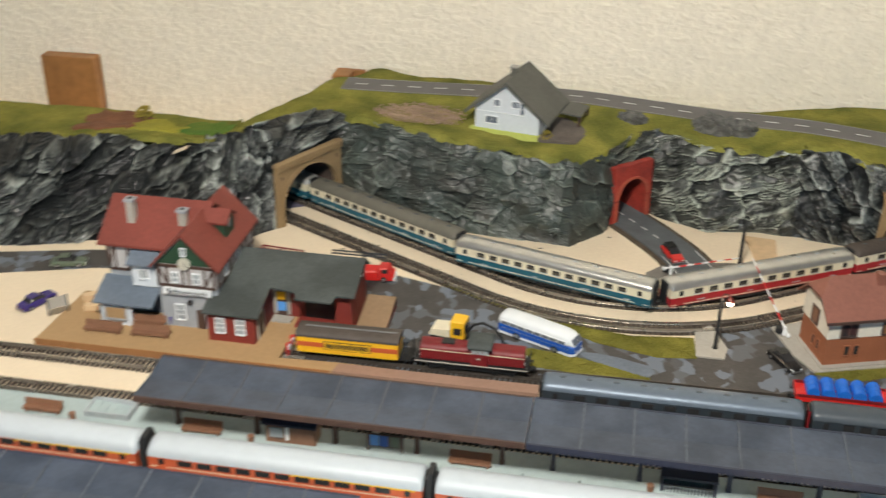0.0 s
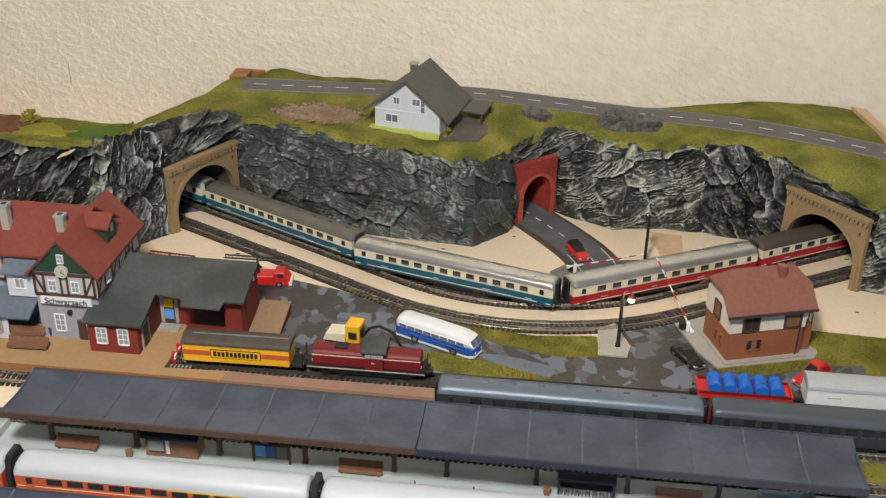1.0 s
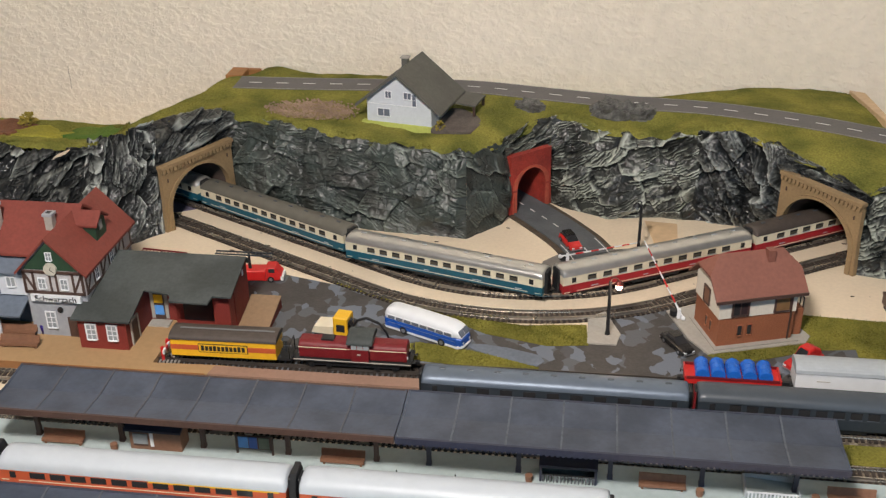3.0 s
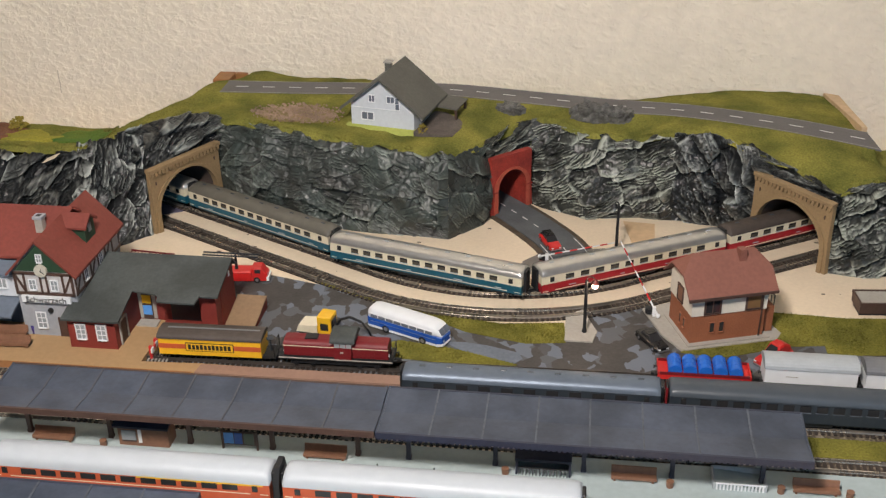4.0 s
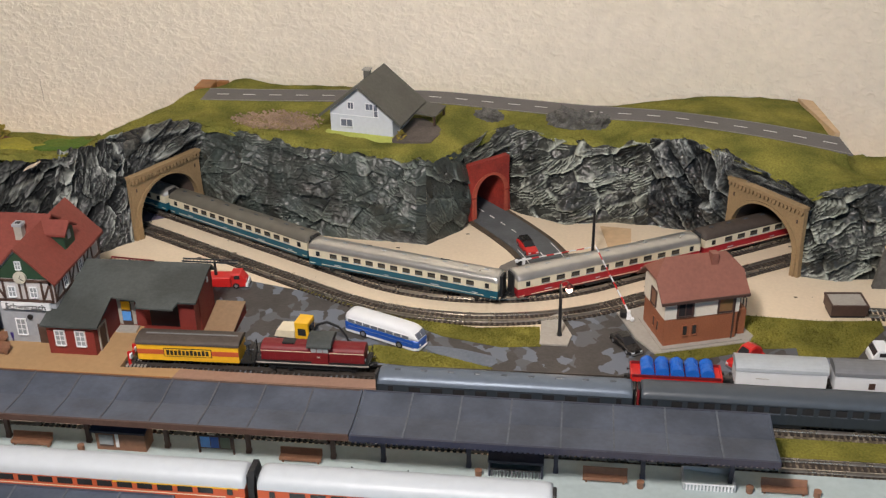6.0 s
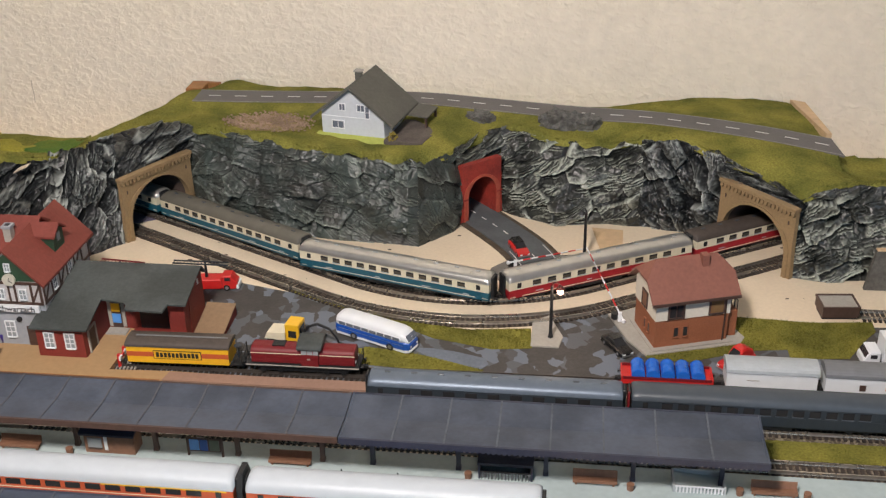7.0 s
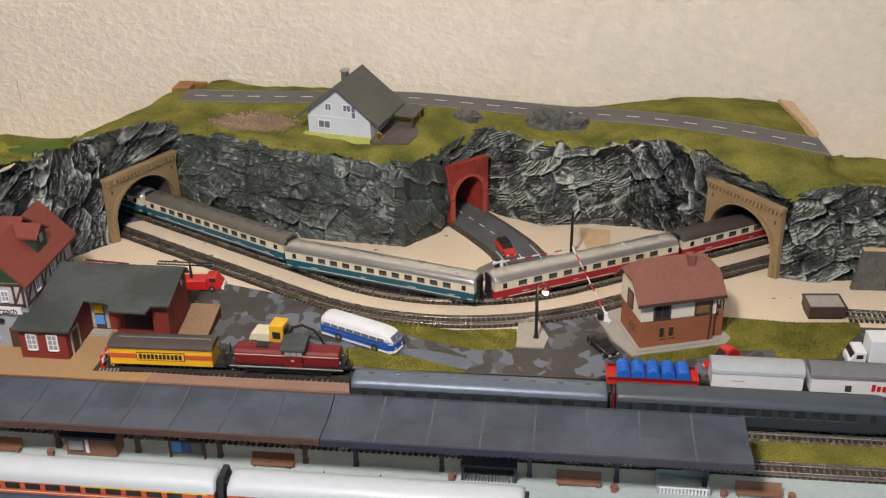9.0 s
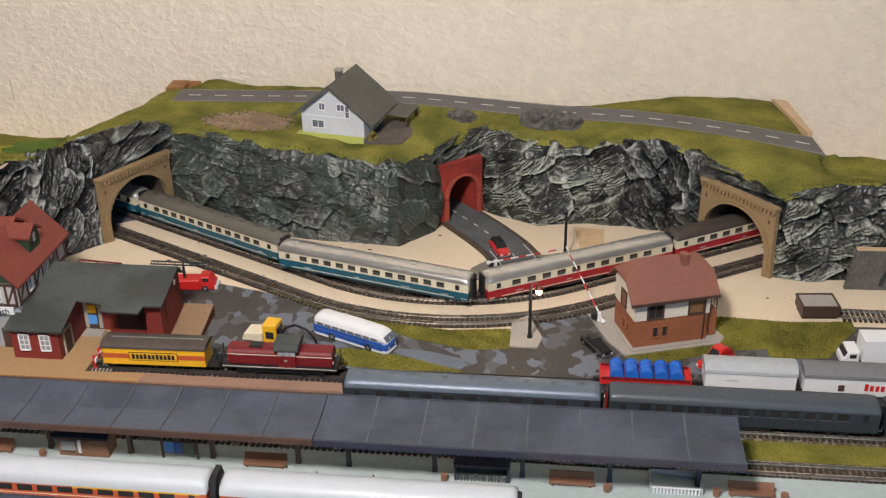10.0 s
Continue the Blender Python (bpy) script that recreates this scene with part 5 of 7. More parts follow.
    bm = B()
    rod(bm, (-0.2625, wy0 - 0.0016, 0.0272), (-0.2625, wy0 - 0.0002, 0.0272), 0.0020, n=12)
    part("wall_lamp", bm, "dark", ob)
    # veranda with grey roof
    bm = B()
    prism(bm, [(0.040, 0.0245), (0.0665, 0.0335), (0.0665, 0.0350), (0.040, 0.0260)], "x", -0.334, -0.288)
    part("veranda_roof", bm, "veranda_slate", ob, "blue-grey lean-to roof")
    bm = B()
    box(bm, -0.331, 0.044, base, -0.3305, 0.066, 0.0260)
    box(bm, -0.331, 0.0440, base, -0.306, 0.0450, 0.0255)
    part("veranda_wall", bm, "plaster", ob)
    window(ob, 0.0150, 0.0090, pose(-0.3185, 0.0437, 0.0160), "plaster_grey", "tan", (0, 0))
    bm = B()
    box(bm, -0.304, 0.0655, base, -0.290, 0.0662, 0.022)
    part("waiting_window", bm, "glass_blue", ob)
    # bay between the block and the wing, under its own small grey roof
    bm = B()
    box(bm, -0.3080, 0.0560, 0.0335, -0.2856, 0.0652, 0.0525)
    part("bay_wall", bm, "plaster", ob, "pale blue-grey bay")
    bm = B()
    prism(bm, [(0.0525, 0.0512), (0.0654, 0.0585), (0.0654, 0.0600), (0.0525, 0.0527)], "x", -0.3105, -0.2857)
    part("bay_roof", bm, "veranda_slate", ob)
    window(ob, 0.0060, 0.0070, pose(-0.2985, 0.0558, 0.0440), "white", "glass_pale", (1, 0))
    # chimneys and dormer
    for x, y, z0, z1 in ((-0.3135, 0.079, 0.066, 0.0915), (-0.2745, 0.080, 0.064, 0.0858)):
        bm = B()
        box(bm, x - 0.0028, y - 0.0028, z0, x + 0.0028, y + 0.0028, z1)
        ch = part("chimney", bm, "concrete", ob)
        bm = B()
        box(bm, x - 0.0036, y - 0.0036, z1 - 0.0010, x + 0.0036, y + 0.0036, z1 + 0.0010)
        part("chimney_cap", bm, "plaster_grey", ch)
        bm = B()
        box(bm, x - 0.0016, y - 0.0016, z1 + 0.0008, x + 0.0016, y + 0.0016, z1 + 0.0014)
        part("flue", bm, "dark", ch)
    dy0, dy1, dz = 0.084, 0.100, 0.0680
    bm = B()
    prism(bm, [(dy0, dz - 0.009), (dy1, dz - 0.009), (dy1, dz + 0.0085), ((dy0 + dy1) / 2, dz + 0.0140), (dy0, dz + 0.0085)], "x", -0.260, -0.2445)
    dorm = part("dormer", bm, "green_board", ob, "dark green dormer with a red roof")
    bm = B()
    for s in (-1, 1):
        e = dy0 - 0.0022 if s < 0 else dy1 + 0.0022
        prism(bm, [(e, dz + 0.0074), ((dy0 + dy1) / 2, dz + 0.0146), ((dy0 + dy1) / 2, dz + 0.0163), (e, dz + 0.0091)], "x", -0.264, -0.2420)
    part("dormer_roof", bm, "red_roof", dorm)
    bm = B()
    box(bm, -0.2446, (dy0 + dy1) / 2 - 0.0022, dz + 0.0022, -0.2439, (dy0 + dy1) / 2 + 0.0022, dz + 0.0085)
    part("dormer_window", bm, "glass_pale", dorm)


station()


def goods_shed():
    ob = thing("goods_shed", pose(0, 0, 0), "red brick goods shed with grey-green roof and posters by the door", "goods shed")
    base = 0.0010
    ridge_y, ridge_z, k = 0.104, 0.0456, (0.0456 - 0.0294) / 0.0705

    def roof_z(y):
        return ridge_z - abs(ridge_y - y) * k
    bm = B()
    prism(bm, [(0.0375, base), (0.0800, base), (0.0800, roof_z(0.080) - 0.0006), (0.0375, roof_z(0.0375) - 0.0006)], "x", -0.2430, -0.2085)
    part("office_wall", bm, "red_brick", ob)
    bm = B()
    prism(bm, [(0.080, base), (0.1105, base), (0.1105, 0.0390), (ridge_y, ridge_z - 0.0006), (0.080, roof_z(0.080) - 0.0006)], "x", -0.2400, -0.1455)
    part("shed_wall", bm, "red_brick", ob)
    bm = B()
    box(bm, -0.1580, 0.0700, base, -0.1460, 0.0800, 0.0370)
    part("porch_wall", bm, "red_brick", ob)
    # front roof slope with stepped eaves, back slope
    t = 0.0014
    plan = [(-0.2455, 0.0335), (-0.2035, 0.0335), (-0.2044, 0.0651), (-0.1866, 0.0625), (-0.1845, 0.0605), (-0.1837, 0.0557), (-0.1563, 0.0553), (-0.1548, 0.0628), (-0.1415, 0.0628), (-0.1425, 0.1040), (-0.2455, 0.1040)]
    bm = B()
    v0, v1 = [bm.verts.new((x, y, roof_z(y))) for x, y in plan], [bm.verts.new((x, y, roof_z(y) + t)) for x, y in plan]
    for i in range(len(plan)):
        j = (i + 1) % len(plan)
        bm.faces.new((v0[i], v0[j], v1[j], v1[i]))
    bm.faces.new(v0[::-1])
    bm.faces.new(v1)
    part("roof_front", bm, "green_roof", ob)
    bm = B()
    prism(bm, [(0.1040, ridge_z), (0.1130, 0.0372), (0.1138, 0.0380), (0.1048, ridge_z + t)], "x", -0.2455, -0.1425)
    part("roof_back", bm, "green_roof", ob)
    for x in (-0.2335, -0.2185):
        window(ob, 0.0062, 0.0112, pose(x, 0.0372, 0.0192), "white", "glass_pale", (1, 2))
    bm = B()
    box(bm, -0.2087, 0.046, base, -0.2078, 0.055, 0.0235)
    part("door", bm, "brown_wood", ob)
    bm = B()
    for y in (0.0445, 0.0560):
        box(bm, -0.2087, y - 0.0007, base, -0.2074, y + 0.0007, 0.0245)
    box(bm, -0.2087, 0.0452, 0.0235, -0.2074, 0.0553, 0.0247)
    part("door_frame", bm, "concrete", ob)
    bm = B()
    box(bm, -0.2080, 0.0792, base + 0.006, -0.1950, 0.0801, 0.0310)
    part("entrance", bm, "concrete", ob)
    for z0, z1, mt in ((0.0205, 0.0270, "yellow"), (0.0110, 0.0185, "poster_blue")):
        bm = B()
        box(bm, -0.2045, 0.0776, z0, -0.1980, 0.0782, z1)
        part("poster", bm, mt, ob)
    bm = B()
    box(bm, -0.2050, 0.0784, base, -0.1975, 0.0789, 0.0300)
    part("entrance_door", bm, "brown_wood", ob)
    for i in range(3):
        bm = B()
        box(bm, -0.2075, 0.0590 + i * 0.0050, base, -0.1925, 0.078, base + 0.002 + 0.002 * i)
        part("step", bm, "concrete", ob)
    bm = B()
    box(bm, -0.1835, 0.0785, 0.006, -0.1600, 0.0795, 0.0300)
    part("sliding_door", bm, "dark", ob)
    bm = B()
    box(bm, -0.1880, 0.0650, base, -0.1585, 0.0784, 0.0075)
    part("loading_dock", bm, "red_brick", ob)
    bm = B()
    box(bm, -0.1456, 0.0995, 0.034, -0.1449, 0.1015, 0.0380)
    part("gable_vent", bm, "white", ob)


goods_shed()
ramp = thing("loading_ramp", pose(0, 0, 0), "brown topped loading ramp with red brick sides", "ramp")
RISE = [(0.0740 + 0.040 * k / 10, 0.0030 + 0.0068 * (k / 10) ** 1.3) for k in range(11)]
for name, lift, low, x0, x1, mt in (("brick_side", 0.0, None, -0.1446, -0.1228, "red_brick"), ("deck", 0.0010, 0.0001, -0.1449, -0.1224, "ramp_wood")):
    bm = B()
    under = [(RISE[-1][0], 0.0008), (RISE[0][0], 0.0008)] if low is None else [(y, z + low) for y, z in RISE[::-1]]
    prism(bm, [(y, z + lift) for y, z in RISE] + under, "x", x0, x1)
    part(name, bm, mt, ramp)

# ---- house on the hill ----


def house():
    hz = 0.0680
    ob = thing("house", pose(-0.0378, 0.3015, hz, 0, 0, -11.5), "pale blue plastered gabled house with grey roof on the hill", "house")
    w, d, e, r = 0.0585, 0.0515, 0.0262, 0.0498
    x0, mid = -w, -w / 2
    bm = B()
    prism(bm, [(x0, -0.004), (0, -0.004), (0, e), (mid, r), (x0, e)], "y", 0, d)
    part("wall", bm, "plaster", ob)
    bm = B()
    prism(bm, [(-0.001, 0.0056), (-0.0085, 0.0012), (-0.0085, -0.006), (0.003, -0.006), (0.003, 0.0056)], "x", x0 - 0.0045, 0.0020)
    part("plinth", bm, "lime", ob, "bright lime green plinth")
    slope = (r - e) / (w / 2)
    for s in (-1, 1):
        edge = (x0 - 0.0085) if s < 0 else 0.0105
        low = e - slope * (0.0085 if s < 0 else 0.0105)
        bm = B()
        prism(bm, [(edge, low), (mid, r), (mid, r + 0.0020), (edge, low + 0.0020)], "y", -0.0055, d + 0.0075)
        part("roof_slope", bm, "grey_roof", ob)
        bm = B()
        prism(bm, [(edge, low - 0.0006), (mid, r - 0.0006), (mid, r + 0.0024), (edge, low + 0.0024)], "y", -0.0062, -0.0054)
        part("barge_board", bm, "grey_roof", ob)
    window(ob, 0.0050, 0.0056, pose(-0.0385, -0.0001, 0.0307), "white", "glass_blue", (1, 0))
    window(ob, 0.0065, 0.0054, pose(-0.0210, -0.0001, 0.0310), "white", "glass_blue", (1, 0))
    window(ob, 0.0034, 0.0105, pose(-0.0150, -0.0001, 0.0277), "white", "glass_blue", (0, 1))
    window(ob, 0.0105, 0.0062, pose(-0.0430, -0.0001, 0.0145), "white", "glass_blue", (1, 0))
    window(ob, 0.0080, 0.0100, pose(0.0001, 0.020, 0.0110, 0, 0, 90), "white", "glass_blue", (1, 0))
    bm = B()
    box(bm, -0.0585, -0.0008, 0.0215, -0.0165, 0.0, 0.0221)
    part("string_course", bm, "white", ob)
    bm = B()
    box(bm, -0.0345, 0.022, 0.034, -0.0290, 0.0275, 0.0560)
    soften(bm, 0.0003)
    ch = part("chimney", bm, "grey_roof", ob)
    bm = B()
    box(bm, -0.0353, 0.0212, 0.0560, -0.0282, 0.0283, 0.0572)
    part("chimney_cap", bm, "concrete", ch)
    # paved court and carport beside the house
    bm = B()
    prism(bm, [(0.0015, -0.006), (0.036, -0.004), (0.042, 0.060), (0.0015, 0.060)], "z", -0.006, 0.0062)
    part("court", bm, "court", ob, "brown-grey paved court")
    bm = B()
    prism(bm, [(0.008, 0.0165), (0.0285, 0.0150), (0.0285, 0.0163), (0.008, 0.0180)], "y", 0.032, 0.062)
    cp = part("carport_roof", bm, "grey_roof", ob)
    for x, y in ((0.0268, 0.034), (0.0268, 0.060)):
        bm = B()
        box(bm, x - 0.0010, y - 0.0010, 0.001, x + 0.0010, y + 0.0010, 0.0152)
        part("carport_post", bm, "brown_wood", cp)
    bm = B()
    box(bm, 0.0262, 0.0352, 0.001, 0.0274, 0.0588, 0.0060)
    part("carport_screen", bm, "brown_wood", cp)
    bm = B()
    for x, y in ((0.022, 0.012), (0.027, 0.010)):
        box(bm, x, y, 0.001, x + 0.0022, y + 0.0012, 0.0016)
    part("paving_scraps", bm, "white", ob)


house()


def leafy(name, at, r, n, mat, label, seed):
    """A shrub: a short stem and many small leaf clumps with gaps."""
    rg = random.Random(seed)
    ob = thing(name, pose(*at), label, "shrub")
    bm = B()
    rod(bm, (0, 0, -0.002), (0, 0, r), r * 0.10, r * 0.05, 5)
    part("stem", bm, "brown_wood", ob)
    bm = B()
    for i in range(n):
        a, b, c = rg.uniform(0, 6.283), rg.uniform(-0.4, 1), rg.uniform(0.45, 1)
        q = Vector((math.cos(a) * math.sqrt(max(0, 1 - b * b)), math.sin(a) * math.sqrt(max(0, 1 - b * b)), b)) * r * c + Vector((0, 0, r * 0.8))
        s = r * rg.uniform(0.12, 0.26)
        bmesh.ops.create_icosphere(bm, subdivisions=1, radius=s, matrix=Matrix.Translation(q) @ Euler((a, b, c)).to_matrix().to_4x4() @ Matrix.Diagonal((1, 0.7, 0.6, 1)))
    part("crown", bm, mat, ob)


leafy("shrub", (-0.030, 0.299, 0.071), 0.0058, 40, "leaf", "small yellow-green shrub at the house corner", 3)
leafy("shrub", (-0.404, 0.305, 0.057), 0.0085, 70, "leaf", "small yellow-green shrub on the hill edge", 5)

# ---- signal box ----


def signal_box():
    ang = math.degrees(math.atan2(0.020, 0.059))
    ob = thing("signal_box", pose(0.1882, 0.0935, 0.0021, 0, 0, ang), "signal box with orange brick base, white upper floor, brown roof", "signal box")
    w, d, h1, h2 = 0.0548, 0.0380, 0.0225, 0.0405
    bm = B()
    box(bm, -0.0025, -0.0040, -0.0006, w + 0.0040, d + 0.003, 0.0009)
    part("plinth", bm, "concrete", ob)
    bm = B()
    box(bm, 0, 0, 0.0005, w, d, h1)
    part("brick_base", bm, "orange_brick", ob)
    bm = B()
    prism(bm, [(-0.0006, h1), (d + 0.0006, h1), (d + 0.0006, h2), (d / 2 + 0.005, h2 + 0.0125), (d / 2 - 0.005, h2 + 0.0125), (-0.0006, h2)], "x", -0.0006, w + 0.0006)
    part("upper_storey", bm, "white_plaster", ob)
    # roof: two slopes with half-hipped ends
    rz, ez, o, hip = h2 + 0.0200, h2 - 0.0030, 0.0050, 0.010
    x0, x1, y0, y1, ym = -0.0055, w + 0.0055, -o, d + o, d / 2
    zi = ez + (rz - ez) * 0.55
    yi0, yi1 = y0 + (ym - y0) * 0.55, y1 - (y1 - ym) * 0.55
    t = 0.0016

    def slab(name, pts):
        bm = B()
        lo = [bm.verts.new(p) for p in pts]
        hi = [bm.verts.new((p[0], p[1], p[2] + t)) for p in pts]
        for i in range(len(pts)):
            j = (i + 1) % len(pts)
            bm.faces.new((lo[i], lo[j], hi[j], hi[i]))
        bm.faces.new(lo[::-1])
        bm.faces.new(hi)
        part(name, bm, "brown_roof", ob)
    slab("roof_slope", [(x0, y0, ez), (x1, y0, ez), (x1, yi0, zi), (x1 - hip, ym, rz), (x0 + hip, ym, rz), (x0, yi0, zi)])
    slab("roof_slope", [(x1, y1, ez), (x0, y1, ez), (x0, yi1, zi), (x0 + hip, ym, rz), (x1 - hip, ym, rz), (x1, yi1, zi)])
    slab("roof_hip", [(x0, yi0, zi), (x0 + hip, ym, rz), (x0, yi1, zi)])
    slab("roof_hip", [(x1, yi1, zi), (x1 - hip, ym, rz), (x1, yi0, zi)])
    bm = B()
    box(bm, x0, y0 - 0.0008, ez - 0.0006, x1, y0 - 0.0001, ez + 0.0016)
    part("gutter", bm, "brown_wood", ob)
    bm = B()
    box(bm, 0.0370, ym - 0.007, h2 + 0.006, 0.0420, ym - 0.001, rz + 0.0035)
    part("chimney", bm, "brown_roof", ob)
    # openings
    window(ob, 0.0100, 0.0110, pose(0.0145, -0.0008, 0.0300), "brown_wood", "glass", (1, 0), False)
    window(ob, 0.0098, 0.0110, pose(0.0450, -0.0008, 0.0300), "brown_wood", "amber_pane", (0, 0), False)
    window(ob, 0.0080, 0.0110, pose(-0.0008, 0.0200, 0.0305, 0, 0, -90), "brown_wood", "bench", (0, 0), False)
    for x in (0.0155, 0.0225):
        window(ob, 0.0032, 0.0075, pose(x, -0.0002, 0.0120), "orange_brick", "glass", (0, 0))
    for y in (0.0110, 0.0180):
        window(ob, 0.0028, 0.0075, pose(-0.0002, y, 0.0115, 0, 0, -90), "orange_brick", "glass", (0, 0))
    bm = B()
    rod(bm, (w - 0.0035, -0.0010, 0.001), (w - 0.0030, -0.0010, ez), 0.00055, n=6)
    part("downpipe", bm, "brown_wood", ob)
    # outside stair and its landing
    bm = B()
    box(bm, w, 0.004, 0.0005, w + 0.009, 0.020, 0.0210)
    part("stair_block", bm, "orange_brick", ob)
    for k in range(4):
        bm = B()
        rod(bm, (w + 0.0085, 0.0045 + k * 0.0045, 0.0205), (w + 0.0085, 0.0045 + k * 0.0045, 0.0290), 0.0004, n=5)
        part("railing_post", bm, "dark", ob)
    bm = B()
    rod(bm, (w + 0.0085, 0.0045, 0.0290), (w + 0.0085, 0.0180, 0.0290), 0.0004, n=5)
    part("handrail", bm, "dark", ob)


signal_box()

# ---- rolling stock: local x along the track, z = 0 on the rail ----


def roof_profile(w, z0, z1, n=10):
    """Arched roof outline (y, z) from one eave to the other."""
    return [(w / 2 * math.cos(math.pi * i / n), z0 + (z1 - z0) * math.sin(math.pi * i / n) ** 0.75) for i in range(n + 1)]


def wheelset(parent, x, r=0.0029, mat="dark"):
    bm = B()
    for y in (-0.0050, 0.0042):
        rod(bm, (x, y, r), (x, y + 0.0008, r), r, n=14)
    rod(bm, (x, -0.005, r), (x, 0.005, r), 0.0004, n=6)
    part("wheelset", bm, mat, parent)


def bogie(parent, x, l=0.0150):
    bm = B()
    box(bm, x - l / 2, -0.0068, 0.0022, x + l / 2, 0.0068, 0.0048)
    for s in (-1, 1):
        for k in (-1, 1):
            box(bm, x + k * l * 0.33 - 0.0014, s * 0.0068 - 0.0004, 0.0012, x + k * l * 0.33 + 0.0014, s * 0.0068 + 0.0004, 0.0040)
    b = part("bogie", bm, "dark", parent)
    for k in (-1, 1):
        wheelset(b, x + k * l * 0.33)
    return b


def buffers(parent, x, s):
    for y in (-0.0048, 0.0048):
        bm = B()
        rod(bm, (x, y, 0.0062), (x + s * 0.0016, y, 0.0062), 0.0005, n=6)
        rod(bm, (x + s * 0.0016, y, 0.0062), (x + s * 0.0020, y, 0.0062), 0.0013, n=10)
        part("buffer", bm, "dark", parent)
    bm = B()
    box(bm, min(x, x + s * 0.0040), -0.0012, 0.0030, max(x, x + s * 0.0040), 0.0012, 0.0048)
    part("coupler", bm, "dark", parent)


def coach(m, label, group, lower, band, roof, l=0.1620, w=0.0178, windows=11, stripe=None, roof_low=0.0190, vents=True, bellows="dark", sill=0.0120, ridge=0.0248, pane=0.26, glazing="glass", rim=None, plates=False, tall=0.0019, sill_high=0.0005):
    """A long passenger coach: lower panels, window band, roof, panes, doors, bogies."""
    ob = thing("passenger_coach", m, label, "railway coach", group)
    h = l / 2
    for name, z0, z1, mt, grow in (("lower_body", 0.0052, sill, lower, 0.0001), ("window_band", sill, roof_low, band, 0.0)):
        bm = B()
        box(bm, -h, -w / 2 - grow, z0, h, w / 2 + grow, z1)
        part(name, bm, mt, ob)
    if stripe:
        bm = B()
        box(bm, -h + 0.001, -w / 2 - 0.0002, stripe[1], h - 0.001, w / 2 + 0.0002, stripe[1] + 0.0006)
        part("stripe", bm, stripe[0], ob)
    # roof with softened ends
    prof = roof_profile(w + 0.0005, roof_low, ridge)
    bm = B()
    rings = []
    for x, k in ((-h, 0.72), (-h + 0.0015, 0.92), (-h + 0.005, 1.0), (h - 0.005, 1.0), (h - 0.0015, 0.92), (h, 0.72)):
        rings.append([bm.verts.new((x, y, roof_low + (z - roof_low) * k)) for y, z in prof])
    for a, b in zip(rings, rings[1:]):
        for i in range(len(prof) - 1):
            bm.faces.new((a[i], a[i + 1], b[i + 1], b[i]))
    for r in (rings[0], rings[-1]):
        bm.faces.new(r)
    rf = part("roof", bm, roof, ob, smooth=True)
    if vents:
        for i in range(9):
            x = -h + l * (i + 0.7) / 9.4
            bm = B()
            box(bm, x - 0.0020, -0.0008, ridge - 0.0003, x + 0.0020, 0.0008, ridge + 0.0005)
            soften(bm, 0.0003)
            part("roof_vent", bm, "pale_box" if roof == "roof_silver" else "roof_grey", rf)
    bm = B()
    box(bm, -h + 0.006, -w / 2 + 0.001, 0.0036, h - 0.006, w / 2 - 0.001, 0.0052)
    box(bm, -0.022, -w / 2 + 0.0014, 0.0018, 0.018, w / 2 - 0.0014, 0.0036)
    part("underframe", bm, "dark", ob)
    gap = (l - 0.034) / windows
    zc, zh = (sill + roof_low) / 2 + 0.0002, tall
    for s in (-1, 1):
        y = s * (w / 2 + 0.00015)
        for i in range(windows):
            x = -l / 2 + 0.017 + gap * (i + 0.5)
            bm = B()
            box(bm, x - gap * pane, y - 0.0002, zc - zh, x + gap * pane, y + 0.0002, zc + zh)
            pn = part("window_pane", bm, glazing, ob)
            if rim:
                # frame: a bright sill, a thin dark lintel
                bm = B()
                box(bm, x - gap * pane - 0.0003, y - 0.0004, zc - zh - 0.0001 - sill_high, x + gap * pane + 0.0003, y + 0.0004, zc - zh - 0.0001)
                part("window_sill", bm, rim, pn)
                bm = B()
                box(bm, x - gap * pane, y - 0.0003, zc + zh * 0.45, x + gap * pane, y + 0.0003, zc + zh)
                part("vent_sash", bm, "glass", pn)
        for x in (-h + 0.0085, h - 0.0085):
            bm = B()
            box(bm, x - 0.0028, y - 0.0002, 0.0056, x + 0.0028, y + 0.0002, sill - 0.0002)
            d = part("door", bm, lower, ob)
            bm = B()
            box(bm, x - 0.0016, y - 0.0005 if s < 0 else y - 0.0001, zc - zh, x + 0.0016, y + 0.0001 if s < 0 else y + 0.0005, zc + zh)
            part("door_pane", bm, "glass", d)
    if plates:
        for x, l_ in ((-0.058, 0.006), (-0.014, 0.004), (0.026, 0.007), (0.060, 0.005)):
            bm = B()
            box(bm, x, -w / 2 - 0.00025, 0.0078, x + l_, -w / 2, 0.0086)
            part("lettering_plate", bm, "pale_box", ob)
    for s in (-1, 1):
        bm = B()
        box(bm, s * h - 0.0004, -0.0045, 0.0052, s * (h + 0.0022), 0.0045, 0.0232)
        soften(bm, 0.0006)
        part("gangway_bellows", bm, bellows, ob)
        buffers(ob, s * h, s)
        bogie(ob, s * (h - 0.024))
    return ob


# express train on the inner curve
def on_track(line, s, half=0.052):
    """A vehicle whose two bogies stand on the line, centred at length s."""
    a, _ = along(line, s - half)
    b, _ = along(line, s + half)
    c = (a + b) / 2
    return pose(c.x, c.y, RAIL_TOP, 0, 0, math.degrees(math.atan2(b.y - a.y, b.x - a.x)))


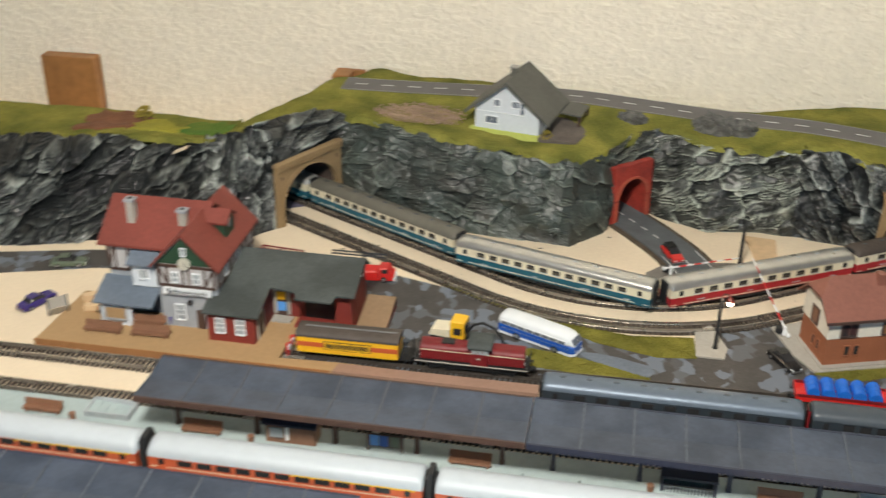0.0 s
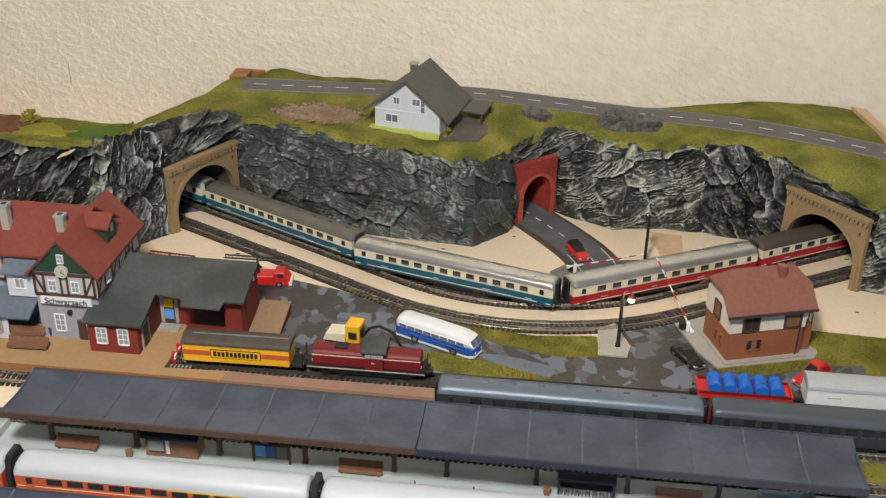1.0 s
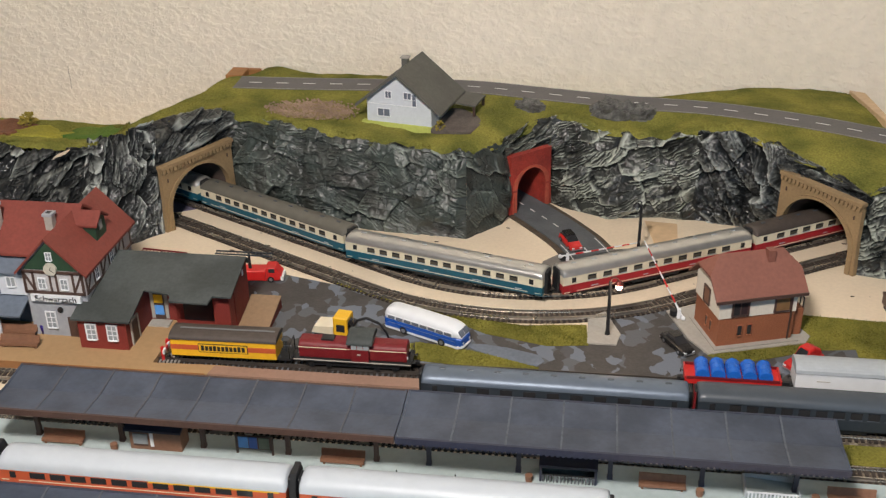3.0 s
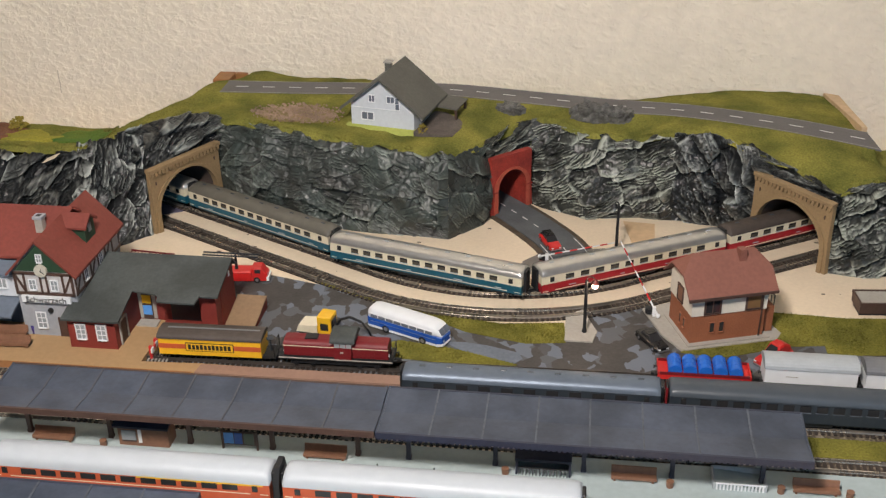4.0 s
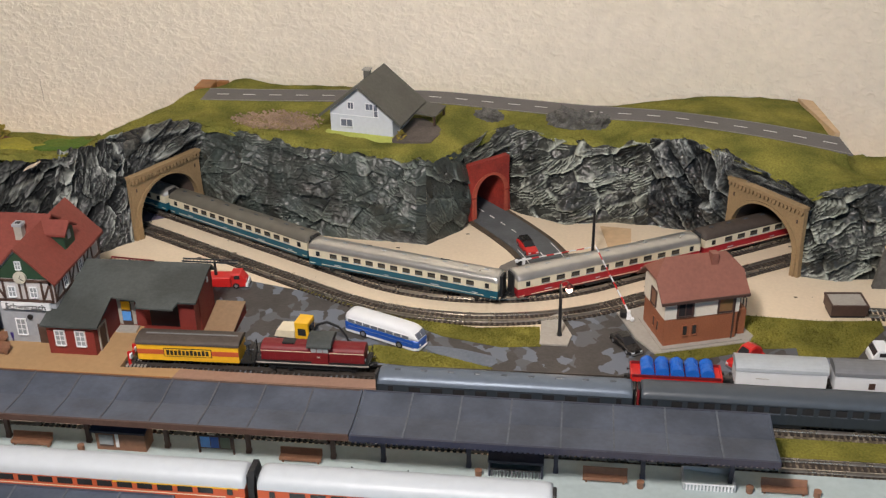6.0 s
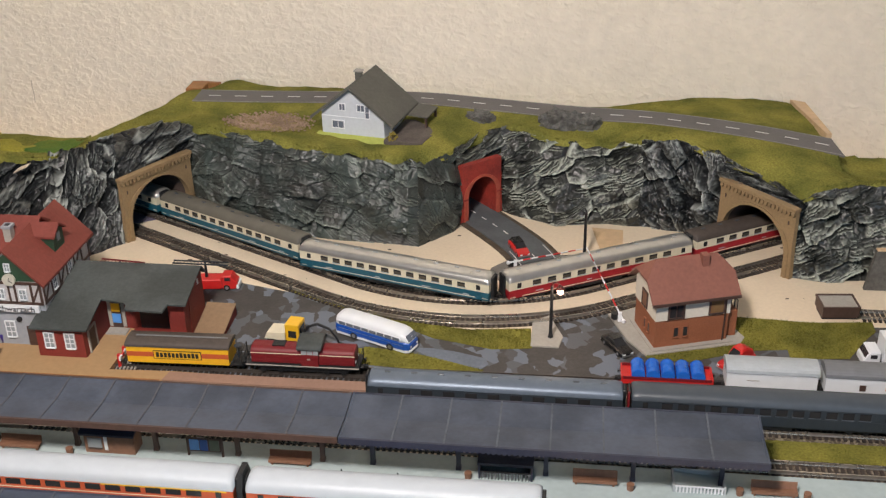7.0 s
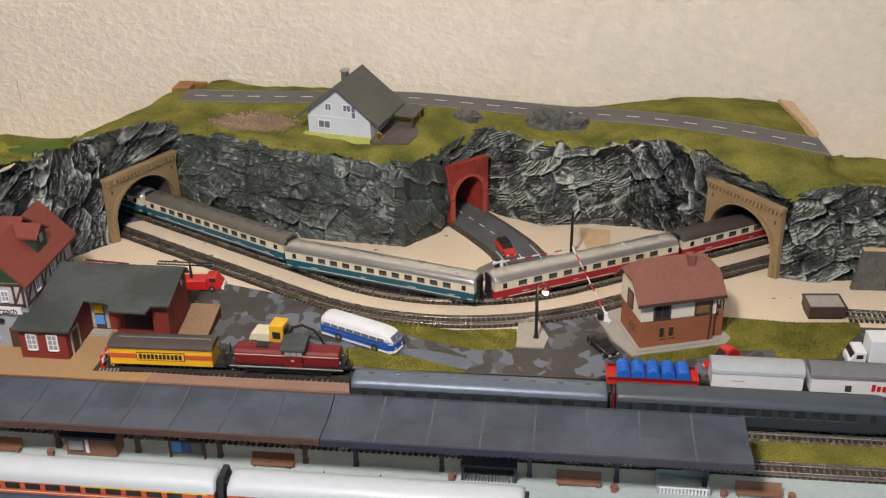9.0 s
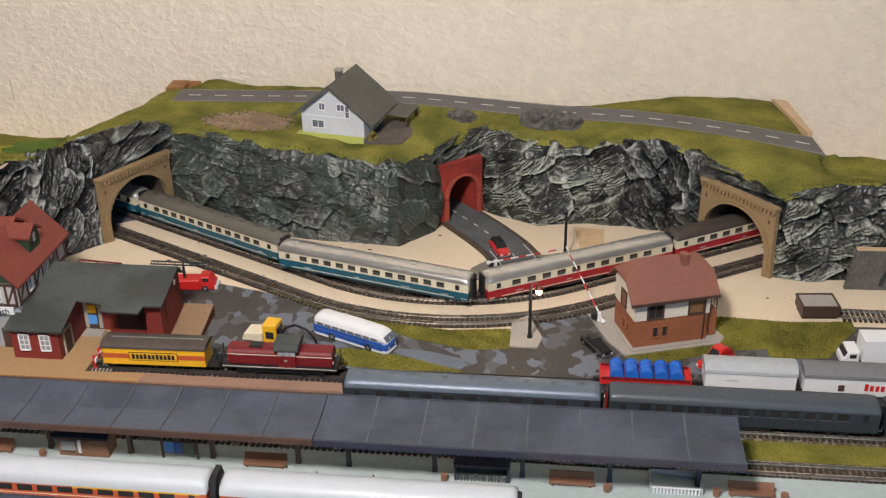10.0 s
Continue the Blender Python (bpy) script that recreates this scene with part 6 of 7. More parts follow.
def s_at(line, x):
    tot = 0
    for a, b in zip(line, line[1:]):
        if a.x <= x <= b.x:
            return tot + (x - a.x) / (b.x - a.x) * (b - a).length
        tot += (b - a).length
    return tot


S0 = s_at(INNER, 0.0725)
PITCH = 0.1672
g = "express train on the curve"
green = coach(on_track(INNER, S0 - PITCH / 2), "petrol and cream express coach with silver roof", g, "petrol", "cream", "roof_silver", windows=12, stripe=("cream", 0.0066), glazing="coach_pane", rim="pale_box", plates=True, pane=0.29)
olive = coach(on_track(INNER, S0 - PITCH * 1.5), "petrol and cream express coach with dull brown-grey roof", g, "petrol", "cream", "roof_olive", windows=12, stripe=("cream", 0.0066), glazing="coach_pane", rim="pale_box", plates=True, pane=0.29)
copy_thing(green, on_track(INNER, S0 - PITCH * 2.5))
coach(on_track(INNER, S0 + PITCH / 2), "red and cream express coach with silver roof", g, "coach_red", "cream", "roof_silver", windows=10, stripe=("cream", 0.0058), glazing="coach_pane", rim="pale_box", plates=True, pane=0.27)
coach(on_track(INNER, S0 + PITCH * 1.5), "red and cream express coach with dark roof", g, "coach_red", "cream", "roof_brown", windows=10, stripe=("cream", 0.0058), glazing="coach_pane", rim="pale_box", plates=True, pane=0.27)

# grey coaches behind the canopy
g = "grey local train behind the canopy"
coach(pose(0.0815, B_Y, RAIL_TOP), "silver grey local coach with shiny roof", g, "silver", "coach_grey", "silver", l=0.163, windows=9, vents=True)
coach(pose(0.2505, B_Y + 0.0005, RAIL_TOP), "dark grey local coach with dull grey roof", g, "coach_grey", "coach_grey", "roof_grey", l=0.164, windows=13, pane=0.33, vents=False, rim="seam_pale", tall=0.0023, sill_high=0.0006)
coach(pose(0.4190, B_Y + 0.0005, RAIL_TOP), "dark grey local coach with dull grey roof", g, "coach_grey", "coach_grey", "roof_grey", l=0.164, windows=13, pane=0.33, vents=False, rim="seam_pale", tall=0.0023, sill_high=0.0006)
for x in (0.1668,):
    bm = B()
    box(bm, x - 0.0007, B_Y - 0.0046, RAIL_TOP + 0.006, x + 0.0007, B_Y + 0.0046, RAIL_TOP + 0.0222)
    solid("gangway_door", bm, "crimson", "dark red gangway end between two coaches", "gangway", m=pose(0, 0, 0))

# orange and white train in front of the canopy platform
g = "orange train in front of the platform"
city = coach(pose(-0.1395, D_Y, RAIL_TOP), "orange commuter coach with white roof and dark windows", g, "orange", "orange", "roof_white", l=0.1655, windows=11, vents=False, roof_low=0.0180, w=0.0192, ridge=0.0262, pane=0.37, stripe=("cream", 0.0110))
bm = B()
box(bm, 0.005, -0.00985, 0.0168, 0.079, -0.0095, 0.0178)
part("class_stripe", bm, "yellow", city, "yellow first-class stripe")
copy_thing(city, pose(0.0335, D_Y, RAIL_TOP))
copy_thing(city, pose(-0.3125, D_Y, RAIL_TOP))
for x in (-0.2260, -0.0530):
    bm = B()
    prism(bm, [(-0.0085, 0.006), (0.0085, 0.006), (0.0092, 0.018), (0.0055, 0.0275), (-0.0055, 0.0275), (-0.0092, 0.018)], "x", -0.0016, 0.0016)
    solid("rubber_bellows", bm, "dark", "tall black rubber bellows between white-roofed coaches", "bellows", "rubber bellows", m=pose(x, D_Y, RAIL_TOP))
bm = B()
box(bm, 0, -0.0015, 0.003, 0.012, 0.0015, 0.006)
rod(bm, (0.010, 0, 0.004), (0.010, 0, 0.010), 0.0012, n=8)
solid("coupling_hook", bm, "dark", "black coupling hook at the end of a train", "coupling", m=pose(0.1180, D_Y, RAIL_TOP))


def on_siding(x):
    s = s_at(SIDING, x)
    p, h = along(SIDING, s)
    return pose(p.x, p.y, RAIL_TOP, 0, 0, math.degrees(h))


def diesel():
    ob = thing("diesel_locomotive", on_siding(-0.0520) @ Matrix.Scale(1.08, 4), "dark red diesel locomotive with grey cab roof on the siding", "locomotive")
    bm = B()
    box(bm, -0.0365, -0.0086, 0.0056, 0.0365, 0.0086, 0.0072)
    part("running_board", bm, "dark", ob)
    bm = B()
    box(bm, -0.0365, -0.0089, 0.0066, 0.0365, -0.0085, 0.0073)
    part("edge_stripe", bm, "concrete", ob)
    bm = B()
    box(bm, -0.016, -0.0070, 0.0022, 0.014, 0.0070, 0.0056)
    part("fuel_tank", bm, "dark", ob)
    for name, x0, x1 in (("long_hood", -0.0335, -0.0005), ("short_hood", 0.0105, 0.0335)):
        bm = B()
        prism(bm, [(-0.0066, 0.0072), (0.0066, 0.0072), (0.0066, 0.0146), (0.0060, 0.0162), (0.0047, 0.0173), (0.0028, 0.0178), (-0.0028, 0.0178), (-0.0047, 0.0173), (-0.0060, 0.0162), (-0.0066, 0.0146)], "x", x0, x1)
        soften(bm, 0.0005)
        hd = part(name, bm, "crimson", ob)
        bm = B()
        box(bm, x0, -0.00675, 0.0143, x1, -0.0066, 0.0148)
        part("hood_stripe", bm, "cream", hd)
        for k in range(3):
            xa = x0 + (x1 - x0) * (0.15 + 0.28 * k)
            bm = B()
            box(bm, xa, -0.00672, 0.0090, xa + 0.0045, -0.0066, 0.0128)
            part("louvre", bm, "crimson", hd)
    bm = B()
    box(bm, -0.0005, -0.0084, 0.0072, 0.0105, 0.0084, 0.0205)
    part("cab", bm, "crimson", ob)
    bm = B()
    prism(bm, roof_profile(0.0194, 0.0192, 0.0236, 12), "x", -0.0030, 0.0130)
    soften(bm, 0.0004)
    part("cab_roof", bm, "green_roof", ob)
    for s in (-1, 1):
        for x in (0.0012, 0.0050, 0.0088):
            bm = B()
            box(bm, x - 0.0014, s * 0.0085 - 0.0002, 0.0158, x + 0.0020, s * 0.0085 + 0.0002, 0.0196)
            part("cab_window", bm, "glass_pale", ob)
    for x in (-0.0007, 0.0107):
        bm = B()
        box(bm, x - 0.0002, -0.0062, 0.0178, x + 0.0002, 0.0062, 0.0200)
        part("cab_window", bm, "glass", ob)
    for x in (-0.0337, 0.0337):
        for y in (-0.0045, 0.0045):
            bm = B()
            rod(bm, (x - 0.0003, y, 0.0095), (x + 0.0003, y, 0.0095), 0.0009, n=8)
            part("headlight", bm, "white", ob)
    for s in (-1, 1):
        for y in (-0.0082, 0.0082):
            bm = B()
            rod(bm, (s * 0.0362, y, 0.0072), (s * 0.0362, y, 0.0125), 0.00025, n=5)
            part("handrail", bm, "dark", ob)
        bm = B()
        rod(bm, (s * 0.0362, -0.0082, 0.0125), (s * 0.0362, 0.0082, 0.0125), 0.00025, n=5)
        part("handrail", bm, "dark", ob)
        buffers(ob, s * 0.0365, s)
        bogie(ob, s * 0.0205, 0.0165)
    bm = B()
    box(bm, -0.020, -0.0030, 0.0176, -0.012, 0.0030, 0.0186)
    part("exhaust", bm, "dark", ob)
    bm = B()
    box(bm, 0.0035, -0.0087, 0.0118, 0.0055, -0.0084, 0.0128)
    part("number_plate", bm, "concrete", ob)


diesel()


def box_wagon(m, label, body, roof, l=0.066, w=0.0172, top=0.0190, ridge=0.0228, bars=()):
    ob = thing("goods_wagon", m, label, "goods wagon", "wagons on the siding")
    h = l / 2
    bm = B()
    box(bm, -h, -w / 2, 0.0056, h, w / 2, top)
    part("body", bm, body, ob)
    bm = B()
    prism(bm, roof_profile(w + 0.0014, top - 0.0003, ridge, 10), "x", -h - 0.0007, h + 0.0007)
    part("roof", bm, roof, ob)
    bm = B()
    box(bm, -h + 0.001, -w / 2 + 0.0015, 0.0036, h - 0.001, w / 2 - 0.0015, 0.0056)
    part("underframe", bm, "dark", ob)
    for x0, z0, x1, z1, mt, *step in bars:
        bm = B()
        box(bm, x0, -w / 2 - 0.0003 - 0.00015 * (step[0] if step else 0), z0, x1, -w / 2 + 0.0001, z1)
        part("painted_panel", bm, mt, ob)
    for x in (-l * 0.29, l * 0.29):
        wheelset(ob, x)
    for s in (-1, 1):
        buffers(ob, s * h, s)
    return ob


# a plain lettering block of bars on the yellow panel
letters = [(-0.0145 + i * 0.0027, 0.0112, -0.0145 + i * 0.0027 + 0.0020, 0.0152 if i % 3 else 0.0156, "dark", 3) for i in range(11)]
yellow = box_wagon(on_siding(-0.1395) @ Matrix.Diagonal((1.03, 1.02, 0.90, 1.0)), "yellow goods wagon with red band, brown roof and brake platform", "yellow", "roof_brown", 0.070, top=0.0200, ridge=0.0240,
                   bars=[(-0.035, 0.0112, 0.035, 0.0152, "orange"), (-0.0165, 0.0096, 0.0165, 0.0168, "dark", 1), (-0.0160, 0.0101, 0.0160, 0.0163, "yellow", 2)] + letters)
bm = B()
box(bm, 0.0352, -0.0080, 0.0050, 0.0440, 0.0080, 0.0060)
part("brake_platform", bm, "dark", yellow)
for y in (-0.0074, 0.0074):
    bm = B()
    rod(bm, (0.0432, y, 0.0060), (0.0432, y, 0.0165), 0.0004, n=6)
    part("railing_post", bm, "dark", yellow)
for z in (0.0110, 0.0165):
    bm = B()
    rod(bm, (0.0432, -0.0074, z), (0.0432, 0.0074, z), 0.0004, n=6)
    part("railing", bm, "dark", yellow)
bm = B()
rod(bm, (0.0390, 0.0010, 0.0060), (0.0390, 0.0010, 0.0175), 0.0006, n=6)
rod(bm, (0.0390, 0.0010, 0.0168), (0.0390, 0.0010, 0.0174), 0.0026, n=12)
part("brake_wheel", bm, "coach_grey", yellow)
bm = B()
box(bm, -0.030, -0.0006, 0.0238, 0.033, 0.0006, 0.0244)
part("roof_walk", bm, "wagon_roof", yellow)
bm = B()
for y in (-0.0075, 0.0075):
    box(bm, -0.0365 - 0.0010, y - 0.0006, 0.003, -0.0365, y + 0.0006, 0.0050)
solid("wagon_step", bm, "dark", "black steps at the wagon end", "step", m=on_siding(-0.1395) @ Matrix.Diagonal((1.03, 1.02, 0.90, 1.0)))


def buffer_stop(m):
    ob = thing("buffer_stop", m, "small red and white buffer stop at the siding end", "buffer stop")
    for y in (-0.005, 0.005):
        bm = B()
        box(bm, -0.0010, y - 0.0010, 0, 0.0010, y + 0.0010, 0.0105)
        part("post", bm, "red", ob)
    for i in range(4):
        bm = B()
        box(bm, 0.0010, -0.0080 + i * 0.004, 0.0065, 0.0022, -0.0040 + i * 0.004, 0.0095)
        part("beam_segment", bm, "red" if i % 2 else "white", ob)
    for i in range(6):
        bm = B()
        box(bm, -0.0025 + i * 0.0026, -0.0086, -0.0002, -0.0013 + i * 0.0026, 0.0086, 0.0008)
        part("base_slat", bm, "concrete", ob, "pale grey cross slat")


buffer_stop(pose(-0.1835, 0.0397, 0.0018, 0, 0, 2))


def barrel_wagon():
    ob = thing("barrel_wagon", on_siding(0.1935), "red flat wagon carrying a row of blue barrels", "goods wagon", "wagons on the siding")
    bm = B()
    box(bm, -0.030, -0.0085, 0.0050, 0.030, 0.0085, 0.0085)
    part("deck", bm, "red", ob)
    for x in (-0.0296, 0.0296):
        bm = B()
        box(bm, x - 0.0005, -0.0085, 0.0085, x + 0.0005, 0.0085, 0.0102)
        part("end_board", bm, "red", ob)
    for y in (-0.0083, 0.0083):
        bm = B()
        box(bm, -0.029, y - 0.0003, 0.0085, 0.029, y + 0.0003, 0.0105)
        part("side_board", bm, "crimson", ob)
    for i in range(5):
        x = -0.0190 + i * 0.0098
        bm = B()
        rod(bm, (x, -0.0078, 0.0112), (x, 0.0078, 0.0112), 0.0044, n=16)
        b = part("barrel", bm, "barrel_blue", ob)
        for y in (-0.0073, -0.0026, 0.0022, 0.0069):
            bm = B()
            rod(bm, (x, y, 0.0112), (x, y + 0.0005, 0.0112), 0.0046, n=16)
            part("hoop", bm, "barrel_blue", b)
    for x in (-0.018, 0.018):
        wheelset(ob, x)
    for s in (-1, 1):
        buffers(ob, s * 0.030, s)


barrel_wagon()
bars = [(0.008 + i * 0.0034, 0.0096, 0.0102 + i * 0.0034, 0.0136 + (0.0012 if i in (0, 4) else 0), "red") for i in range(6)]
box_wagon(on_siding(0.2605), "white refrigerator wagon with light grey roof", "white", "pale_box", 0.0580, top=0.0180, ridge=0.0232, bars=[(-0.016, 0.0122, -0.008, 0.0126, "concrete")])
box_wagon(on_siding(0.3245), "white beer wagon with red letter bars and dull grey roof", "white", "wagon_roof", 0.0600, top=0.0180, ridge=0.0232, bars=bars + [(-0.0085, 0.0085, -0.0045, 0.0130, "brown_wood")])

# ---- road vehicles: local x forwards ----


def wheel(parent, x, y, r, w=0.0016):
    bm = B()
    s = 1 if y > 0 else -1
    rod(bm, (x, y - s * w, r), (x, y, r), r, n=12)
    t = part("wheel", bm, "dark", parent)
    bm = B()
    rod(bm, (x, y, r), (x, y + s * 0.00015, r), r * 0.55, n=10)
    part("hub", bm, "tin", t)


def shell(sections):
    """Lofted body: sections (x, half width, z low, z high)."""
    bm = B()
    rings = []
    for x, hw, z0, z1 in sections:
        b = min(0.0009, (z1 - z0) * 0.3)
        rings.append([bm.verts.new(p) for p in ((x, -hw, z0), (x, -hw, z1 - b), (x, -hw + b, z1), (x, hw - b, z1), (x, hw, z1 - b), (x, hw, z0))])
    for a, c in zip(rings, rings[1:]):
        for i in range(6):
            j = (i + 1) % 6
            bm.faces.new((a[i], a[j], c[j], c[i]))
    bm.faces.new(rings[0][::-1])
    bm.faces.new(rings[-1])
    return bm


def car(m, colour, label, l=0.0270, w=0.0108, roof=None, estate=False, group="model cars", rounded=False):
    ob = thing("car", m, label, "car", group)
    h, hw = l / 2, w / 2
    part("body", shell([(-h, hw * 0.86, 0.0016, 0.0046), (-h * 0.92, hw, 0.0014, 0.0054), (-h * 0.4, hw, 0.0014, 0.0056), (h * 0.35, hw, 0.0014, 0.0054), (h * 0.9, hw * 0.95, 0.0014, 0.0046), (h, hw * 0.80, 0.0018, 0.0040)]), colour, ob)
    back = -0.90 if estate else -0.62
    if rounded:
        part("cabin", shell([(-h * 0.92, hw * 0.70, 0.0040, 0.0056), (-h * 0.72, hw * 0.80, 0.0046, 0.0094), (-h * 0.35, hw * 0.82, 0.0050, 0.0116), (h * 0.02, hw * 0.82, 0.0050, 0.0112), (h * 0.34, hw * 0.84, 0.0050, 0.0060)]), colour, ob)
        part("windscreen", shell([(h * 0.08, hw * 0.66, 0.0070, 0.0107), (h * 0.30, hw * 0.70, 0.0070, 0.0076)]), "glass", ob)
    if not rounded:
        part("cabin", shell([(h * back, hw * 0.86, 0.0052, 0.0056), (h * (back + 0.14), hw * 0.74, 0.0052, 0.0086), (h * 0.05, hw * 0.74, 0.0052, 0.0088), (h * 0.40, hw * 0.84, 0.0052, 0.0055)]), "glass", ob)
        part("roof_panel", shell([(h * (back + 0.15), hw * 0.70, 0.0085, 0.0090), (h * 0.05, hw * 0.70, 0.0086, 0.0092)]), roof or colour, ob)
    for x in (-h * 0.62, h * 0.62):
        for y in (-hw - 0.0001, hw + 0.0001):
            wheel(ob, x, y, 0.0020)
    for y in (-hw * 0.6, hw * 0.6):
        bm = B()
        box(bm, h * 0.97, y - 0.0010, 0.0028, h * 1.01, y + 0.0010, 0.0038)
        part("headlight", bm, "white", ob)
        bm = B()
        box(bm, -h * 1.01, y - 0.0010, 0.0030, -h * 0.97, y + 0.0010, 0.0040)
        part("tail_light", bm, "crimson", ob)
    for x in (-h, h):
        bm = B()
        box(bm, x - 0.0005, -hw * 0.85, 0.0014, x + 0.0005, hw * 0.85, 0.0022)
        part("bumper", bm, "tin", ob)
    return ob


car(pose(0.0845, 0.2365, 0.0021, 0, 0, -66), "red", "red estate car with dark roof on the lane", roof="car_black", estate=True)
car(pose(0.1625, 0.0935, 0.0008, 0, 0, -58), "car_black", "black saloon car on the patched asphalt", l=0.028)
car(pose(-0.3940, 0.0680, 0.0001, 0, 0, 66), "indigo", "dark indigo saloon car on the bare board", l=0.030)
car(pose(-0.3985, 0.1285, 0.0008, 0, 0, 14), "sage", "sage green car on the lane behind the station", l=0.028)
car(pose(0.2440, 0.0795, 0.0008, 0, 0, -140) @ Matrix.Diagonal((1.0, 1.05, 1.25, 1.0)), "red", "bright red rounded car behind the white wagon", l=0.029, rounded=True)


def dome(sections, n=16, power=3.2):
    """Lofted rounded body: sections (x, half width, z low, z high); square below, domed above."""
    bm = B()
    rings = []
    for x, hw, z0, z1 in sections:
        ring = [bm.verts.new((x, -hw, z0))]
        for i in range(n + 1):
            a = math.pi * i / n
            c, d = -math.cos(a), math.sin(a)
            ring.append(bm.verts.new((x, hw * math.copysign(abs(c) ** (2 / power), c), z0 + (z1 - z0) * (0.30 + 0.70 * d ** (2 / power)))))
        ring.append(bm.verts.new((x, hw, z0)))
        rings.append(ring)
    m = len(rings[0])
    for a, c in zip(rings, rings[1:]):
        for i in range(m):
            bm.faces.new((a[i], a[(i + 1) % m], c[(i + 1) % m], c[i]))
    bm.faces.new(rings[0][::-1])
    bm.faces.new(rings[-1])
    return bm


def bus():
    ob = thing("bus", pose(-0.0105, 0.0885, 0.0010, 0, 0, -23.5) @ Matrix.Scale(0.95, 4), "white and blue rounded long-distance bus beside the meadow", "bus")
    l, hw = 0.0655, 0.0079
    h = l / 2
    part("skirt", shell([(-h, hw * 0.90, 0.0018, 0.0044), (-h * 0.95, hw, 0.0014, 0.0046), (h * 0.93, hw, 0.0014, 0.0046), (h * 1.02, hw * 0.80, 0.0018, 0.0044)]), "white", ob)
    part("blue_side", shell([(-h * 1.0, hw * 0.90, 0.0036, 0.0100), (-h * 0.95, hw + 0.0002, 0.0036, 0.0102), (h * 0.90, hw + 0.0002, 0.0036, 0.0102), (h * 1.0, hw * 0.84, 0.0036, 0.0094), (h * 1.025, hw * 0.66, 0.0038, 0.0086)]), "blue", ob)
    part("roof", dome([(-h * 1.0, hw * 0.80, 0.0098, 0.0150), (-h * 0.965, hw * 0.95, 0.0098, 0.0170), (-h * 0.85, hw, 0.0098, 0.0180), (-h * 0.2, hw, 0.0098, 0.0184), (h * 0.66, hw, 0.0098, 0.0180), (h * 0.80, hw * 0.98, 0.0098, 0.0171), (h * 0.90, hw * 0.92, 0.0098, 0.0152), (h * 0.965, hw * 0.82, 0.0098, 0.0124), (h * 1.0, hw * 0.70, 0.0092, 0.0100)]), "white", ob, smooth=True)
    for s in (-1, 1):
        bm = B()
        box(bm, -h * 0.90, s * hw * 0.995 - 0.0003, 0.0104, h * 0.80, s * hw * 0.995 + 0.0003, 0.0130)
        band = part("window_band", bm, "glass_blue", ob)
        for i in range(9):
            x = -h * 0.90 + i * l * 0.85 / 8
            bm = B()
            box(bm, x - 0.0004, s * hw * 0.995 - 0.0005, 0.0103, x + 0.0004, s * hw * 0.995 + 0.0005, 0.0131)
            part("window_pillar", bm, "white", band)
        bm = B()
        box(bm, -h * 0.92, s * hw * 0.995 - 0.0006, 0.0131, h * 0.80, s * hw * 0.995 + 0.0006, 0.0136)
        part("rain_strip", bm, "white", ob)
        bm = B()
        box(bm, -h * 0.90, s * (hw + 0.0002) - 0.0001, 0.0070, h * 0.88, s * (hw + 0.0002) + 0.0002, 0.0073)
        part("chrome_strip", bm, "tin", ob)
        # split curved windscreen
        bm = B()
        ya, yb = (0.0004, hw * 0.70) if s > 0 else (-hw * 0.70, -0.0004)
        prism(bm, [(h * 0.985, 0.0104), (h * 0.912, 0.0146), (h * 0.935, 0.0150), (h * 1.008, 0.0108)], "y", ya, yb)
        part("windscreen", bm, "glass_blue", ob)
    bm = B()
    box(bm, -h * 1.0 - 0.0003, -hw * 0.55, 0.0112, -h * 0.97, hw * 0.55, 0.0142)
    part("rear_window", bm, "glass_blue", ob)
    for x in (-h * 0.48, h * 0.52):
        for y in (-hw - 0.0003, hw + 0.0003):
            wheel(ob, x, y, 0.0031, 0.002)
    for y in (-0.0044, 0.0044):
        bm = B()
        rod(bm, (h * 0.985, y, 0.0058), (h * 1.030, y, 0.0058), 0.0010, n=10)
        part("headlight", bm, "white", ob)
    bm = B()
    box(bm, h * 0.99, -hw * 0.72, 0.0016, h * 1.04, hw * 0.72, 0.0032)
    soften(bm, 0.0004)
    part("bumper", bm, "white", ob)


bus()


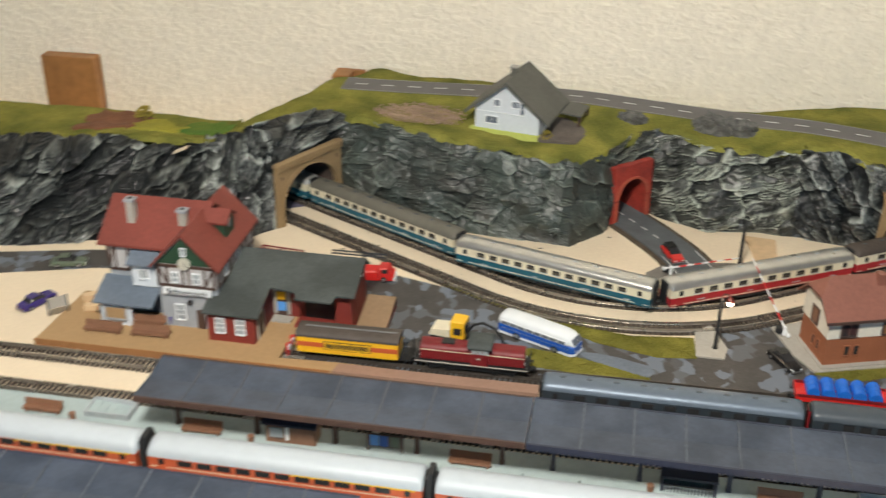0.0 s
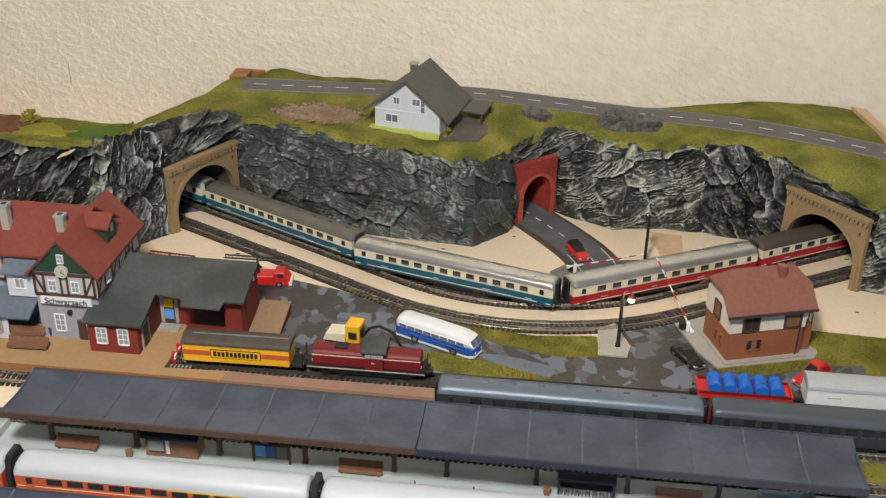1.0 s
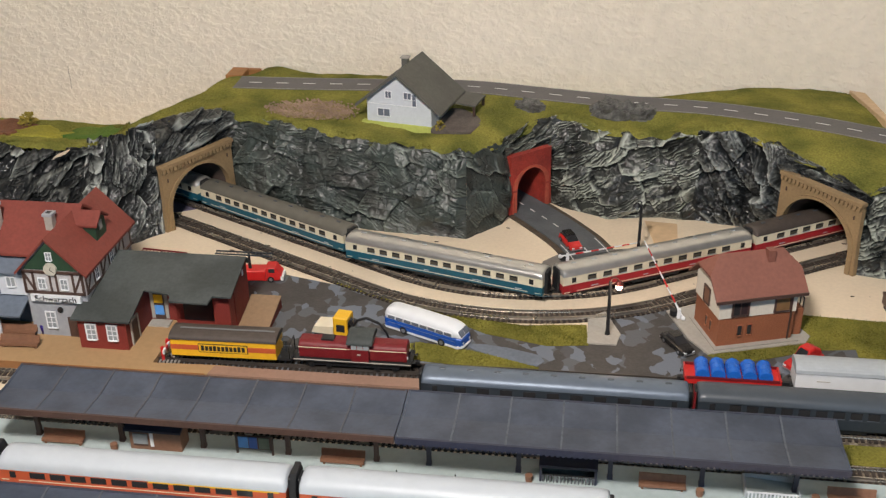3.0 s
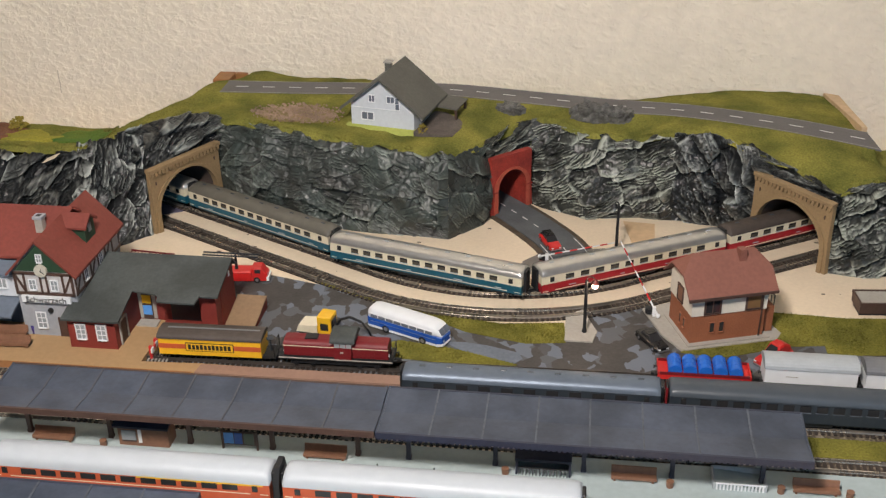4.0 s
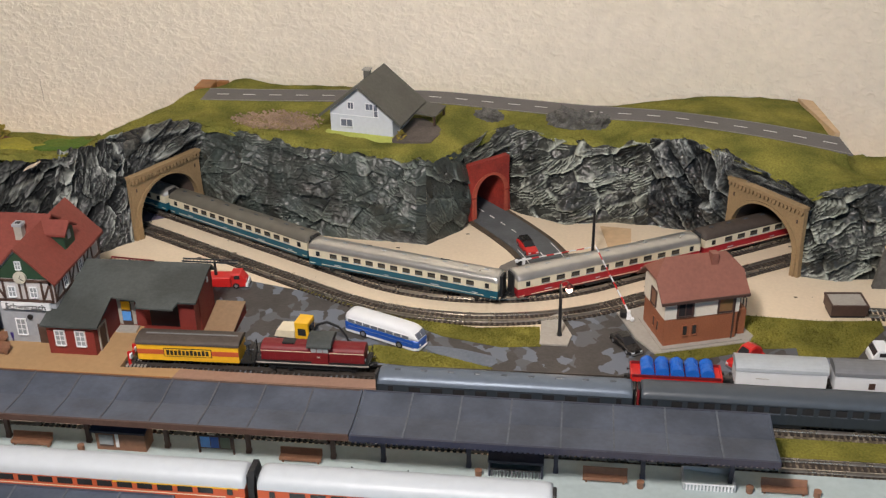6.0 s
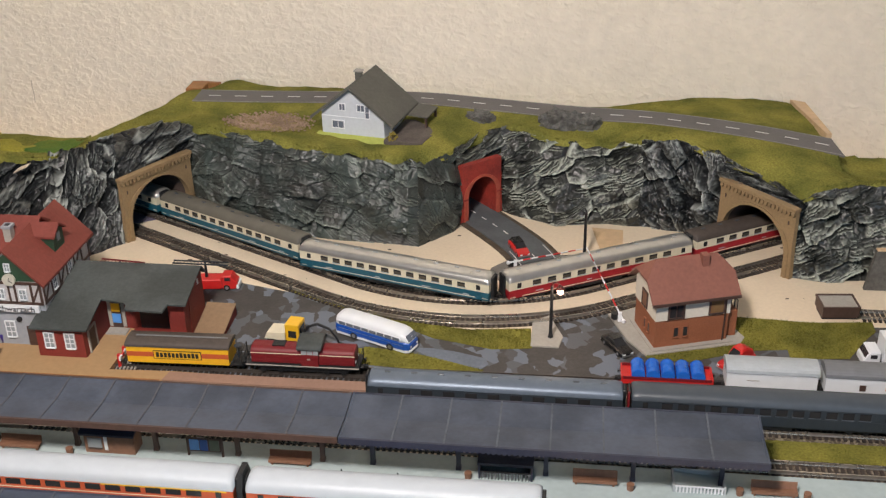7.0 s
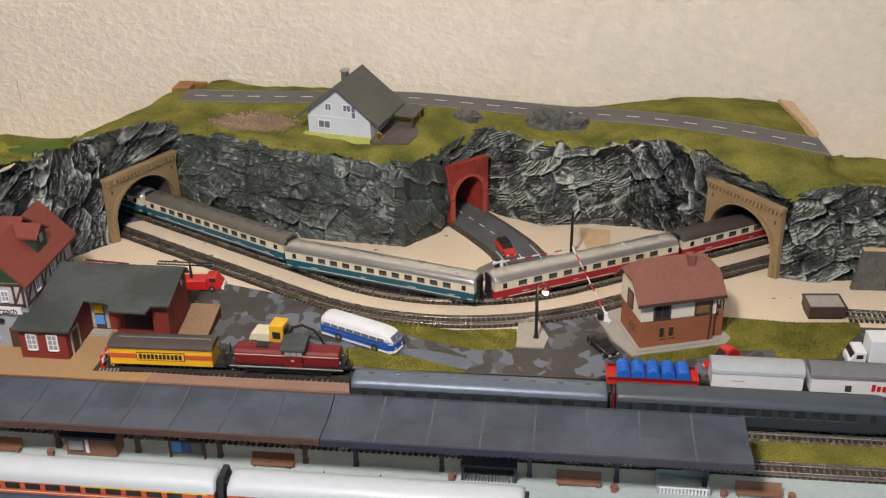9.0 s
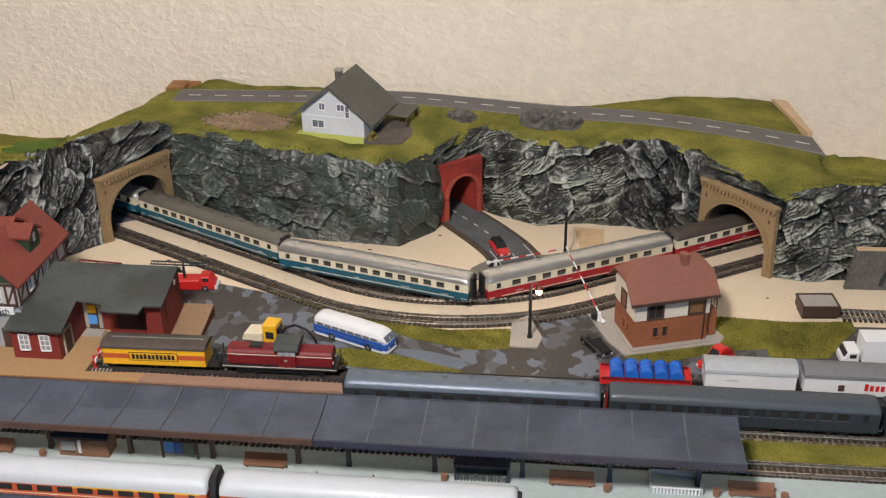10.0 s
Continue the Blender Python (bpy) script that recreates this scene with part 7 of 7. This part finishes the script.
def excavator():
    ob = thing("excavator", pose(-0.0700, 0.0775, 0.0008, 0, 0, -8), "yellow excavator with cream engine cover and black arm", "excavator")
    for y in (-0.0060, 0.0060):
        bm = B()
        box(bm, -0.0110, y - 0.0018, 0.0, 0.0110, y + 0.0018, 0.0042)
        soften(bm, 0.0012, 2)
        part("crawler", bm, "dark", ob)
    bm = B()
    box(bm, -0.0170, -0.0070, 0.0046, 0.0080, 0.0070, 0.0062)
    part("turntable", bm, "dark", ob)
    bm = B()
    prism(bm, [(-0.0190, 0.0062), (-0.0030, 0.0062), (-0.0030, 0.0125), (-0.0170, 0.0112)], "y", -0.0066, 0.0066)
    part("engine_cover", bm, "cream", ob, "cream engine cover")
    bm = B()
    box(bm, -0.0028, -0.0066, 0.0062, 0.0078, 0.0062, 0.0200)
    soften(bm, 0.0005)
    cab = part("cab", bm, "yellow", ob)
    bm = B()
    box(bm, -0.0002, -0.0069, 0.0095, 0.0058, -0.0065, 0.0150)
    part("cab_window", bm, "glass", cab)
    bm = B()
    box(bm, 0.0077, -0.0050, 0.0100, 0.0080, 0.0045, 0.0170)
    part("cab_window", bm, "glass", cab)
    arm = [Vector(p) for p in ((0.0070, 0, 0.0075), (0.0130, 0, 0.0165), (0.0200, 0, 0.0195), (0.0290, 0, 0.0165), (0.0340, 0, 0.0100), (0.0360, 0, 0.0040))]
    bm = B()
    for a, b in zip(arm[:3], arm[1:4]):
        rod(bm, a, b, 0.0010, n=8)
    part("boom", bm, "dark", ob)
    bm = B()
    for a, b in zip(arm[3:5], arm[4:]):
        rod(bm, a, b, 0.0008, n=8)
    part("stick", bm, "dark", ob)
    bm = B()
    prism(bm, [(0.0335, 0.0), (0.0385, 0.0), (0.0390, 0.0040), (0.0350, 0.0048)], "y", -0.0030, 0.0030)
    part("bucket", bm, "dark", ob)


excavator()


def fire_engine(m, label, ladder_mat, boom_len, lz):
    ob = thing("fire_engine", m, label, "fire engine", "fire engines behind the shed")
    part("body", shell([(-0.024, 0.0068, 0.0022, 0.0110), (-0.022, 0.0072, 0.0020, 0.0115), (0.008, 0.0072, 0.0020, 0.0115), (0.009, 0.0070, 0.0020, 0.0105)]), "red", ob)
    part("cab", shell([(0.0095, 0.0070, 0.0020, 0.0150), (0.018, 0.0070, 0.0020, 0.0150), (0.0215, 0.0066, 0.0020, 0.0100), (0.0235, 0.0062, 0.0022, 0.0085)]), "red", ob)
    bm = B()
    box(bm, 0.0225, -0.0066, 0.0018, 0.0250, 0.0066, 0.0060)
    part("bumper", bm, "white", ob)
    bm = B()
    box(bm, 0.0120, -0.0072, 0.0100, 0.0175, 0.0072, 0.0138)
    part("cab_window", bm, "glass", ob)
    bm = B()
    for y in (-0.0028, 0.0028):
        prism(bm, [(-boom_len, lz), (0.016, lz - 0.003), (0.016, lz - 0.0018), (-boom_len, lz + 0.0012)], "y", y - 0.0005, y + 0.0005)
    for i in range(int((boom_len + 0.014) / 0.0032)):
        x = -boom_len + 0.001 + i * 0.0032
        z = lz + 0.0003 - 0.003 * (x + boom_len) / (boom_len + 0.016)
        box(bm, x - 0.0003, -0.0028, z, x + 0.0003, 0.0028, z + 0.0006)
    part("ladder", bm, ladder_mat, ob)
    bm = B()
    rod(bm, (-0.006, 0, 0.0112), (-0.006, 0, lz - 0.0005), 0.0016, 0.0010, n=10)
    part("turret", bm, "dark", ob)
    for x in (-0.0165, 0.0135):
        for y in (-0.0073, 0.0073):
            wheel(ob, x, y, 0.0030)
    return ob


fire_engine(pose(-0.1530, 0.1545, 0.0008, 0, 0, 6) @ Matrix.Scale(0.84, 4), "red fire engine with grey ladder and white bumper", "coach_grey", 0.036, 0.0270)
fire_engine(pose(-0.2180, 0.1440, 0.0001, 0, 0, 2) @ Matrix.Scale(0.86, 4), "red fire engine with dark red ladder behind the shed", "crimson", 0.024, 0.0305)


def box_truck():
    ob = thing("truck", pose(0.3510, 0.0920, 0.0008, 0, 0, 184), "plain white box truck on the asphalt", "truck")
    part("cab", shell([(0.0115, 0.0075, 0.0030, 0.0135), (0.0185, 0.0075, 0.0028, 0.0135), (0.0215, 0.0073, 0.0028, 0.0085), (0.0225, 0.0070, 0.0028, 0.0070)]), "white", ob)
    bm = B()
    box(bm, -0.032, -0.0080, 0.0050, 0.0095, 0.0080, 0.0225)
    soften(bm, 0.0003)
    part("cargo_box", bm, "white", ob)
    bm = B()
    box(bm, -0.031, -0.0045, 0.0030, 0.0180, 0.0045, 0.0048)
    part("chassis", bm, "dark", ob)
    for s in (-1, 1):
        bm = B()
        box(bm, 0.0135, s * 0.0075 - 0.0002, 0.0085, 0.0180, s * 0.0075 + 0.0002, 0.0115)
        part("cab_window", bm, "glass", ob)
    bm = B()
    prism(bm, [(0.0192, 0.0122), (0.0213, 0.0088), (0.0216, 0.0089), (0.0196, 0.0124)], "y", -0.0062, 0.0062)
    part("windscreen", bm, "glass", ob)
    for x in (-0.022, 0.0155):
        for y in (-0.0076, 0.0076):
            wheel(ob, x, y, 0.0030, 0.002)


box_truck()


def open_wagon():
    ob = thing("open_wagon", pose(0.3265, 0.1590, 0.0002, 0, 0, 5) @ Matrix.Diagonal((0.84, 0.92, 0.92, 1.0)), "dark brown open wagon filled with flat grey load", "goods wagon")
    bm = B()
    box(bm, -0.0160, -0.0110, 0.0030, 0.0160, 0.0110, 0.0105)
    part("body", bm, "brown_wood", ob)
    for b in ((-0.0165, -0.0115, 0.0105, 0.0165, -0.0100, 0.0125), (-0.0165, 0.0100, 0.0105, 0.0165, 0.0115, 0.0125), (-0.0165, -0.0100, 0.0105, -0.0150, 0.0100, 0.0125), (0.0150, -0.0100, 0.0105, 0.0165, 0.0100, 0.0125)):
        bm = B()
        box(bm, *b)
        part("rim", bm, "brown_wood", ob)
    bm = B()
    box(bm, -0.0149, -0.0099, 0.0105, 0.0149, 0.0099, 0.0117)
    part("load", bm, "concrete", ob, "flat grey load")
    bm = B()
    box(bm, -0.0150, -0.0085, 0.0, 0.0150, 0.0085, 0.0030)
    part("underframe", bm, "dark", ob)
    buffers(ob, 0.0160, 1)


open_wagon()

# ---- lamps, barriers and small things ----


def lamp_post(at, h, lit, label, head):
    ob = thing("street_lamp", pose(*at), label, "street lamp", "street lamps")
    bm = B()
    rod(bm, (0, 0, 0), (0, 0, h), 0.0013, 0.0011, 8)
    part("post", bm, "dark", ob)
    bm = B()
    rod(bm, (0, 0, 0), (0, 0, 0.003), 0.0020, 0.0014, 8)
    part("base", bm, "dark", ob)
    hx, hy = head
    # gooseneck bracket with a hanging shade
    bm = B()
    pts = [Vector((hx * 0.5 * (1 - math.cos(a)), hy * 0.5 * (1 - math.cos(a)), h + 0.0034 * math.sin(a))) for a in [math.pi * k / 10 for k in range(11)]]
    for a, b in zip(pts, pts[1:]):
        rod(bm, a, b, 0.0007 if lit else 0.0005, n=6)
    part("bracket", bm, "lantern_red" if lit else "dark", ob)
    bm = B()
    rod(bm, (hx, hy, h - 0.0012), (hx, hy, h + 0.0014), 0.0032, 0.0014, 14)
    part("shade", bm, "lantern_red" if lit else "dark", ob, "dark red lamp shade" if lit else "")
    bm = B()
    ball(bm, (hx, hy - (0.0010 if lit else 0), h - (0.0028 if lit else 0.0030)), 0.0024 if lit else 0.0014)
    part("bulb", bm, "bulb" if lit else "glass_pale", ob)
    if lit:
        data = bpy.data.lights.new("lamp_bulb_light", "POINT")
        data.energy, data.color, data.shadow_soft_size = 0.012, (1.0, 0.72, 0.5), 0.002
        li = new("lamp_bulb_light", data)
        li.location = (at[0] + hx, at[1] + hy - 0.0065, at[2] + h - 0.0030)
    return ob


lamp_post((0.1148, 0.1030, 0.0019), 0.0420, True, "black street lamp with a lit bulb at the crossing", (0.0058, -0.0012))
lamp_post((0.1385, 0.2330, 0.0018), 0.0400, False, "thin black unlit lamp beyond the crossing", (-0.0035, 0.0))


def barrier(at, tip, label):
    """Red and white striped arm on a white drive with a counterweight."""
    ob = thing("crossing_barrier", pose(*at), label, "barrier", "level crossing barriers")
    bm = B()
    box(bm, -0.0013, -0.0013, 0, 0.0013, 0.0013, 0.0075)
    soften(bm, 0.0003)
    part("drive", bm, "white", ob)
    bm = B()
    rod(bm, (-0.0034, 0.0010, 0.0020), (-0.0034, 0.0010, 0.0062), 0.0030, n=10)
    part("winch", bm, "dark", ob)
    a, b = Vector((0, 0, 0.0062)), Vector(tip) - Vector(at)
    d = (b - a)
    n = 9
    for i in range(n):
        bm = B()
        rod(bm, a + d * (i / n), a + d * ((i + 1) / n), 0.0007 - 0.00025 * i / n, 0.0007 - 0.00025 * (i + 1) / n, 6)
        part("arm_segment", bm, "red" if i % 2 else "white", ob)
    bm = B()
    q = a - d.normalized() * 0.006
    rod(bm, a, q, 0.0008, n=6)
    ball(bm, q, 0.0017)
    part("counterweight", bm, "white", ob)


barrier((0.0830, 0.2065, 0.0018), (0.1370, 0.2290, 0.0105), "lowered red and white barrier with white drive and winch")
barrier((0.1650, 0.1300, 0.0021), (0.1385, 0.1600, 0.0475), "raised red and white barrier beside the signal box")

# grey arched panel leaning at the eastern cliff
panel = thing("stone_panel", pose(0.3950, 0.2010, 0.0, 0, 0, 2), "grey blind tunnel panel with an arch and orange top", "panel")
bm = B()
prism(bm, [(-0.040, 0.0), (0.060, 0.0), (0.060, 0.034), (-0.035, 0.034)], "y", -0.001, 0.003)
part("slab", bm, "panel_stone", panel)
bm = B()
box(bm, -0.035, -0.0012, 0.0341, 0.060, 0.0032, 0.0353)
part("top_edge", bm, "veneer", panel)
bm = B()
v = []
for i in range(13):
    a = math.pi * i / 12
    v.append([bm.verts.new((0.010 + r * math.cos(a), y, 0.004 + r * 0.9 * math.sin(a))) for r, y in ((0.022, -0.0022), (0.025, -0.0022), (0.025, -0.0009), (0.022, -0.0009))])
for p, q in zip(v, v[1:]):
    for k in range(4):
        bm.faces.new((p[k], q[k], q[(k + 1) % 4], p[(k + 1) % 4]))
part("arch_ring", bm, "coach_grey", panel)

# brown wooden block against the wall
bm = B()
box(bm, -0.568, 0.417, -0.0005, -0.509, 0.433, 0.0735)
soften(bm, 0.0008)
solid("wooden_block", bm, "plank", "brown varnished wooden block leaning near the wall", "wooden block")
# hairline crack down the wallpaper
bm = B()
CRACK = [(-0.4262, 0.072), (-0.4267, 0.066), (-0.4260, 0.057), (-0.4266, 0.048)]
for (xa, za), (xb, zb) in zip(CRACK, CRACK[1:]):
    prism(bm, [(xa - 0.0004, za), (xa + 0.0004, za), (xb + 0.0003, zb), (xb - 0.0003, zb)], "y", WALL_Y - 0.0003, WALL_Y + 0.001)
solid("wall_crack", bm, "wall_crack", "fine crack in the wallpaper of the room wall", "crack", kind="structure")
# pale strip in a gap of the western rocks
bm = B()
prism(bm, [(-0.0085, -0.0020), (0.0050, -0.0020), (0.0085, 0.0020), (-0.0050, 0.0020)], "z", 0.0, 0.0008)
solid("board_scrap", bm, "veneer_pale", "pale bare strip of board in a gap between the rocks", "board scrap", m=pose(-0.3365, 0.2285, 0.0655, 18, -24, 0))
# red soil and moss on the western hill


def patch(name, pts, mat, label, lift=0.0026, kind="structure"):
    """A thin mat that follows the hill."""
    bm = B()
    cx, cy = sum(p[0] for p in pts) / len(pts), sum(p[1] for p in pts) / len(pts)
    rings = []
    for k in range(9):
        f = k / 8
        rings.append([bm.verts.new((cx + (x - cx) * f, cy + (y - cy) * f, hill_z(cx + (x - cx) * f, cy + (y - cy) * f) + lift * (1.0 if k < 8 else -1.0))) for x, y in pts])
    n = len(pts)
    for a, b in zip(rings[1:], rings[2:]):
        for i in range(n):
            bm.faces.new((a[i], a[(i + 1) % n], b[(i + 1) % n], b[i]))
    bm.faces.new(rings[1])
    bmesh.ops.delete(bm, geom=rings[0], context="VERTS")
    solid(name, bm, mat, label, "ground cover", kind=kind, smooth=True)


def blob(cx, cy, rx, ry, n=36, seed=1, rough=0.18):
    return [(cx + rx * math.cos(a) * (1 + rough * noise.noise((math.cos(a) * 2, math.sin(a) * 2, seed))), cy + ry * math.sin(a) * (1 + rough * noise.noise((math.cos(a) * 2, math.sin(a) * 2, seed + 7)))) for a in [2 * math.pi * i / n for i in range(n)]]


patch("soil_patch", blob(-0.424, 0.286, 0.034, 0.034, n=60, seed=2, rough=0.7), "soil", "reddish brown soil on the western hill")
patch("flock_patch", blob(-0.378, 0.279, 0.027, 0.023, n=60, seed=9, rough=0.7), "flock_yellow", "bright yellow flock on the western hill", 0.0028)
patch("moss_patch", blob(-0.336, 0.284, 0.027, 0.028, n=60, seed=5, rough=0.7), "moss", "fresh green flock on the western hill")
patch("soil_patch", blob(-0.148, 0.3250, 0.039, 0.0260, seed=3), "gravel_bed", "pinkish brown gravel bed beside the house")


def rubble():
    rg = random.Random(8)
    verts, faces = [], []
    while len(faces) < 620 * 8:
        x, y = rg.uniform(-0.195, -0.102), rg.uniform(0.294, 0.358)
        if ((x + 0.148) / 0.041) ** 2 + ((y - 0.325) / 0.0275) ** 2 > 1 + rg.uniform(-0.45, 0.25):
            continue
        r = rg.uniform(0.0006, 0.0019)
        z = hill_z(x, y) + 0.0030
        k = len(verts)
        for dx, dy, dz in ((1, 0, 0), (-1, 0, 0), (0, 1, 0), (0, -1, 0), (0, 0, 1), (0, 0, -1)):
            verts.append((x + dx * r * rg.uniform(0.7, 1.3), y + dy * r * rg.uniform(0.7, 1.3), z + dz * r * rg.uniform(0.5, 0.9)))
        faces += [(k, k + 2, k + 4), (k + 2, k + 1, k + 4), (k + 1, k + 3, k + 4), (k + 3, k, k + 4), (k + 2, k, k + 5), (k + 1, k + 2, k + 5), (k + 3, k + 1, k + 5), (k, k + 3, k + 5)]
    me = bpy.data.meshes.new("gravel")
    me.from_pydata(verts, [], faces)
    me.materials.append(M["rubble"])
    tagged(new("gravel", me), "loose pinkish gravel heap beside the house", "gravel", kind="stuff")


rubble()


def boulder(at, rx, ry, rz, seed):
    bm = B()
    bmesh.ops.create_icosphere(bm, subdivisions=4, radius=1)
    for v in bm.verts:
        p = v.co.copy()
        d = 0.94 + 0.20 * abs(noise.noise(Vector((p.x * 5 - p.z * 2.5 + seed, p.y * 2, p.z * 1.5)))) * 2 + 0.22 * noise.noise(p * 2.2 + Vector((seed, 0, 0))) + 0.14 * (1 - 2 * abs(noise.noise(Vector((p.x * 2.5 + p.z * 2, p.y * 6, p.z * 5 + seed))))) + 0.16 * (0.5 - abs(noise.noise(Vector((p.x * 9 - p.z * 4, p.y * 4, p.z * 2 + seed * 2)))) * 2)
        v.co = Vector((p.x * rx, p.y * ry, (max(-0.25, p.z) if p.z < 0 else p.z ** 0.75) * rz)) * d
    solid("boulder", bm, "boulder", "dark grey layered boulder in the grass", "boulder", "boulders on the hill", m=pose(*at))


boulder((0.0410, 0.3555, hill_z(0.041, 0.355)), 0.0122, 0.0075, 0.0076, 3)
boulder((0.1140, 0.3480, hill_z(0.114, 0.347)), 0.0175, 0.0090, 0.0124, 7)
boulder((0.1365, 0.3470, hill_z(0.136, 0.346)), 0.0130, 0.0075, 0.0092, 11)
# rubble wall inside the eastern tunnel
bm = B()
rg = random.Random(2)
for i in range(70):
    s, h = rg.uniform(0, 1), rg.uniform(0, 1)
    c = Vector((0.262 + 0.030 * s, 0.300 + 0.035 * s, 0.003 + 0.022 * h * (1 - 0.5 * s)))
    bmesh.ops.create_icosphere(bm, subdivisions=1, radius=rg.uniform(0.0018, 0.0034), matrix=Matrix.Translation(c))
solid("rubble_pile", bm, "rubble", "pinkish stone rubble piled inside the tunnel mouth", "rubble", kind="stuff")
# small notice frame and crates at the western platform end
frm = thing("platform_sign", pose(-0.366, 0.050, 0.0058, 0, 0, 40), "small grey framed notice at the platform end", "sign")
for x in (-0.007, 0.007):
    bm = B()
    box(bm, x - 0.0006, -0.0005, 0, x + 0.0006, 0.0005, 0.0145)
    part("post", bm, "coach_grey", frm)
bm = B()
box(bm, -0.0064, -0.0003, 0.005, 0.0064, 0.0003, 0.0140)
part("sign_panel", bm, "concrete", frm)
for x, y, r in ((-0.3440, 0.060, 15), (-0.3520, 0.0735, 35)):
    bm = B()
    box(bm, -0.0055, -0.0030, 0, 0.0055, 0.0030, 0.0050)
    soften(bm, 0.0003)
    solid("crate", bm, "veneer", "small tan wooden crate on the station platform", "crate", "crates", m=pose(x, y, 0.0058, 0, 0, r))


# plain little figure by the station benches
bm = B()
rod(bm, (0, 0, 0), (0, 0, 0.0070), 0.0016, 0.0021, n=10)
rod(bm, (0, 0, 0.0068), (0, 0, 0.0082), 0.0019, 0.0006, n=10)
ball(bm, (0, 0, 0.0096), 0.0013)
solid("figurine", bm, "indigo", "tiny plain dark blue model figure on the platform", "figurine", m=pose(-0.2775, 0.0520, 0.0058), smooth=True)

# ---- grass fibres ----


def fibres(name, place, n, seed, mat, label, h=(0.0006, 0.0015)):
    """Short upright flock fibres in one mesh; place: a function that gives a point or None."""
    rg = random.Random(seed)
    verts, faces = [], []
    while len(faces) < n:
        p = place(rg)
        if p is None:
            continue
        x, y, z = p
        a, l, w = rg.uniform(0, 6.283), rg.uniform(*h), rg.uniform(0.00022, 0.00045)
        dx, dy = math.cos(a) * w, math.sin(a) * w
        k = len(verts)
        verts += [(x - dx, y - dy, z - 0.0002), (x + dx, y + dy, z - 0.0002), (x + rg.uniform(-0.6, 0.6) * l, y + rg.uniform(-0.6, 0.6) * l, z + l)]
        faces.append((k, k + 1, k + 2))
    me = bpy.data.meshes.new(name)
    me.from_pydata(verts, [], faces)
    me.materials.append(M[mat])
    tagged(new(name, me), label, "grass", kind="stuff")


def on_hill(rg):
    x = rg.uniform(-0.62, 0.52)
    f, b = front_y(x) + 0.0022 + bare(x), back_y(x)
    y = f + (b - f) * rg.random() ** 1.25
    if -0.27 < x < 0.365 and road_gap(x, y) < ROAD_W + 0.001:
        return None
    if -0.105 < x < 0.010 and 0.292 < y < 0.368:
        return None
    if ((x + 0.148) / 0.037) ** 2 + ((y - 0.325) / 0.024) ** 2 < 1:
        return None
    if ((x + 0.336) / 0.026) ** 2 + ((y - 0.284) / 0.026) ** 2 < rg.uniform(0.4, 1.0) or ((x + 0.424) / 0.034) ** 2 + ((y - 0.286) / 0.030) ** 2 < rg.uniform(0.6, 1):
        return None
    if noise.noise((x * 60, y * 60, 2.0)) < rg.uniform(-0.5, 0.25):
        return None
    return x, y, hill_z(x, y) + 0.0010


fibres("hill_grass", on_hill, 42000, 1, "grass", "short olive flock fibres over the hill")


def inside(pts):
    def test(x, y):
        c = False
        for (x0, y0), (x1, y1) in zip(pts, pts[1:] + pts[:1]):
            if (y0 > y) != (y1 > y) and x < (x1 - x0) * (y - y0) / (y1 - y0) + x0:
                c = not c
        return c
    return test


def on_meadow(pts):
    t = inside(pts)
    xs, ys = [p[0] for p in pts], [p[1] for p in pts]

    def place(rg):
        x, y = rg.uniform(min(xs), max(xs)), rg.uniform(min(ys), max(ys))
        return (x, y, T2) if t(x, y) and noise.noise((x * 90, y * 90, 4.0)) > rg.uniform(-0.6, 0.3) else None
    return place


for k, (pts, n) in enumerate(zip(MEADOWS, (5000, 2600, 6500, 3500))):
    fibres("meadow_grass", on_meadow(pts), n, 20 + k, "grass_low", "short yellow-green flock fibres on the meadow", (0.0006, 0.0014))
